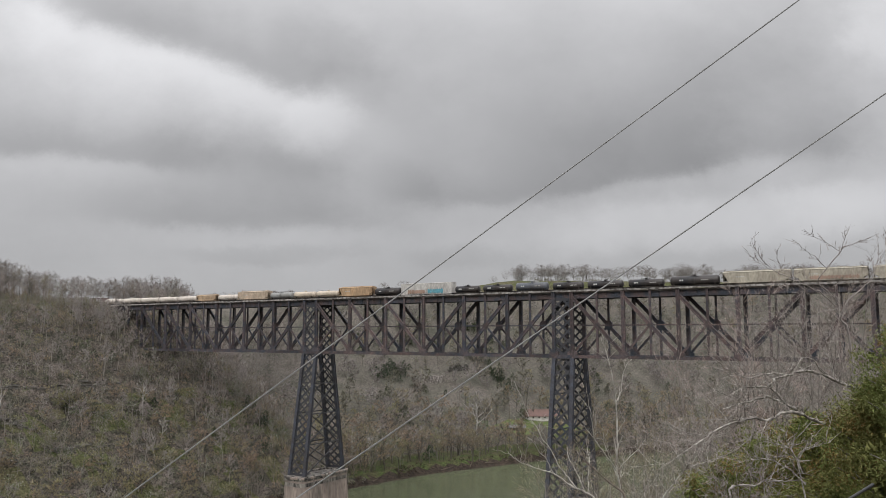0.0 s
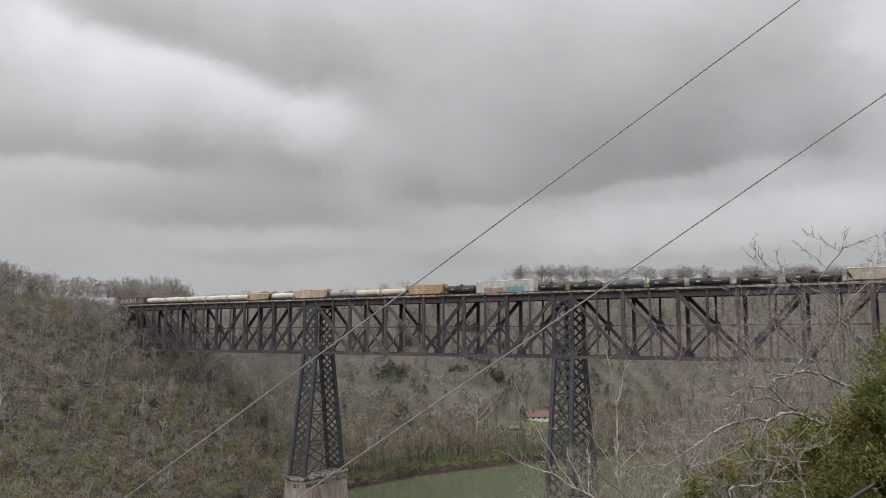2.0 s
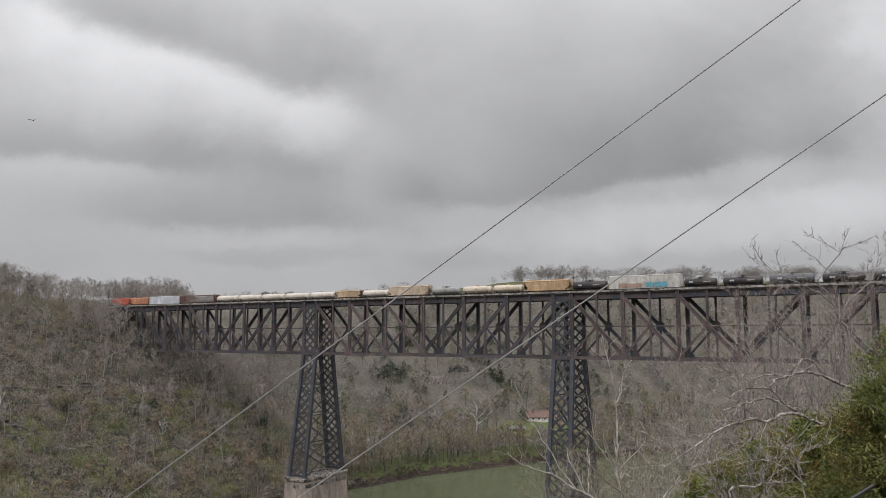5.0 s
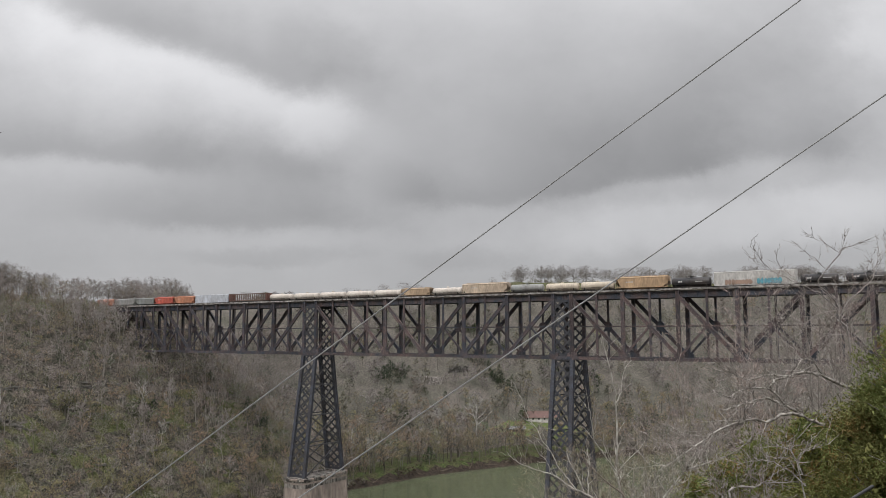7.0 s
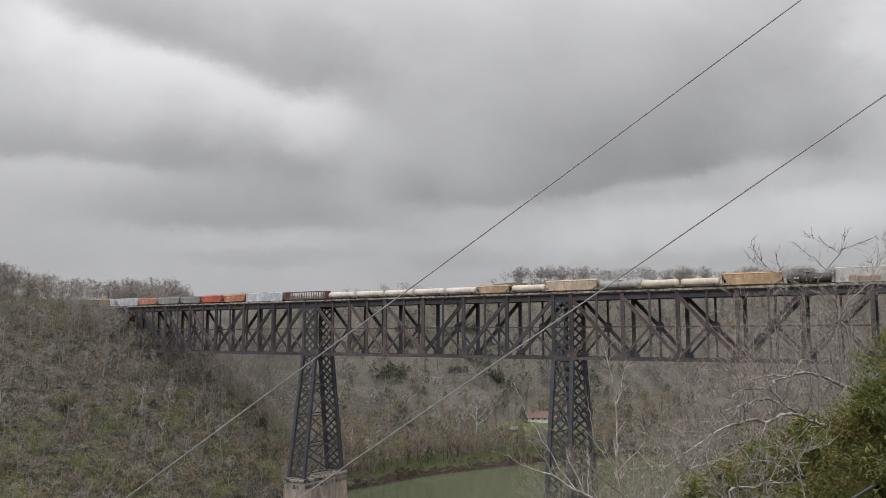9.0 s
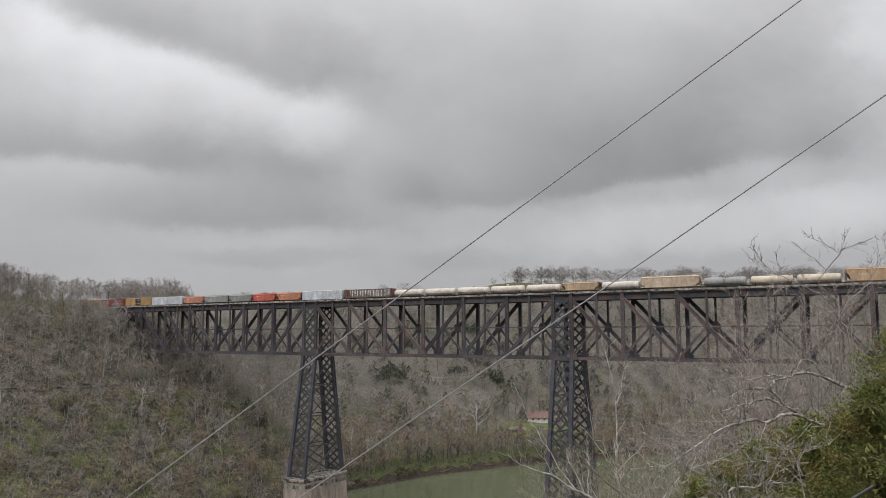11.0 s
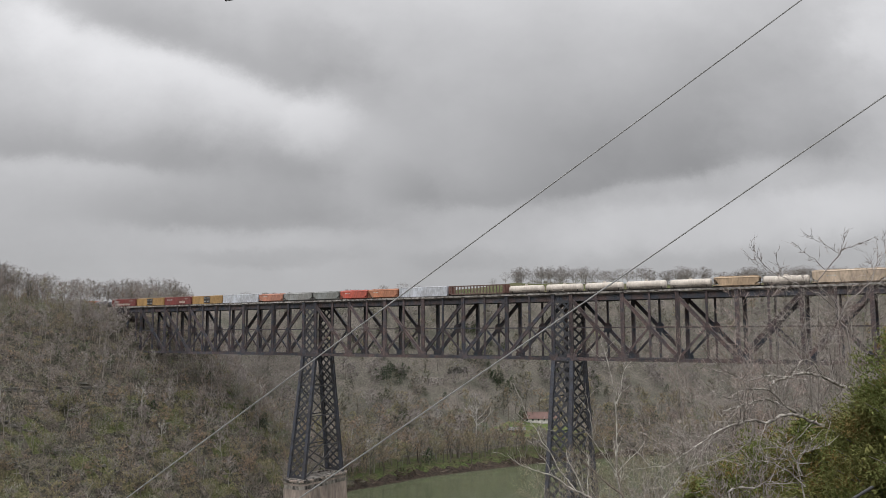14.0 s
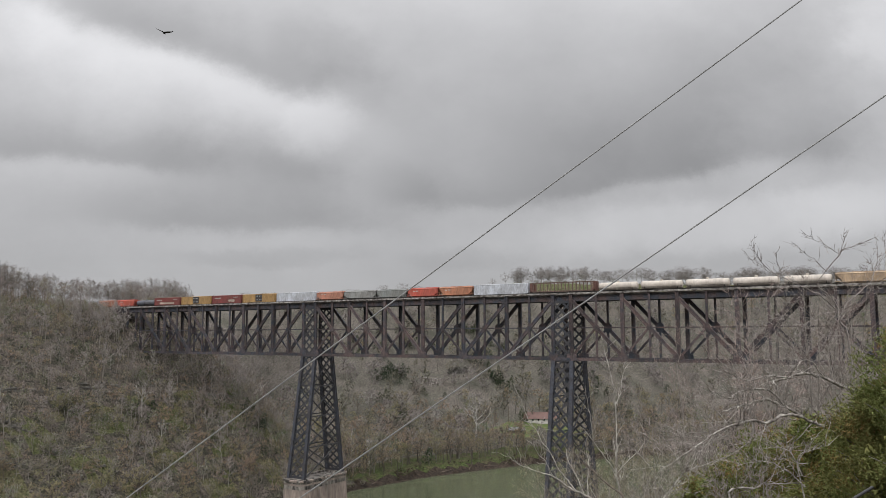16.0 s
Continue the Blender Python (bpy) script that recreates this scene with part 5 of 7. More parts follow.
        b = np.concatenate([b, tuft])
    forest("bluff_undergrowth", "budding olive undergrowth beneath bare trees", protos, b, WOOD, 2, "undergrowth")

    # the plateau behind the bluff, against the sky
    def rim(x, y):
        d, s = bank_dist(x, y)
        return (s < 0) & gorge_side(x, y) & (d > 118) & off_track(x, y, 10)
    c = spots_of(rng, scatter(rng, -262, -205, -150, 190, 7.6, rim), CREST, 1.02, 1.42, (0.36, 0.07))
    c2 = spots_of(rng, scatter(rng, -255, -200, -150, 60, 6.0, rim), LOW, 1.0, 1.7, (0.45, 0.1))
    c = np.concatenate([c, c2])
    forest("plateau_woods", "bare trees along the top of the bluff", protos, c, FAR_WOOD, 3)

    # flood plain and far slope up the river
    def plain(x, y):
        d, s = bank_dist(x, y)
        lawn = np.hypot((x + 80) / 36, (y - 262) / 32) < 1
        return (s < 0) & (d > 3) & (d < 118) & ~lawn & (y > 70) & ~clearing(x, y)
    e = spots_of(rng, scatter(rng, -250, 130, 66, 400, 10.5, plain), BANK + BANK + FBUD + FBUD + FBUD + FAR, 0.7, 1.15, (0.5, 0.2))
    dark = np.isin(e[:, 3], BANK)
    e[dark, 4] = rng.choice([0.5, 0.55, 0.62, 0.05], dark.sum())
    warm = np.isin(e[:, 3], FBUD)
    e[warm, 4] = rng.choice([0.5, 0.55, 0.6, 0.7, 0.8, 0.25, 0.85], warm.sum())
    patches(e, 0.7, (0.5, 0.04, 0.72, 0.55, 0.1, 0.66, 0.8))
    f = spots_of(rng, scatter(rng, -250, 130, 66, 380, 10.0, plain), FLOW, 0.8, 1.5, (0.55, 0.3))
    def water_side(x, y):
        d, s = bank_dist(x, y)
        return (s < 0) & (d > 5) & (d < 40)
    g2 = spots_of(rng, scatter(rng, -125, 20, 72, 262, 9.4, lambda x, y: water_side(x, y) & ~open_strip(x, y, -84, 266, 60, 9)), FBUD + BANK + BANK, 0.6, 1.05, (0.55, 0.12))
    # stout dark trunks on the grass above the bank
    def bank_top(x, y):
        d, s = bank_dist(x, y)
        return (s < 0) & (d > 8) & (d < 20)
    g3 = spots_of(rng, scatter(rng, -125, -20, 70, 215, 9.0, bank_top), BANK, 0.5, 0.95, (0.5, 0.03))
    e = np.concatenate([e, g2, g3])
    fd, _ = bank_dist(f[:, 0], f[:, 1])
    f = f[fd > 30]
    forest("flood_plain_woods", "budding trees on the grassy flood plain", protos, e, FAR_WOOD, 4)
    forest("flood_plain_undergrowth", "low spring shrubs on the flood plain", protos, f, WOOD, 5, "undergrowth")

    def slope(x, y):
        d, s = bank_dist(x, y)
        return (s < 0) & (d > 112) & (land(x, y) < 117) & (x + 0.9 * y > -140) & ~((x < -205) & (y < 190)) & ~clearing(x, y)
    g = spots_of(rng, scatter(rng, -420, 160, 75, 690, 12.8, slope), FAR + FAR + FAR + FBUD, 0.7, 1.2, (0.23, 0.09))
    patches(g, 0.85, (0.05, 0.72, 0.08, 0.62, 0.0, 0.7, 0.15, 0.78))
    reach_g, z_g = np.hypot(g[:, 0] - 172.9, g[:, 1] + 258.3), land(g[:, 0], g[:, 1])
    g[:, 2] = np.minimum(g[:, 2], (78.9 + 0.049 * reach_g - z_g) / 18.0)
    g = g[g[:, 2] > 0.25]
    forest("far_slope_woods", "bare grey woods on the far valley slope", protos, g, FAR_WOOD, 6)

    # single trees and a hedge line on the hay field
    # a belt of trees along the far edge of the field, and two lone ones
    n = 190
    k = np.sort(rng.uniform(0, 1, n))
    arc, reach = np.radians(27.6 - 25.5 * k), 835 + 95 * k + rng.uniform(-14, 26, n)
    belt = (172.9 - reach * np.sin(arc), -258.3 + reach * np.cos(arc))
    h2 = spots_of(rng, belt, HEDGE, 1.0, 1.6, (0.08, 0.07))
    h2[:, 2] *= 1.0 - 0.15 * k
    h3 = spots_of(rng, (belt[0] + rng.uniform(-9, 9, n), belt[1] + rng.uniform(-9, 9, n)), LOW + FLOW, 0.9, 1.5, (0.06, 0.05))
    lone = np.array([(-222, 472, 1.05, 35, 0.15), (-234, 466, 0.85, 36, 0.15), (-286, 347, 1.15, 37, 0.2), (-302, 336, 0.95, 38, 0.2), (-323, 318, 1.0, 35, 0.25), (-336, 306, 0.85, 37, 0.25)])
    arc2 = np.radians(32.93) - np.arctan((np.concatenate([np.linspace(320, 512, 22), (560, 572, 590, 612, 636, 645, 652, 672, 679, 686, 710, 720, 738)]) + rng.uniform(-4, 4, 35) - 784) / 1400)
    row2 = spots_of(rng, (172.9 - 760 * np.sin(arc2), -258.3 + 760 * np.cos(arc2)), HEDGE, 0.8, 1.2, (0.08, 0.06))
    h = np.concatenate([h2, h3, lone, row2])
    forest("field_trees", "bare trees and hedges round a hay field", protos, h, FAR_WOOD, 7)

    # brush along the railway's shoulder
    b1 = spots_of(rng, (rng.uniform(-222, -191, 120), rng.uniform(-20, -7.5, 120)), LOW, 0.8, 1.5, (0.25, 0.15))
    b2 = spots_of(rng, (rng.uniform(-250, -214, 90), rng.uniform(-24, -7.5, 90)), LOW + BUD, 0.5, 0.95, (0.35, 0.25))
    b2[:, 2] = np.where(np.isin(b2[:, 3], BUD), b2[:, 2] * 0.33, b2[:, 2] * 0.6)
    br = np.concatenate([b1, b2])
    forest("shoulder_brush", "bare grey brush along the railway shoulder", protos, br, WOOD, 12, "brush")

    # trees hard by the end of the truss
    q = (rng.uniform(-206, -172, 50), rng.uniform(-34, -8.5, 50))
    qs = spots_of(rng, q, TALL + PALE + TALL, 0.6, 1.05, (0.25, 0.1))
    qs[:, 4] = rng.choice([0.14, 0.2, 0.3, 0.4, 0.6], len(qs))
    qs[:, 2] = np.minimum(qs[:, 2], np.clip((np.where(qs[:, 0] < -183, 96.0, 90.0) - land(qs[:, 0], qs[:, 1])) / 15.0, 0.2, 1.1))
    forest("abutment_trees", "pale bare trees beside the bridge abutment", protos, qs, WOOD, 14)

    # thick scrub just under the crest of the bluff
    def under_crest(x, y):
        d, s = bank_dist(x, y)
        return (s < 0) & gorge_side(x, y) & (d > 84) & (d < 145)
    sc = spots_of(rng, scatter(rng, -238, -180, -115, -13, 4.0, under_crest), LOW + LOW + BUD, 0.6, 1.2, (0.38, 0.3))
    patches(sc, 0.8, (0.28, 0.05, 0.75, 0.3, 0.8, 0.1))
    sc[:, 2] = np.where(np.isin(sc[:, 3], BUD), sc[:, 2] * 0.5, sc[:, 2])
    forest("crest_scrub", "olive and grey scrub under the crest of the bluff", protos, sc, WOOD, 16, "undergrowth")

    # drift and brush at the water's edge
    def edge(x, y):
        d, s = bank_dist(x, y)
        return (s < 0) & (d > 0.8 + 1.2 * ripple(x * 1.3, y * 1.3)) & (d < 7.5) & (ripple(x * 2.1, y * 2.1) > 0.1)
    drift = [shrub(rng, rng.uniform(0.8, 2.2), 60, 0) for _ in range(4)]
    dr = spots_of(rng, scatter(rng, -110, 30, -20, 260, 2.0, edge), [0, 1, 2, 3], 0.5, 1.25, (0.5, 0.2))
    forest("bank_brush", "brown drift and brush along the muddy bank", drift, dr, [M_DRIFT, M_DRIFT, M_DRIFT], 15, "brush")

    # the near bank, below the overlook
    def east(x, y):
        d, s = bank_dist(x, y)
        return (s > 0) & (d > 3) & (d < 100) & (np.abs(y) > 9)
    k = spots_of(rng, scatter(rng, 25, 140, -150, 250, 21, east), FAR + FBUD + TALL, 0.7, 1.1, (0.5, 0.28))
    forest("near_bank_woods", "bare and budding trees on the near river bank", protos, k, WOOD, 8)

    # dark cedars among the bare trees
    conifers = [cedar_tree(rng, rng.uniform(7, 10), 330) for _ in range(3)]
    rows = []
    for x0, x1, y0, y1, n, lo, hi in ((-172, -105, -120, 55, 34, 0.5, 0.9), (-225, -120, 275, 350, 60, 0.6, 1.1), (-80, 5, 315, 372, 36, 0.6, 1.1), (-230, -60, 250, 420, 16, 0.9, 1.3), (-238, -150, 196, 288, 46, 0.7, 1.25)):
        rows.append(np.stack([rng.uniform(x0, x1, n), rng.uniform(y0, y1, n), rng.uniform(lo, hi, n), rng.integers(0, 3, n), rng.uniform(0, 1, n)], 1))
    for x, y, n in ((-42, 399, 9), (-141, 301, 9), (-110, 354, 5), (-204, 202, 7), (-188, 236, 8)):
        rows.append(np.stack([rng.normal(x, 5, n), rng.normal(y, 6, n), rng.uniform(0.8, 1.2, n), rng.integers(0, 3, n), rng.uniform(0, 0.6, n)], 1))
    rows.append(np.array([(-84, 124, 1.5, 0, 0.4), (-60, 150, 1.1, 1, 0.5)]))
    m = np.concatenate(rows)
    lie = ripple(m[:, 0] * 0.8 + 5, m[:, 1] * 0.8)
    m = m[(lie > -0.25) & (land(m[:, 0], m[:, 1]) < 88)]
    mate = m[rng.integers(0, len(m), 90)].copy()
    mate[:, :2] += rng.normal(0, 4.5, (90, 2))
    m = np.concatenate([m, mate])
    forest("slope_cedars", "dark green cedars scattered among bare trees", conifers, m, [M_TRUNK, M_TWIG, M_CEDAR], 9)
    return protos


TREES = make_woods()

# ---- house on the flood plain ----
M_ROOF = material("red_roof", (0.18, 0.10, 0.085), 0.7, 0.0, (0.12, 0.075, 0.065), 0.3, 2.0, 0.2, 4.0)
M_WALL = material("white_siding", (0.62, 0.60, 0.56), 0.8, 0.0, (0.45, 0.43, 0.40), 0.3, 3.0)
M_SHED = material("pale_sheet_roof", (0.17, 0.19, 0.205), 0.6, 0.0, (0.25, 0.26, 0.27), 0.3, 3.0)
M_PANE = material("dark_pane", (0.02, 0.022, 0.025), 0.1)
M_POLE = material("weathered_pole", (0.16, 0.13, 0.10), 0.9, 0.0, (0.10, 0.08, 0.065), 1.0, 6.0)


def house(name, label, x, y, turn, L, W, H, R, roof, wall, wins):
    z = float(land(x, y))
    h = tagged(empty(name, x, y, z), label, "house")
    h.rotation_euler = (0, 0, radians(turn))
    bm = bmesh.new()
    prism(bm, [(-W / 2, -2.5), (-W / 2, H), (0, H + R), (W / 2, H), (W / 2, -2.5)], 0, -L / 2, L / 2)
    part("wall", bm, wall, h)
    for s in (-1, 1):
        bm = bmesh.new()
        o = 0.7
        k = (W / 2 + o) / (W / 2)
        prism(bm, [(0, H + R + 0.05), (s * W / 2 * k, H + R - R * k + 0.05), (s * W / 2 * k, H + R - R * k + 0.3), (0, H + R + 0.3)], 0, -L / 2 - o, L / 2 + o)
        part("roof", bm, roof, h)
    for i in range(wins):
        px = -L / 2 + L * (i + 0.5) / wins
        for s in (-1, 1):
            bm = bmesh.new()
            box(bm, (px - 0.75, s * W / 2 - 0.08, 1.0), (px + 0.75, s * W / 2 + 0.08, 2.5))
            w = part("window", bm, wall, h)
            bm = bmesh.new()
            box(bm, (px - 0.62, s * W / 2 - 0.1, 1.12), (px + 0.62, s * W / 2 + 0.1, 2.38))
            part("pane", bm, M_PANE, w)
    return h


hs = house("house", "long low white house with a red gable roof", -97, 295, 34, 26, 10, 3.0, 4.0, M_ROOF, M_WALL, 6)
bm = bmesh.new()
box(bm, (6.0, -0.6, 5.0), (7.0, 0.5, 8.6), 0.03)
part("chimney", bm, M_ROOF, hs)
house("shed", "small grey shed with a pale sheet-metal roof", -92, 246, 34, 11, 6, 2.2, 1.4, M_SHED, M_POLE, 1)


def utility_pole(x, y, h=11.0):
    z = float(land(x, y))
    p = tagged(empty("utility_pole", x, y, z), "weathered wooden utility pole with a crossarm", "pole")
    bm = bmesh.new()
    tube(bm, [(0, 0, -1), (0, 0, h)], [0.2, 0.14], 8)
    part("pole", bm, M_POLE, p)
    for k in (0.7, 1.6):
        bm = bmesh.new()
        box(bm, (-1.3, -0.08, h - k), (1.3, 0.08, h - k + 0.16))
        part("crossarm", bm, M_POLE, p)


utility_pole(-112, 272)


# ---- rock ledges on the bluffs ----
def ledge(x, y, length, height, turn, seed, rock=None, slab_l=4.0, thick=0.8, ragged=0.2):
    """A broken limestone ledge: stacked slabs with ragged fronts."""
    rng = random.Random(seed)
    ob = tagged(empty("rock_ledge"), "broken grey limestone ledge on the wooded bluff" if rock is None else "pale limestone cliff face among bare trees", "rock", "rock ledges")
    ob.matrix_basis = pose(x, y, float(land(x, y)), 0, 0, turn)
    rot = math.radians(turn)
    for j in range(max(1, int(height / thick))):
        a = -length / 2 + rng.uniform(-1, 1)
        while a < length / 2 - 0.5:
            w = slab_l * rng.uniform(0.5, 1.4)
            mid = a + w / 2
            lift = float(land(x + mid * math.cos(rot), y + mid * math.sin(rot))) - float(land(x, y))
            out = rng.uniform(0.0, 0.7)
            zz = lift - 1.5 + j * thick + rng.uniform(-0.1, 0.1)
            bm = bmesh.new()
            box(bm, (a, -0.5 - out + 0.25 * j, zz), (a + w - 0.08, 3.5, zz + thick * rng.uniform(0.8, 1.0)), 0.1)
            for v in bm.verts:
                v.co += Vector((rng.uniform(-0.75, 0.75) * ragged, rng.uniform(-1, 1) * ragged, rng.uniform(-1, 1) * ragged * (0.4 if ragged < 0.5 else 1.2)))
            part("slab", bm, rock or M_ROCK, ob)
            a += w + (rng.uniform(0.5, 2.0) if rng.random() < 0.3 else 0)
    return ob


for i, (x, y, l, h, t) in enumerate(((-146, -62, 18, 1.7, 58), (-140, -84, 16, 2.5, 60), (-121, -60, 12, 1.7, 60), (-124, -34, 16, 1.7, 64), (-158, -22, 18, 1.7, 60),
                                     (-172, -78, 24, 1.7, 58), (-132, -16, 16, 1.7, 66), (-110, -78, 12, 1.7, 60), (-152, -40, 20, 2.5, 60), (-133, 16, 22, 1.7, 78),
                                     (-121, 24, 18, 1.7, 80), (-146, 22, 20, 1.7, 78), (-154, -78, 30, 2.5, 86), (-153.5, -48, 32, 2.5, 91),
                                     (-152.5, -22, 18, 1.7, 92), (-127, -98, 18, 2.5, 84), (-128, -66, 24, 2.5, 86))):
    ledge(x, y, l, h, t, 40 + i)
ledge(-171, 258, 17, 7.0, 54, 71, M_CLIFF, 1.3, 3.4, 0.55)
ledge(-166, 287, 15, 6.0, 54, 72, M_ROCK, 1.8, 2.9, 0.7)
ledge(-124, -91, 5, 2.0, 84, 73, M_CLIFF, 2.2, 1.1)


# ---- driftwood on the mud bank ----
M_LOG = material("grey_driftwood", (0.15, 0.122, 0.10), 0.9, 0.0, (0.10, 0.08, 0.065), 0.8, 5.0, 0.4, 6.0)


def driftwood(k, off, length, turn, seed):
    """A stranded log with broken limbs, off metres up the bank beside the stretch k of the river."""
    rng = np.random.default_rng(seed)
    a, b = RIVER[3 + int(k)], RIVER[4 + int(k)]
    c = a + (b - a) * (k - int(k))
    t = (b - a) / np.hypot(*(b - a))
    x, y = c + np.array((-t[1], t[0])) * (HALF + off)
    p = Plant()
    w = math.radians(turn) + math.atan2(t[1], t[0])
    d = np.array((math.cos(w), math.sin(w), 0.0))
    pts = [d * length * (f - 0.5) + rng.normal(0, 0.12, 3) for f in np.linspace(0, 1, 7)]
    pts = [np.array((q[0], q[1], float(land(x + q[0], y + q[1])) - float(land(x, y)) + 0.25)) for q in pts]
    p.limb(pts, np.linspace(0.36, 0.06, 7), 6, 0)
    for i in (2, 3, 4, 5):
        o = pts[i]
        e = o + unit(d * 0.6 + rng.normal(0, 0.5, 3) + np.array((0, 0, 0.5))) * rng.uniform(1.0, 2.4)
        p.limb([o, (o + e) / 2 + rng.normal(0, 0.12, 3), e], [0.13, 0.08, 0.02], 4, 0)
    v, tr, m = p.arrays()
    ob = new("driftwood_log", mesh_from("driftwood_log", v, tr, [M_LOG]))
    ob.location = (x, y, float(land(x, y)))
    tagged(ob, "grey stranded driftwood log on the muddy bank", "log", "driftwood on the bank")


for i, (k, off, ln, tn) in enumerate(((0.5, 3.0, 8, 12), (0.85, 4.5, 7, -20), (1.1, 2.5, 9, 8), (1.35, 3.5, 7, 35), (1.55, 2.5, 10, -8), (1.75, 4.0, 8, 20), (1.9, 2.8, 9, -15))):
    driftwood(k, off, ln, tn, 90 + i)


# ---- cables ----
def ray_point(u, v, k):
    """A place k metres ahead of the overlook, u to the right and v up in the lens's field."""
    return cam_pose(0.0, 0.0) @ Vector((u * k, v * k, -k))


def on_lens(x, y):
    return (x - 784) / 1400, (441 - y) / 1400


M_CABLE = material("galvanised_cable", (0.33, 0.33, 0.33), 0.5, 0.0, (0.27, 0.27, 0.265), 3.0, 20.0)


def cable(a, b, r):
    bm = bmesh.new()
    tube(bm, [a.lerp(b, i / 24) for i in range(25)], r, 6)
    return tagged(part("overhead_cable", bm, M_CABLE), "taut grey overhead cable running down into the gorge", "cable", "overhead cables")


cable(ray_point(*on_lens(1800, -285), 17.0), ray_point(*on_lens(-330, 1287.5), 24.0), 0.0175)
cable(ray_point(*on_lens(1900, -63), 15.0), ray_point(*on_lens(-40, 1270), 22.0), 0.0165)

# ---- a great white tree on the flood plain ----
def great_tree(x, y, h, spread, seed, limbs=10, boughs=46, twigs=170, shade=0.25, stout=0.016):
    rng = np.random.default_rng(seed)
    c = tagged(empty("sycamore_tree", x, y, float(land(x, y))), "tall bare sycamore with chalk-white limbs", "tree")
    v, t, m = wood_tree(rng, h, spread, 0.3, limbs, boughs, twigs, 0.15, 1.6, stout)
    for name, pick, mat in (("trunk", 0, M_WHITE_BARK), ("crown", 1, M_TWIG)):
        used, back = np.unique(t[m == pick], return_inverse=True)
        o = new(name, mesh_from(name, v[used], back.reshape(-1, 3), [mat], None, np.full(len(used), shade)))
        o.parent = c


M_WHITE_BARK = material("chalk_white_bark", (0.62, 0.60, 0.56), 0.85, 0.0, (0.36, 0.34, 0.31), 0.4, 3.0)
great_tree(-101, 207, 26, 12.5, 5, 11, 46, 150, 1.0, 0.022)
great_tree(-137, -93, 21, 3.0, 6, 6, 24, 90, 0.5)
great_tree(-138, -28, 15, 5.5, 7, 9, 40, 160, 0.3)
great_tree(-118, 98, 20, 3.4, 8, 7, 26, 90, 0.5)

# ---- trees in full bud that stand out from the woods ----
def budding_tree(label, x, y, h, spread, shade, seed, buds=1500):
    rng = np.random.default_rng(seed)
    c = tagged(empty("budding_tree", x, y, float(land(x, y))), label, "tree", "trees in bud")
    v, t, m = bare_tree(rng, h, spread, 13, 8, 420, buds=buds, low=0.16, twig_w=0.10, trunk_r=0.020, twig_len=1.3, bud_size=0.24)
    for name, pick, mat in (("trunk", 0, M_TRUNK), ("crown", 1, M_TWIG), ("foliage", 2, M_BUD)):
        used, back = np.unique(t[m == pick], return_inverse=True)
        o = new(name, mesh_from(name, v[used], back.reshape(-1, 3), [mat], None, np.full(len(used), 0.5 if pick == 0 else shade)))
        o.parent = c


YELLOW, TAN = "rounded tree in yellow-green spring bud", "rounded tree in tan and russet spring bud"
for i, (label, x, y, h, w, shade) in enumerate(((YELLOW, -143, -62, 9, 3.6, 0.78), (YELLOW, -109, -64, 12, 4.6, 0.82), (YELLOW, -107, -50, 13, 5.0, 0.72), (TAN, -104, -29, 14, 5.2, 0.55),
                                                (TAN, -103, 5, 15, 5.8, 0.5), (TAN, -93, 118, 20, 8.0, 0.5), (YELLOW, -105, 87, 15, 6.0, 0.75), (TAN, -123, 138, 17, 6.5, 0.58), (YELLOW, -88, 174, 15, 6.0, 0.68))):
    budding_tree(label, x, y, h, w, shade, 120 + i)

# ---- trees below the overlook ----
M_NEARBARK = material("grey_bark", (0.29, 0.265, 0.24), 0.9, 0.0, (0.16, 0.14, 0.125), 1.2, 14.0, 0.4, 20.0)
M_NEARTWIG = material("grey_twigs", (0.345, 0.312, 0.285), 0.9, 0.0, (0.23, 0.195, 0.175), 0.8, 10.0)
M_PINKTWIG = material("reddish_twigs", (0.385, 0.312, 0.28), 0.9, 0.0, (0.275, 0.222, 0.198), 0.8, 10.0)
M_REDTWIG = material("brown_twigs", (0.22, 0.18, 0.155), 0.9, 0.0, (0.15, 0.12, 0.105), 0.8, 10.0)
M_SPRAY = material("cedar_sprays", (0.142, 0.176, 0.054), 0.85, 0.0, (0.195, 0.188, 0.070), 1.1, 9.0, random_by="island")
M_SPRAY_DRY = material("rusty_cedar_tips", (0.235, 0.15, 0.06), 0.85, 0.0, (0.17, 0.14, 0.05), 1.5, 9.0, random_by="island")


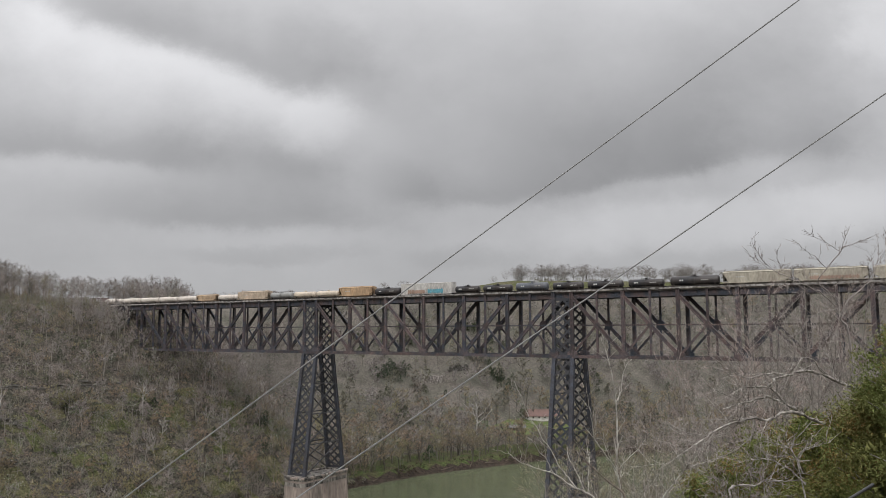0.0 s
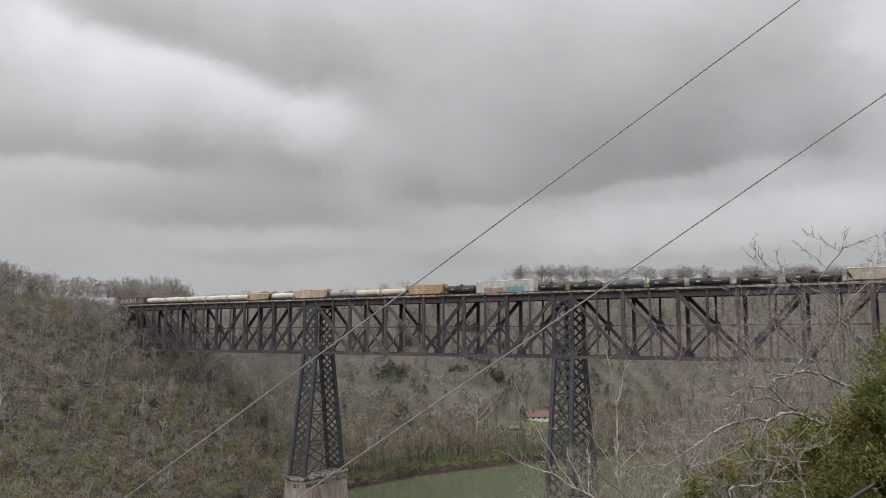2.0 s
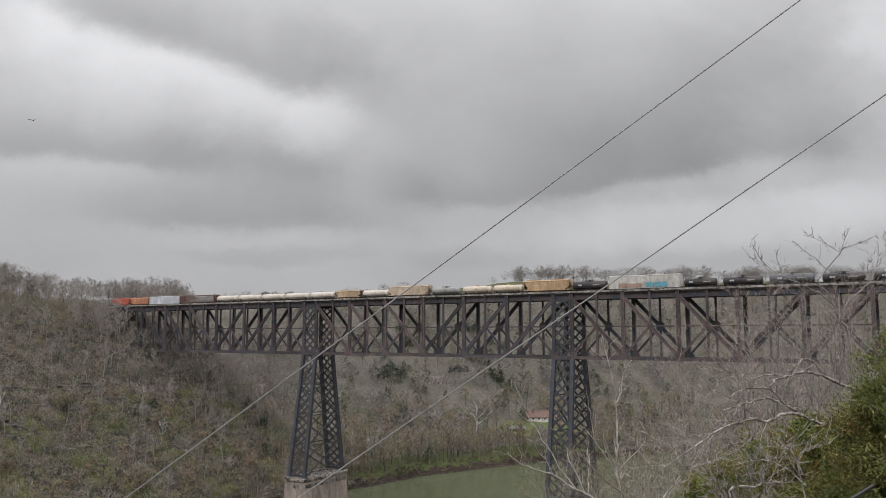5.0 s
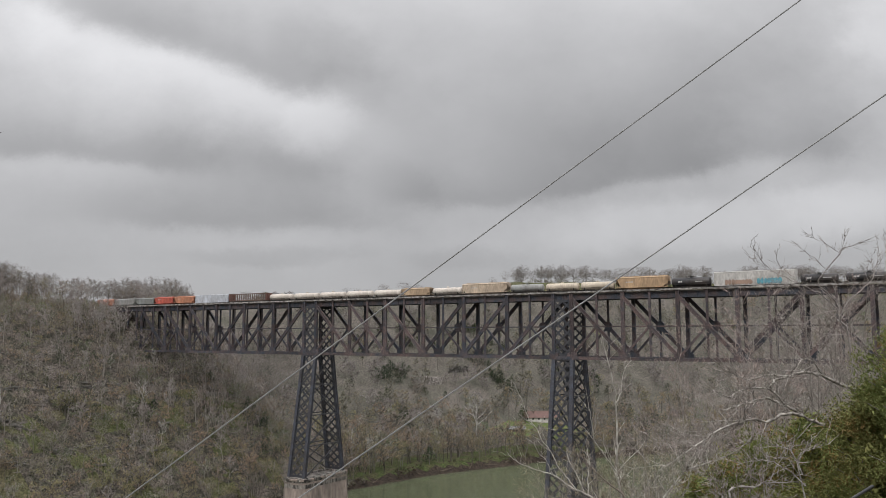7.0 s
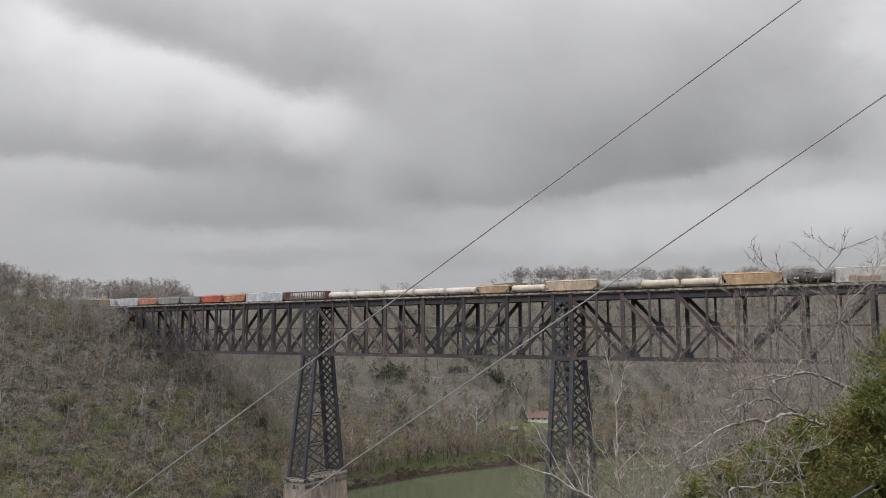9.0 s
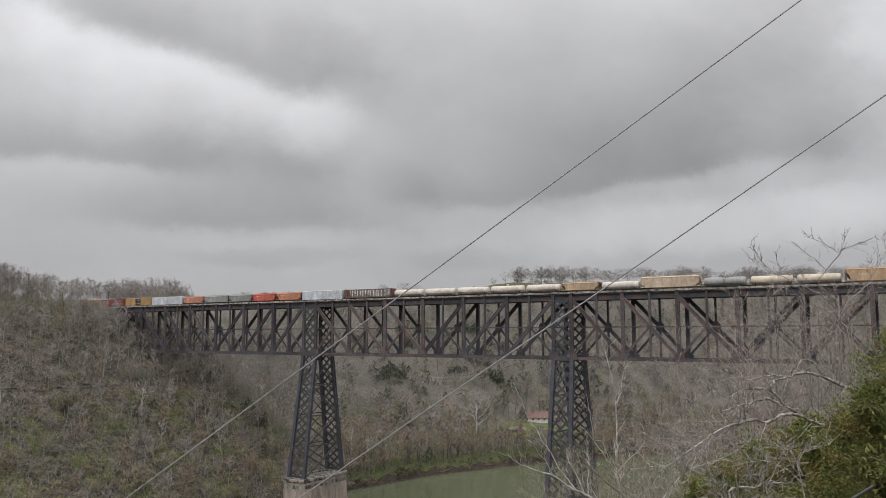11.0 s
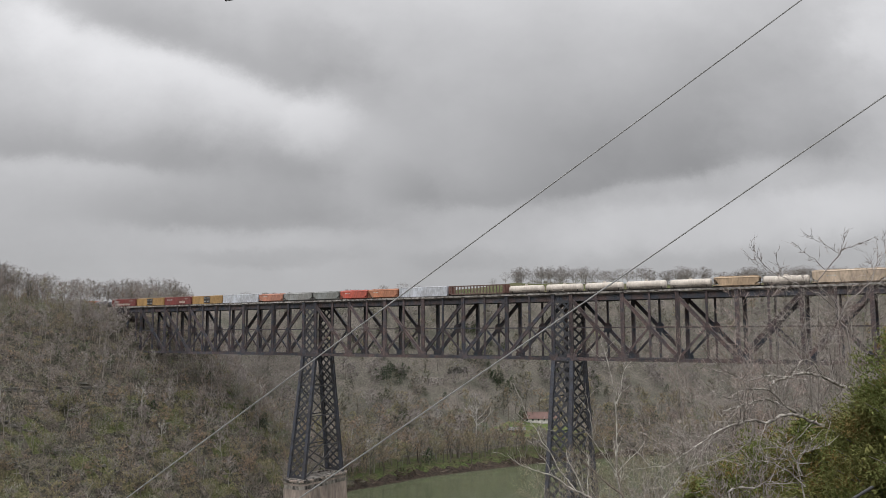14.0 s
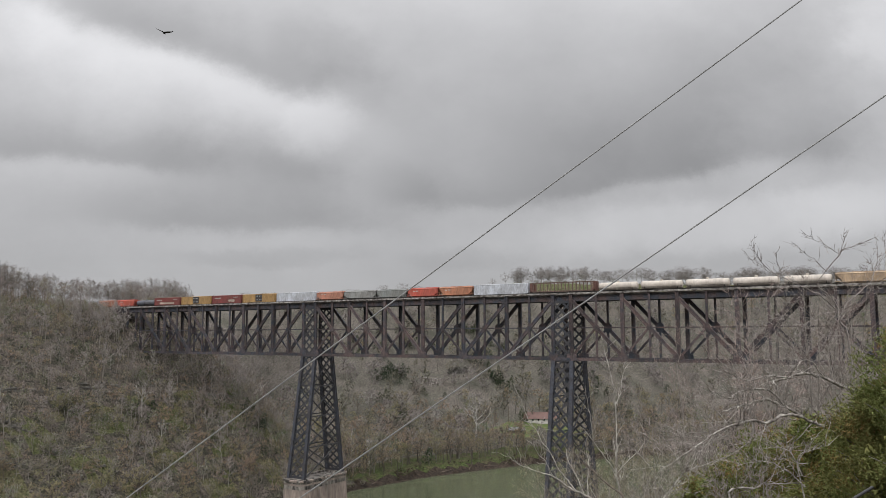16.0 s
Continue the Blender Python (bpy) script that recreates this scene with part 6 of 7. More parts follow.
def grow(p, rng, o, d, ln, r, level, top, up, wild, mats, fine=1.0, bough=False):
    """A crooked limb with its side shoots, down to twigs."""
    n = 14 if bough else 7 if level == 0 else (7 if level == 1 or fine < 0.5 else 4)
    pts, rad = [np.array(o, float)], [r]
    d = unit(np.array(d, float))
    dirs = [d]
    for i in range(n):
        d = unit(d + rng.normal(0, wild, 3) + np.array((0, 0, up)))
        pts.append(pts[-1] + d * ln / n)
        rad.append(r * (1 - 0.86 * (i + 1) / n))
        dirs.append(d)
    p.limb(pts, rad, 7 if level == 0 else (5 if level == 1 else 3), mats[min(level, len(mats) - 1)])
    spine = np.array(pts)
    if level >= top:
        m = max(3, int(ln / (0.105 + 0.05 * (1 - fine))))
        k = rng.uniform(0.1, 1.0, m)
        idx = np.minimum((k * n).astype(int), n - 1)
        P0 = np.array(pts)
        b = P0[idx] + (P0[idx + 1] - P0[idx]) * (k * n - idx)[:, None]
        w = unit(np.array(dirs)[idx] + rng.normal(0, 0.42, (m, 3)) + np.array((0, 0, 0.15))) * rng.uniform(0.15, 0.55, (m, 1)) * (0.6 + 0.4 * ln) * (0.3 + 0.7 * fine)
        p.slivers(b, w, rng.uniform(0.013, 0.025, m) * max(fine, 0.62), rng, mats[-1])
        return spine
    kids = 13 if bough else (12, 7, 5)[min(level, 2)] if fine > 0.7 else (8, 7, 5)[min(level, 2)]
    first = 0.5 if level == 0 else 0.2
    for j in range(kids):
        k = first + (1 - first) * (j + rng.uniform(0, 1)) / kids
        i = min(int(k * n), n - 1)
        b = pts[i] + (pts[i + 1] - pts[i]) * (k * n - i)
        side = unit(np.cross(dirs[i], rng.normal(size=3)))
        dd = unit(dirs[i] * rng.uniform(0.7, 1.2) + side * rng.uniform(0.45, 0.85))
        grow(p, rng, b, dd, ln * rng.uniform(*((0.14, 0.25) if level == 0 else (0.14, 0.34) if bough else (0.34, 0.6))) * (1.15 - 0.5 * k), rad[i] * rng.uniform(0.45, 0.62), level + 1, top, up * 0.8, wild * (1.1 if fine > 0.5 else 1.3), mats, fine)
    return spine


def near_tree(label, seed, foot, top, k, r, levels=3, up=0.08, wild=0.12, palette=None, boughs=()):
    """A bare tree k metres from the eye, from its root below foot to its top, both as places in the lens's field.
    boughs: stout side limbs, each from a place on the trunk in a direction, with length, radius and rise."""
    rng = np.random.default_rng(seed)
    a, b = ray_point(*foot, k), ray_point(*top, k)
    g = Vector((a.x, a.y, float(land(a.x, a.y))))
    d = b - g
    c = tagged(empty("bare_tree", *g), label, "tree", "bare trees below the overlook")
    p = Plant()
    lift = d.normalized() * -0.6
    spine = grow(p, rng, lift, d, d.length * 1.02, r, 0, levels, 0.02, wild * 0.3, (0, 0, 0, 1), min(1.0, k / 30))
    for x, y, dx, dy, ln, rr, rise in boughs:
        hz = (ray_point(x, y, k) - g).z
        q = [np.interp(hz, spine[:, 2], spine[:, c2]) for c2 in range(3)]
        w = cam_pose(0, 0).to_3x3() @ Vector((dx, dy, rng.uniform(-0.1, 0.3)))
        grow(p, rng, q, w, ln, rr, 1, levels, rise, wild * 1.5, (0, 0, 0, 1), min(1.0, k / 30), rr > 0.022 and k < 20)
    v, t, m = p.arrays()
    for name, pick, mat in (("trunk", 0, (palette or [M_NEARBARK, M_NEARTWIG])[0]), ("crown", 1, (palette or [M_NEARBARK, M_NEARTWIG])[1])):
        tt = t[m == pick]
        used, back = np.unique(tt, return_inverse=True)
        o = new(name, mesh_from(name, v[used], back.reshape(-1, 3), [mat]))
        o.parent = c
    return c


HAZE = "bare grey tree with a fine haze of twigs on the slope"
for seed, fx, tx, ty, k, r in ((2, 1240, 1235, 630, 52, 0.15), (3, 1290, 1310, 590, 47, 0.15), (4, 1390, 1375, 565, 43, 0.15),
                               (6, 1230, 1205, 710, 38, 0.11), (7, 1450, 1445, 545, 39, 0.14), (8, 1370, 1345, 640, 34, 0.10),
                               (10, 1300, 1275, 700, 31, 0.09), (11, 1500, 1490, 570, 46, 0.14), (12, 1330, 1400, 600, 60, 0.17), (14, 1540, 1530, 520, 52, 0.16),
                               (15, 1110, 1090, 820, 40, 0.07), (16, 1330, 1320, 720, 26, 0.08), (17, 1420, 1410, 660, 28, 0.09),
                               (18, 1480, 1470, 560, 30, 0.08), (22, 1180, 1170, 740, 30, 0.07),
                               (23, 1335, 1340, 555, 36, 0.07), (24, 1425, 1428, 515, 34, 0.07), (25, 1525, 1515, 478, 36, 0.07)):
    near_tree(HAZE, seed, on_lens(fx, 882), on_lens(tx, ty), k, r, palette=[M_NEARBARK, M_PINKTWIG] if seed % 3 == 2 else None)
M_FORKBARK = material("grey_brown_bark", (0.38, 0.345, 0.325), 0.9, 0.0, (0.27, 0.24, 0.225), 0.8, 10.0)
M_SYC = material("pale_sycamore_bark", (0.44, 0.41, 0.375), 0.85, 0.0, (0.15, 0.13, 0.115), 7.0, 18.0, 0.5, 25.0, speckle=0.4)
M_HUSK = material("budding_twigs", (0.27, 0.24, 0.17), 0.9, 0.0, (0.21, 0.18, 0.14), 0.8, 10.0)
for seed, fx, tx, ty, k in ((63, 930, 925, 845, 50), (64, 985, 980, 852, 44), (65, 1085, 1080, 825, 45), (66, 1120, 1118, 790, 50), (67, 1165, 1160, 755, 46), (68, 1200, 1205, 735, 48), (69, 1035, 1030, 852, 42), (70, 1100, 1096, 838, 33), (71, 1145, 1142, 815, 35), (72, 1185, 1180, 800, 32), (73, 1065, 1060, 858, 34)):
    near_tree("budding tree with a haze of straw-coloured shoots", seed, on_lens(fx, 882), on_lens(tx, ty), k, 0.10, palette=[M_NEARTWIG, M_HUSK])
for seed, fx, tx, ty, k in ((41, 1370, 1350, 770, 12.5), (43, 1300, 1285, 810, 13.0), (45, 1330, 1345, 785, 11.5), (47, 1420, 1405, 800, 11.0), (49, 1260, 1245, 825, 11.5)):
    near_tree("thin bare grey shrub in front of the cedars", seed, on_lens(fx, 882), on_lens(tx, ty), k, 0.03, wild=0.14)
M_BIRCH = material("white_bark", (0.56, 0.53, 0.48), 0.85, 0.0, (0.26, 0.24, 0.215), 3.0, 10.0, 0.3, 15.0)


def drawn_tree(label, x, y):
    """Begins a bare tree whose boughs are given one by one, in metres east and north of its foot and in height."""
    c = tagged(empty("bare_tree", x, y, float(land(x, y))), label, "tree", "bare trees below the overlook")
    return c, Plant(), np.random.default_rng(int(abs(x) * 10)), float(land(x, y))


def bough(tree, r0, r1, shoots, *course):
    """A crooked limb along its course, smoothed and knotted, with side shoots and twigs."""
    c, p, rng, z0 = tree
    q = np.array(course, float) - np.array((0, 0, z0))
    ext = np.concatenate([[2 * q[0] - q[1]], q, [2 * q[-1] - q[-2]]])
    pts = []
    for i in range(1, len(ext) - 2):
        a, b, d, e = ext[i - 1:i + 3]
        for f in np.linspace(0, 1, 5)[:-1]:
            pts.append(0.5 * (2 * b + (d - a) * f + (2 * a - 5 * b + 4 * d - e) * f * f + (3 * b - a - 3 * d + e) * f ** 3))
    pts = np.array(pts + [q[-1]])
    n = len(pts)
    step = np.linalg.norm(np.diff(pts, axis=0), axis=1).mean()
    pts[1:-1] += rng.normal(0, 0.085, (n - 2, 3)) * step
    rad = (r0 + (r1 - r0) * np.linspace(0, 1, n)) * rng.uniform(0.82, 1.2, n)
    p.limb(pts, rad, 7, 0)
    way = unit(np.gradient(pts, axis=0))
    reach = step * n
    for k in range(shoots):
        i = int(rng.uniform(0.12, 1.0) * (n - 1))
        side = unit(np.cross(way[i], rng.normal(size=3)))
        d = unit(way[i] * rng.uniform(0.4, 1.0) + side * 0.8 + np.array((0, 0, 0.25)))
        ln = rng.uniform(0.08, 0.3) * min(reach, 2.6)
        q = [pts[i]]
        for f in range(5):
            d = unit(d + rng.normal(0, 0.22, 3) + np.array((0, 0, 0.07)))
            q.append(q[-1] + d * ln / 5)
        q = np.array(q)
        p.limb(q, np.linspace(max(0.004, rad[i] * 0.42), 0.0022, 6), 4, 0)
        j = rng.integers(1, 6, 4)
        p.slivers(q[j], unit(unit(q[j] - q[j - 1]) + rng.normal(0, 0.6, (4, 3))) * (ln * rng.uniform(0.2, 0.55, (4, 1))), 0.008, rng, 1)
    m = max(2, shoots)
    i = rng.integers(n // 3, n, m)
    p.slivers(pts[i], unit(way[i] + rng.normal(0, 0.6, (m, 3))) * rng.uniform(0.12, 0.4, (m, 1)), 0.009, rng, 1)


def finish_tree(tree, bark, twigs):
    c, p, rng, z0 = tree
    v, t, m = p.arrays()
    for name, pick, mat in (("trunk", 0, bark), ("crown", 1, twigs)):
        used, back = np.unique(t[m == pick], return_inverse=True)
        o = new(name, mesh_from(name, v[used], back.reshape(-1, 3), [mat]))
        o.parent = c


syc = drawn_tree("pale crooked sycamore with long boughs reaching over the gorge", 172.32, -239.71)
bough(syc, 0.0496, 0.0186, 0, (-0.07, 0.10, 74.78), (-0.05, -0.03, 75.88), (-0.07, -0.24, 77.42), (-0.09, -0.39, 78.52))
bough(syc, 0.0335, 0.0273, 8, (-0.05, -0.03, 75.88), (-0.06, -1.00, 76.86), (-0.34, -2.09, 77.41), (-0.75, -3.25, 77.81))
bough(syc, 0.0260, 0.0124, 28, (-0.75, -3.25, 77.81), (-0.99, -3.79, 77.95), (-1.20, -4.33, 78.11), (-1.36, -4.82, 78.22), (-1.50, -5.29, 78.26), (-1.62, -5.74, 78.22), (-1.72, -6.18, 78.19), (-1.76, -6.57, 78.09))
bough(syc, 0.0112, 0.0037, 18, (-1.56, -6.10, 78.24), (-1.75, -6.50, 78.27), (-1.96, -6.89, 78.22), (-2.05, -7.24, 78.31), (-2.13, -7.56, 78.40))
bough(syc, 0.0112, 0.0062, 8, (-1.15, -5.72, 78.27), (-1.25, -5.96, 78.46), (-1.36, -6.20, 78.49), (-1.42, -6.37, 78.31))
bough(syc, 0.0347, 0.0285, 8, (-0.09, -0.07, 75.99), (-0.41, -1.59, 76.54), (-0.89, -3.19, 77.00), (-1.27, -4.73, 77.42))
bough(syc, 0.0279, 0.0074, 36, (-1.27, -4.73, 77.42), (-1.42, -5.08, 77.52), (-1.54, -5.41, 77.65), (-1.64, -5.73, 77.78), (-1.73, -6.04, 77.86), (-1.84, -6.36, 77.93), (-1.94, -6.66, 77.90), (-2.05, -6.97, 77.87), (-2.21, -7.31, 77.82))
bough(syc, 0.0248, 0.0062, 36, (-1.42, -5.93, 77.67), (-1.49, -6.13, 77.71), (-1.62, -6.37, 77.71), (-1.79, -6.61, 77.63), (-1.93, -6.85, 77.67), (-2.11, -7.11, 77.63), (-2.29, -7.36, 77.54), (-2.41, -7.57, 77.44), (-2.60, -7.82, 77.28), (-2.86, -8.11, 77.07))
bough(syc, 0.0124, 0.0037, 16, (-1.93, -6.74, 77.64), (-1.97, -6.80, 77.40), (-2.08, -6.92, 77.29), (-2.28, -7.08, 77.16), (-2.43, -7.23, 77.07))
bough(syc, 0.0149, 0.0050, 20, (-1.60, -6.32, 77.87), (-1.70, -6.49, 78.04), (-1.78, -6.64, 78.09), (-1.98, -6.85, 78.09), (-2.09, -7.00, 78.05), (-2.15, -7.12, 77.99), (-2.23, -7.26, 78.03), (-2.31, -7.41, 78.10))
bough(syc, 0.0087, 0.0031, 12, (-2.39, -7.14, 77.50), (-2.49, -7.42, 77.26), (-2.62, -7.71, 77.02))
finish_tree(syc, M_SYC, M_NEARTWIG)
fork = drawn_tree("bare forked tree with dark twigs against the sky", 171.07, -239.85)
bough(fork, 0.0264, 0.0154, 2, (0.00, 0.00, 75.33), (-0.02, -0.27, 77.38), (-0.07, -0.49, 78.82), (-0.19, -0.60, 79.15), (-0.20, -0.64, 79.37))
bough(fork, 0.0132, 0.0097, 3, (-0.20, -0.64, 79.37), (-0.30, -0.90, 79.62), (-0.48, -1.20, 79.83), (-0.31, -1.28, 80.10))
bough(fork, 0.0097, 0.0022, 9, (-0.31, -1.28, 80.10), (-0.08, -1.29, 80.37), (0.03, -1.35, 80.50), (0.28, -1.32, 80.59), (0.50, -1.30, 80.66))
bough(fork, 0.0053, 0.0018, 7, (-0.08, -1.29, 80.37), (0.03, -1.25, 80.66), (0.07, -1.26, 80.94))
bough(fork, 0.0053, 0.0018, 8, (-0.06, -1.28, 80.43), (-0.31, -1.65, 80.62), (-0.53, -1.99, 80.76))
bough(fork, 0.0062, 0.0018, 9, (-0.31, -1.28, 80.11), (-0.51, -1.81, 80.37), (-0.72, -2.33, 80.59))
bough(fork, 0.0114, 0.0062, 4, (-0.20, -0.64, 79.33), (-0.48, -1.15, 79.64), (-0.71, -1.62, 79.79), (-0.83, -2.01, 79.87), (-1.06, -2.48, 80.02))
bough(fork, 0.0062, 0.0018, 9, (-1.06, -2.48, 80.02), (-1.21, -2.76, 80.21), (-1.29, -3.00, 80.43), (-1.31, -3.19, 80.60))
bough(fork, 0.0053, 0.0018, 6, (-1.06, -2.48, 80.02), (-1.26, -2.86, 80.13), (-1.42, -3.23, 80.35))
bough(fork, 0.0040, 0.0014, 4, (-0.96, -2.16, 79.95), (-1.00, -2.34, 80.20), (-1.02, -2.50, 80.43))
bough(fork, 0.0123, 0.0053, 4, (-0.18, -0.61, 79.20), (0.01, -0.53, 79.55), (0.37, -0.34, 79.88), (0.49, -0.30, 80.23))
bough(fork, 0.0053, 0.0018, 8, (0.49, -0.30, 80.23), (0.55, -0.29, 80.48), (0.51, -0.37, 80.87))
bough(fork, 0.0044, 0.0018, 4, (0.49, -0.30, 80.23), (0.65, -0.23, 80.48), (0.79, -0.15, 80.62))
bough(fork, 0.0070, 0.0022, 7, (-0.20, -0.64, 79.33), (-0.62, -0.97, 79.20), (-0.87, -1.17, 78.86), (-1.21, -1.44, 78.64))
bough(fork, 0.0070, 0.0022, 7, (-0.07, -0.49, 78.82), (-0.55, -0.88, 78.86), (-0.81, -1.16, 79.08), (-1.17, -1.49, 79.20))
finish_tree(fork, M_FORKBARK, M_FORKBARK)
birch = drawn_tree("slender pale sapling with white bark", 165.12, -237.60)
bough(birch, 0.0366, 0.0281, 0, (0.10, 0.05, 64.69), (0.05, 0.03, 69.64), (0.00, 0.00, 74.39))
bough(birch, 0.0281, 0.0090, 14, (0.00, 0.00, 74.39), (-0.05, -0.09, 74.83), (-0.08, -0.15, 75.13), (-0.03, -0.19, 75.73), (0.00, -0.24, 76.33), (0.02, -0.30, 76.92), (0.00, -0.38, 77.37), (-0.05, -0.46, 77.82), (-0.13, -0.58, 78.34), (-0.20, -0.69, 78.83))
bough(birch, 0.0127, 0.0049, 7, (0.02, -0.32, 77.01), (0.11, -0.21, 77.29), (0.14, -0.14, 77.66), (0.22, -0.04, 77.96), (0.33, 0.10, 78.13))
bough(birch, 0.0127, 0.0049, 7, (-0.09, -0.14, 75.06), (-0.14, -0.31, 75.37), (-0.19, -0.47, 75.71), (-0.23, -0.61, 75.96), (-0.19, -0.72, 76.25))
bough(birch, 0.0120, 0.0045, 8, (-0.07, -0.14, 75.18), (0.08, 0.02, 75.39), (0.23, 0.18, 75.59), (0.37, 0.34, 75.74), (0.51, 0.49, 75.99))
bough(birch, 0.0180, 0.0068, 9, (-0.07, -0.14, 75.19), (-0.23, -0.38, 75.55), (-0.35, -0.58, 75.83), (-0.44, -0.75, 76.06), (-0.43, -0.86, 76.29), (-0.42, -0.99, 76.66), (-0.43, -1.13, 77.04), (-0.43, -1.25, 77.32))
bough(birch, 0.0127, 0.0052, 6, (-0.51, -0.53, 76.00), (-0.60, -0.80, 76.26), (-0.65, -1.04, 76.44))
finish_tree(birch, M_BIRCH, M_NEARTWIG)
lean = drawn_tree("leaning pale sapling with long low branches", 165.15, -238.74)
bough(lean, 0.0371, 0.0286, 0, (0.10, 0.05, 64.75), (0.05, 0.03, 69.53), (0.00, 0.00, 74.10))
bough(lean, 0.0286, 0.0179, 4, (0.00, 0.00, 74.10), (-0.27, -0.25, 74.69), (-0.61, -0.50, 74.92), (-0.84, -0.67, 75.09))
bough(lean, 0.0171, 0.0064, 14, (-0.84, -0.67, 75.09), (-1.07, -0.84, 75.29), (-1.36, -1.05, 75.40), (-1.65, -1.25, 75.53), (-1.86, -1.40, 75.67), (-2.02, -1.53, 75.87))
bough(lean, 0.0150, 0.0057, 12, (-0.61, -0.50, 74.92), (-0.79, -0.60, 75.19), (-0.98, -0.70, 75.44), (-1.15, -0.81, 75.86), (-1.34, -0.91, 76.14), (-1.46, -0.97, 76.42), (-1.65, -1.07, 76.71), (-1.77, -1.14, 77.06), (-1.87, -1.19, 77.35), (-1.98, -1.25, 77.61))
bough(lean, 0.0107, 0.0043, 8, (-1.07, -0.84, 75.29), (-1.18, -1.08, 75.69), (-1.28, -1.30, 75.91), (-1.30, -1.47, 76.21))
bough(lean, 0.0143, 0.0054, 10, (-0.44, -0.37, 74.80), (-0.57, -0.41, 75.16), (-0.70, -0.44, 75.43), (-0.84, -0.47, 75.70), (-0.88, -0.44, 75.94))
bough(lean, 0.0143, 0.0054, 10, (-0.36, -0.31, 74.74), (-0.41, -0.25, 75.15), (-0.41, -0.14, 75.48), (-0.47, -0.07, 75.82), (-0.57, -0.03, 76.13))
bough(lean, 0.0121, 0.0046, 8, (-0.48, -0.44, 75.09), (-0.43, -0.53, 75.44), (-0.44, -0.64, 75.69), (-0.49, -0.79, 75.97))
finish_tree(lean, M_BIRCH, M_NEARTWIG)
dark = drawn_tree("thin dark sapling leaning over the river", 166.10, -239.35)
bough(dark, 0.0353, 0.0271, 0, (0.10, 0.05, 65.83), (0.05, 0.03, 70.19), (0.00, 0.00, 74.34))
bough(dark, 0.0271, 0.0187, 2, (0.00, 0.00, 74.34), (-0.22, -0.23, 75.00), (-0.41, -0.37, 75.19))
bough(dark, 0.0170, 0.0068, 12, (-0.41, -0.37, 75.19), (-0.57, -0.56, 75.39), (-0.74, -0.76, 75.62), (-0.93, -0.97, 75.85), (-1.09, -1.16, 76.07))
bough(dark, 0.0122, 0.0054, 6, (-0.41, -0.37, 75.19), (-0.57, -0.41, 75.29), (-0.76, -0.45, 75.32), (-0.99, -0.52, 75.28))
bough(dark, 0.0109, 0.0047, 7, (-0.23, -0.24, 75.03), (-0.27, -0.22, 75.34), (-0.34, -0.22, 75.63), (-0.43, -0.23, 75.84))
finish_tree(dark, M_REDTWIG, M_REDTWIG)
pale = drawn_tree("low pale sapling with a forked stem", 167.17, -241.11)
bough(pale, 0.0276, 0.0213, 0, (0.10, 0.05, 67.02), (0.05, 0.03, 71.02), (0.00, 0.00, 74.82))
bough(pale, 0.0213, 0.0134, 3, (0.00, 0.00, 74.82), (0.23, 0.09, 75.31), (0.40, 0.16, 75.58), (0.59, 0.26, 75.81))
bough(pale, 0.0128, 0.0049, 8, (0.59, 0.26, 75.81), (0.68, 0.38, 75.94), (0.81, 0.53, 76.04), (0.96, 0.70, 76.10))
bough(pale, 0.0109, 0.0042, 9, (0.59, 0.26, 75.81), (0.61, 0.16, 76.07), (0.59, 0.03, 76.31), (0.60, -0.07, 76.50))
bough(pale, 0.0109, 0.0039, 9, (0.27, 0.10, 75.39), (0.09, 0.00, 75.71), (-0.06, -0.07, 76.02), (-0.17, -0.10, 76.16), (-0.29, -0.13, 76.31), (-0.42, -0.17, 76.40), (-0.54, -0.21, 76.57))
finish_tree(pale, M_SYC, M_NEARTWIG)
low = drawn_tree("low pale sapling bending before the cedars", 169.28, -247.72)
bough(low, 0.0144, 0.0042, 9, (0.00, 0.00, 76.33), (0.19, 0.07, 76.71), (0.44, 0.20, 77.04), (0.70, 0.35, 77.15), (0.89, 0.46, 77.24))
bough(low, 0.0072, 0.0024, 6, (0.42, 0.19, 77.00), (0.37, 0.13, 77.19), (0.31, 0.07, 77.38))
bough(low, 0.0072, 0.0024, 6, (0.44, 0.20, 77.04), (0.52, 0.22, 77.21), (0.63, 0.28, 77.34))
finish_tree(low, M_SYC, M_NEARTWIG)
front = drawn_tree("tangled bare shrub in front of the cedars", 170.84, -247.05)
bough(front, 0.0165, 0.0033, 10, (-0.32, -0.45, 76.24), (-0.52, -0.66, 76.87), (-0.24, -0.49, 76.93), (-0.14, -0.43, 76.99), (0.09, -0.28, 76.98), (0.27, -0.17, 77.03))
bough(front, 0.0110, 0.0028, 9, (0.27, 0.42, 76.13), (0.17, 0.23, 77.14), (0.23, 0.25, 77.29), (0.33, 0.30, 77.37), (0.51, 0.42, 77.41))
bough(front, 0.0088, 0.0022, 8, (0.26, 0.07, 76.91), (0.06, -0.08, 77.13), (-0.18, -0.25, 77.24), (-0.43, -0.40, 77.19))
bough(front, 0.0088, 0.0022, 8, (0.24, 0.04, 77.05), (0.13, -0.06, 77.35), (-0.11, -0.23, 77.45), (-0.26, -0.33, 77.42))
finish_tree(front, M_SYC, M_NEARTWIG)


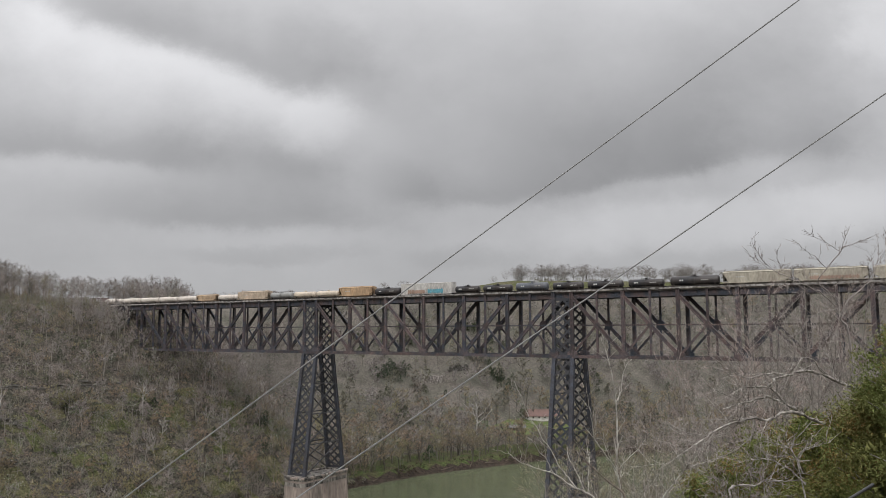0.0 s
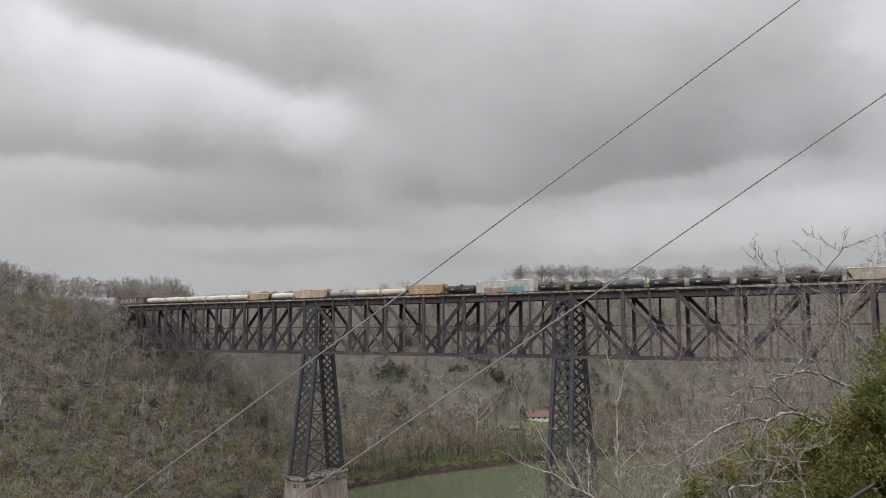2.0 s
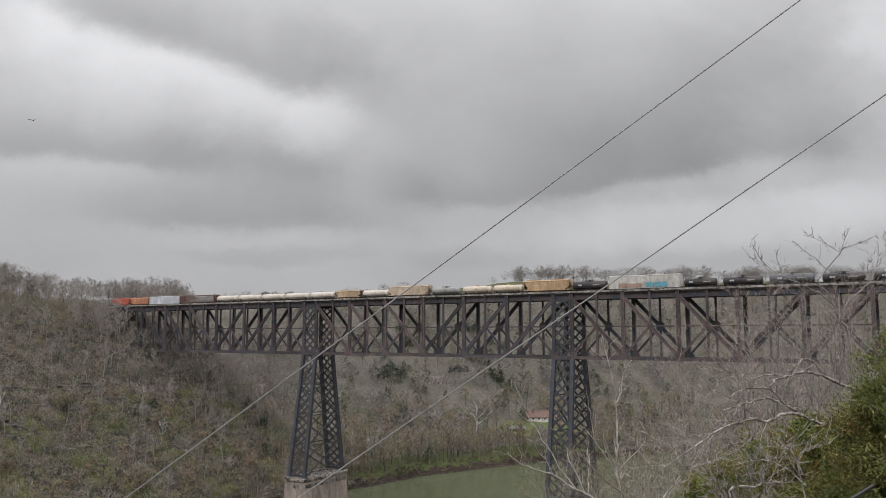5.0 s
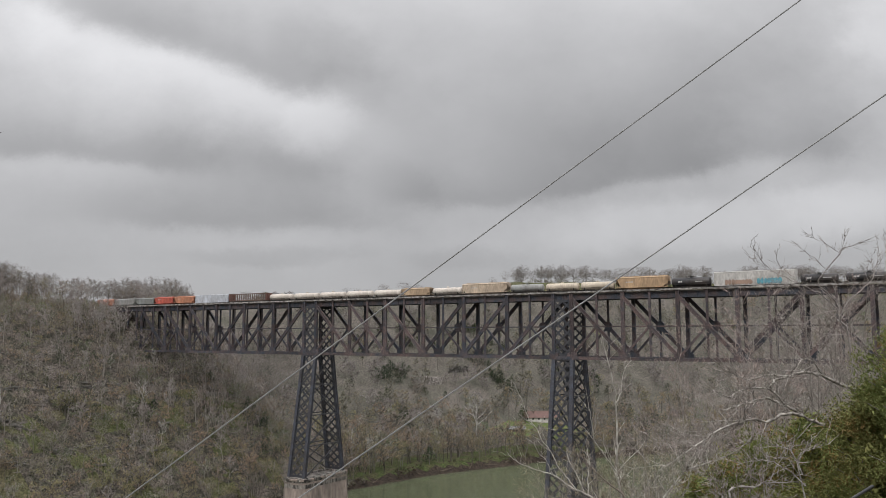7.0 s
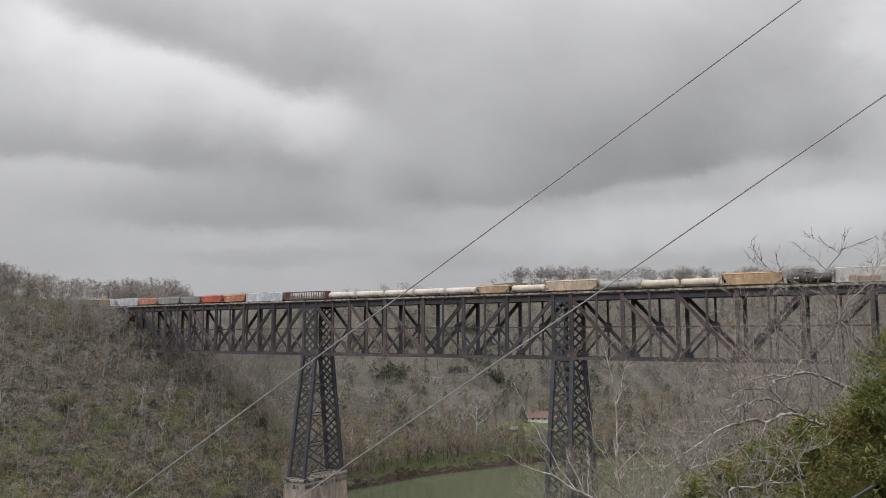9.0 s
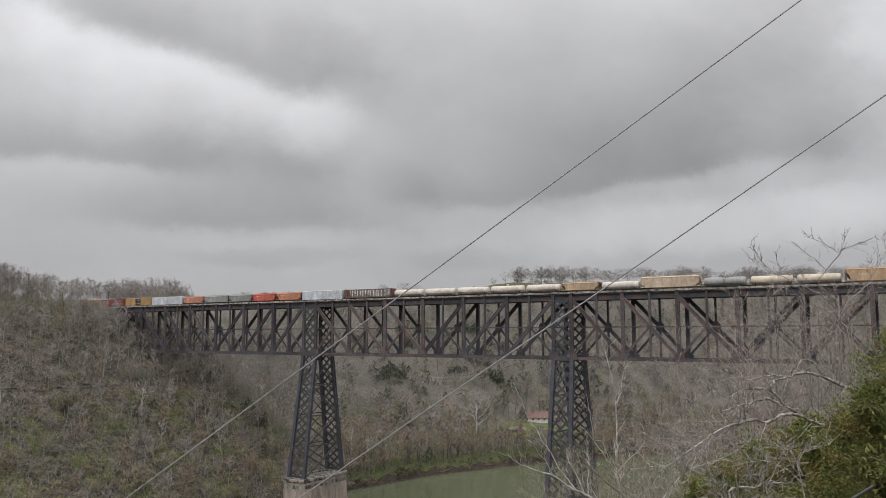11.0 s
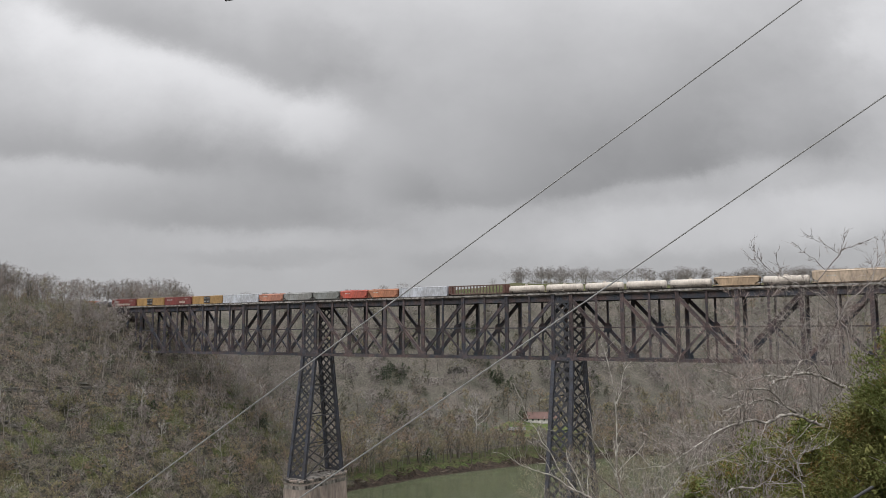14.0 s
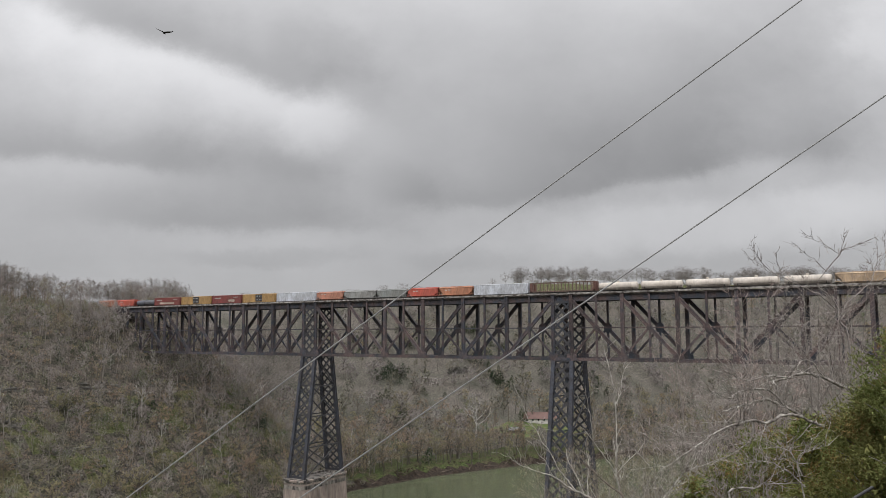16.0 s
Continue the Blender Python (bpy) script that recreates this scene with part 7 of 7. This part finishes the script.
def cedar(label, seed, top, k, w, n, fine=1.0):
    """A red cedar with its tip at top: a trunk and hundreds of drooping sprays of scale leaves, uneven in outline."""
    rng = np.random.default_rng(seed)
    q = ray_point(*top, k)
    z = float(land(q.x, q.y))
    h = q.z - z
    c = tagged(empty("cedar_tree", q.x, q.y, z), label, "tree", "cedars beside the overlook")
    p = Plant()
    p.limb([(0, 0, -0.6), (0.05, 0.02, h * 0.4), (0, 0.05, h * 0.95)], [0.02 * h + 0.03, 0.014 * h, 0.01], 7, 0)
    tips, ways = [], []
    nb = int(h * 30)
    for i in range(nb):
        kk = ((i + rng.uniform(0, 1)) / nb) ** 0.75
        zz = h * (0.05 + 0.94 * kk)
        a = i * 2.399 + rng.uniform(-0.4, 0.4)
        ln = w * (1 - kk) ** 0.6 * rng.uniform(0.5, 1.15) * (1 + 0.25 * math.sin(a * 2 + zz * 1.7))
        d = unit(np.array((math.cos(a), math.sin(a), rng.uniform(0.15, 0.6))))
        o = np.array((0, 0, zz * 0.97))
        m = o + d * ln * 0.55 + np.array((0, 0, -0.03 * ln))
        e = o + d * ln + np.array((0, 0, 0.06 * ln))
        p.limb([o, m, e], [0.028, 0.016, 0.004], 3, 0)
        for f in np.linspace(0.35, 1.0, max(3, int(ln / 0.2))):
            tips.append(o + (e - o) * f + rng.normal(0, 0.07, 3))
            ways.append(unit(d + rng.normal(0, 0.6, 3)))
    tips, ways = np.array(tips), np.array(ways)
    v, t, m = p.arrays()
    tk = new("trunk", mesh_from("trunk", v, t, [M_NEARBARK], None))
    tk.parent = c
    for name, mat, share_n in (("foliage", M_SPRAY, n), ("dry_foliage", M_SPRAY_DRY, n // 4)):
        p = Plant()
        high = np.flatnonzero(tips[:, 2] > h * 0.45)
        pick = rng.choice(high, share_n)
        if name == "dry_foliage":
            pool = rng.choice(high, max(4, len(high) // 6), replace=False)
            pick = rng.choice(pool, share_n)
        b = tips[pick] + rng.normal(0, 0.09, (share_n, 3))
        d = unit(ways[pick] + rng.normal(0, 0.55, (share_n, 3)) + np.array((0, 0, 0.35))) * rng.uniform(0.035, 0.10, (share_n, 1)) * fine
        p.slivers(b, d, rng.uniform(0.015, 0.032, share_n) * fine, rng, 0)
        v, t, m = p.arrays()
        ob = new(name, mesh_from(name, v, t, [mat], None))
        ob.parent = c
    # the close, shaded growth inside
    p = Plant()
    k = n // 7
    pick = rng.choice(np.flatnonzero(tips[:, 2] > h * 0.4), k)
    p.flakes(tips[pick] * (*rng.uniform(0.35, 0.9, 2), 1.0) + rng.normal(0, 0.08, (k, 3)), rng.uniform(0.03, 0.06, k), rng, 0)
    v, t, m = p.arrays()
    ob = new("inner_foliage", mesh_from("inner_foliage", v, t, [M_SPRAY], None))
    ob.parent = c
    return c


GREEN_CEDAR = "bushy olive-green red cedar with rusty tips"
cedar(GREEN_CEDAR, 51, on_lens(1712, 480), 10.4, 2.35, 110000, 0.68)
cedar(GREEN_CEDAR, 52, on_lens(1545, 680), 11.0, 2.05, 85000, 0.68)
cedar(GREEN_CEDAR, 53, on_lens(1428, 728), 14.0, 2.7, 48000)
cedar(GREEN_CEDAR, 56, on_lens(1345, 772), 15.0, 1.9, 30000)
cedar("small dark green cedar among bare twigs", 55, on_lens(1222, 828), 15.0, 1.3, 16000)
cedar("small dark green cedar among bare twigs", 54, on_lens(1278, 796), 16.0, 1.9, 30000)

# ---- rail of the overlook ----
M_BLACK = material("black_rail_paint", (0.012, 0.012, 0.013), 0.35, 0.0, (0.03, 0.03, 0.03), 2.0, 20.0)


def overlook_rail():
    a, b = ray_point(*on_lens(1545, 858), 4.4), ray_point(*on_lens(1400, 947), 4.0)
    r = tagged(empty("guard_rail", a.x, a.y, float(land(a.x, a.y))), "black tubular metal guard rail at the overlook", "railing")
    z0 = float(land(a.x, a.y))
    bm = bmesh.new()
    o = Vector((a.x, a.y, z0))
    tube(bm, [a - o, b - o], 0.0085, 10)
    part("rail", bm, M_BLACK, r)
    for f in (0.55, 1.0):
        q = a.lerp(b, f)
        bm = bmesh.new()
        zz = float(land(q.x, q.y)) - 0.2
        tube(bm, [Vector((q.x, q.y, zz)) - o, q - o], 0.008, 8)
        part("post", bm, M_BLACK, r)


overlook_rail()

# ---- birds ----
M_FEATHER = material("dark_feathers", (0.022, 0.019, 0.017), 0.8, 0.0, (0.035, 0.03, 0.026), 4.0, 20.0)


def vulture():
    """A soaring vulture, nose along +y, 1.75 m from wing tip to wing tip."""
    b = tagged(empty("vulture"), "dark vulture soaring with raised wings", "bird", "birds over the gorge")
    bm = bmesh.new()
    tube(bm, [(0, -0.38, 0), (0, -0.25, 0.0), (0, 0.0, 0.0), (0, 0.22, 0.02), (0, 0.3, 0.03)], [0.02, 0.07, 0.1, 0.07, 0.03], 10)
    part("body", bm, M_FEATHER, b, smooth=True)
    bm = bmesh.new()
    tube(bm, [(0, 0.28, 0.03), (0, 0.36, 0.04), (0, 0.43, 0.02)], [0.03, 0.042, 0.008], 8)
    part("head", bm, M_FEATHER, b)
    bm = bmesh.new()
    prism(bm, [(-0.05, -0.01), (0.05, -0.01), (0.05, 0.01), (-0.05, 0.01)], 1, -0.35, -0.25)
    taper_block(bm, 0, -0.45, 0.13, 0.14, -0.008, 0.10, 0.12, 0.008)
    part("tail", bm, M_FEATHER, b)
    for s in (-1, 1):
        bm = bmesh.new()
        out = [(0.05, 0.20, -0.16), (0.3, 0.25, -0.20), (0.58, 0.20, -0.17), (0.74, 0.12, -0.13), (0.88, 0.02, -0.06)]
        rows = []
        for x, f, r in out:
            z = 0.05 + 0.26 * x
            rows.append([bm.verts.new((s * x, yy, z + dz)) for yy, dz in ((f, 0), (f, 0.025), (r, 0.012), (r, 0))])
        for r0, r1 in zip(rows, rows[1:]):
            for k in range(4):
                bm.faces.new((r0[k], r0[(k + 1) % 4], r1[(k + 1) % 4], r1[k]))
        bm.faces.new(rows[0])
        bm.faces.new(rows[-1][::-1])
        for i in range(4):
            a = 0.80 + 0.02 * i
            beam(bm, (s * a, 0.0 - 0.035 * i, 0.05 + 0.26 * a), (s * (a + 0.16 - 0.02 * i), -0.03 - 0.05 * i, 0.1 + 0.28 * a), 0.035, 0.008, (0, 0, 1))
        bmesh.ops.recalc_face_normals(bm, faces=bm.faces)
        part("wing", bm, M_FEATHER, b)
    return b


BIRDS = [vulture(), vulture()]


# ---- what moves ----
RUN = ((0.0, 0.0), (2.0, 34.7), (4.0, 69.4), (6.5, 112.7), (9.0, 156.0), (11.5, 199.2), (13.0, 225.2), (14.5, 251.1), (16.0, 277.0))


def bird_pose(x, y, k, bank, turn, pitch=0):
    """A bird k metres out, banked and turned as it faces the gorge."""
    p = ray_point(*on_lens(x, y), k)
    return Matrix.Translation(p) @ pose(0, 0, 0, 0, 0, turn) @ pose(0, 0, 0, pitch, 0, 0) @ pose(0, 0, 0, 0, bank, 0)


def motions():
    for car, x in TRAIN:
        walk(car, [(t, pose(x + s, -2.1, RAIL)) for t, s in RUN])
    walk(BIRDS[0], [
        (0.0, bird_pose(-260, 130, 105, -40, -20)), (1.5, bird_pose(-110, 155, 115, -45, -15)), (2.6, bird_pose(9, 172, 125, -50, 0)),
        (3.0, bird_pose(42, 173, 130, -48, 10)), (3.4, bird_pose(66, 178, 135, -34, 25)), (3.8, bird_pose(77, 184, 140, -32, 40)),
        (4.2, bird_pose(76, 195, 146, -25, 55)), (5.4, bird_pose(48, 217, 160, -15, 80)), (7.0, bird_pose(0, 233, 180, -8, 95)),
        (9.0, bird_pose(-90, 245, 210, -5, 100)), (16.0, bird_pose(-420, 280, 300, 0, 100))])
    walk(BIRDS[1], [
        (0.0, bird_pose(900, -700, 120, 10, 60)), (8.0, bird_pose(600, -300, 110, 10, 50)), (12.5, bird_pose(460, -60, 100, 12, 45)),
        (14.3, bird_pose(387, 3, 95, 14, 35)), (15.0, bird_pose(349, 16, 92, 6, 30)), (15.5, bird_pose(320, 32, 88, 14, 30)), (16.0, bird_pose(291, 54, 84, 12, 30))])


motions()
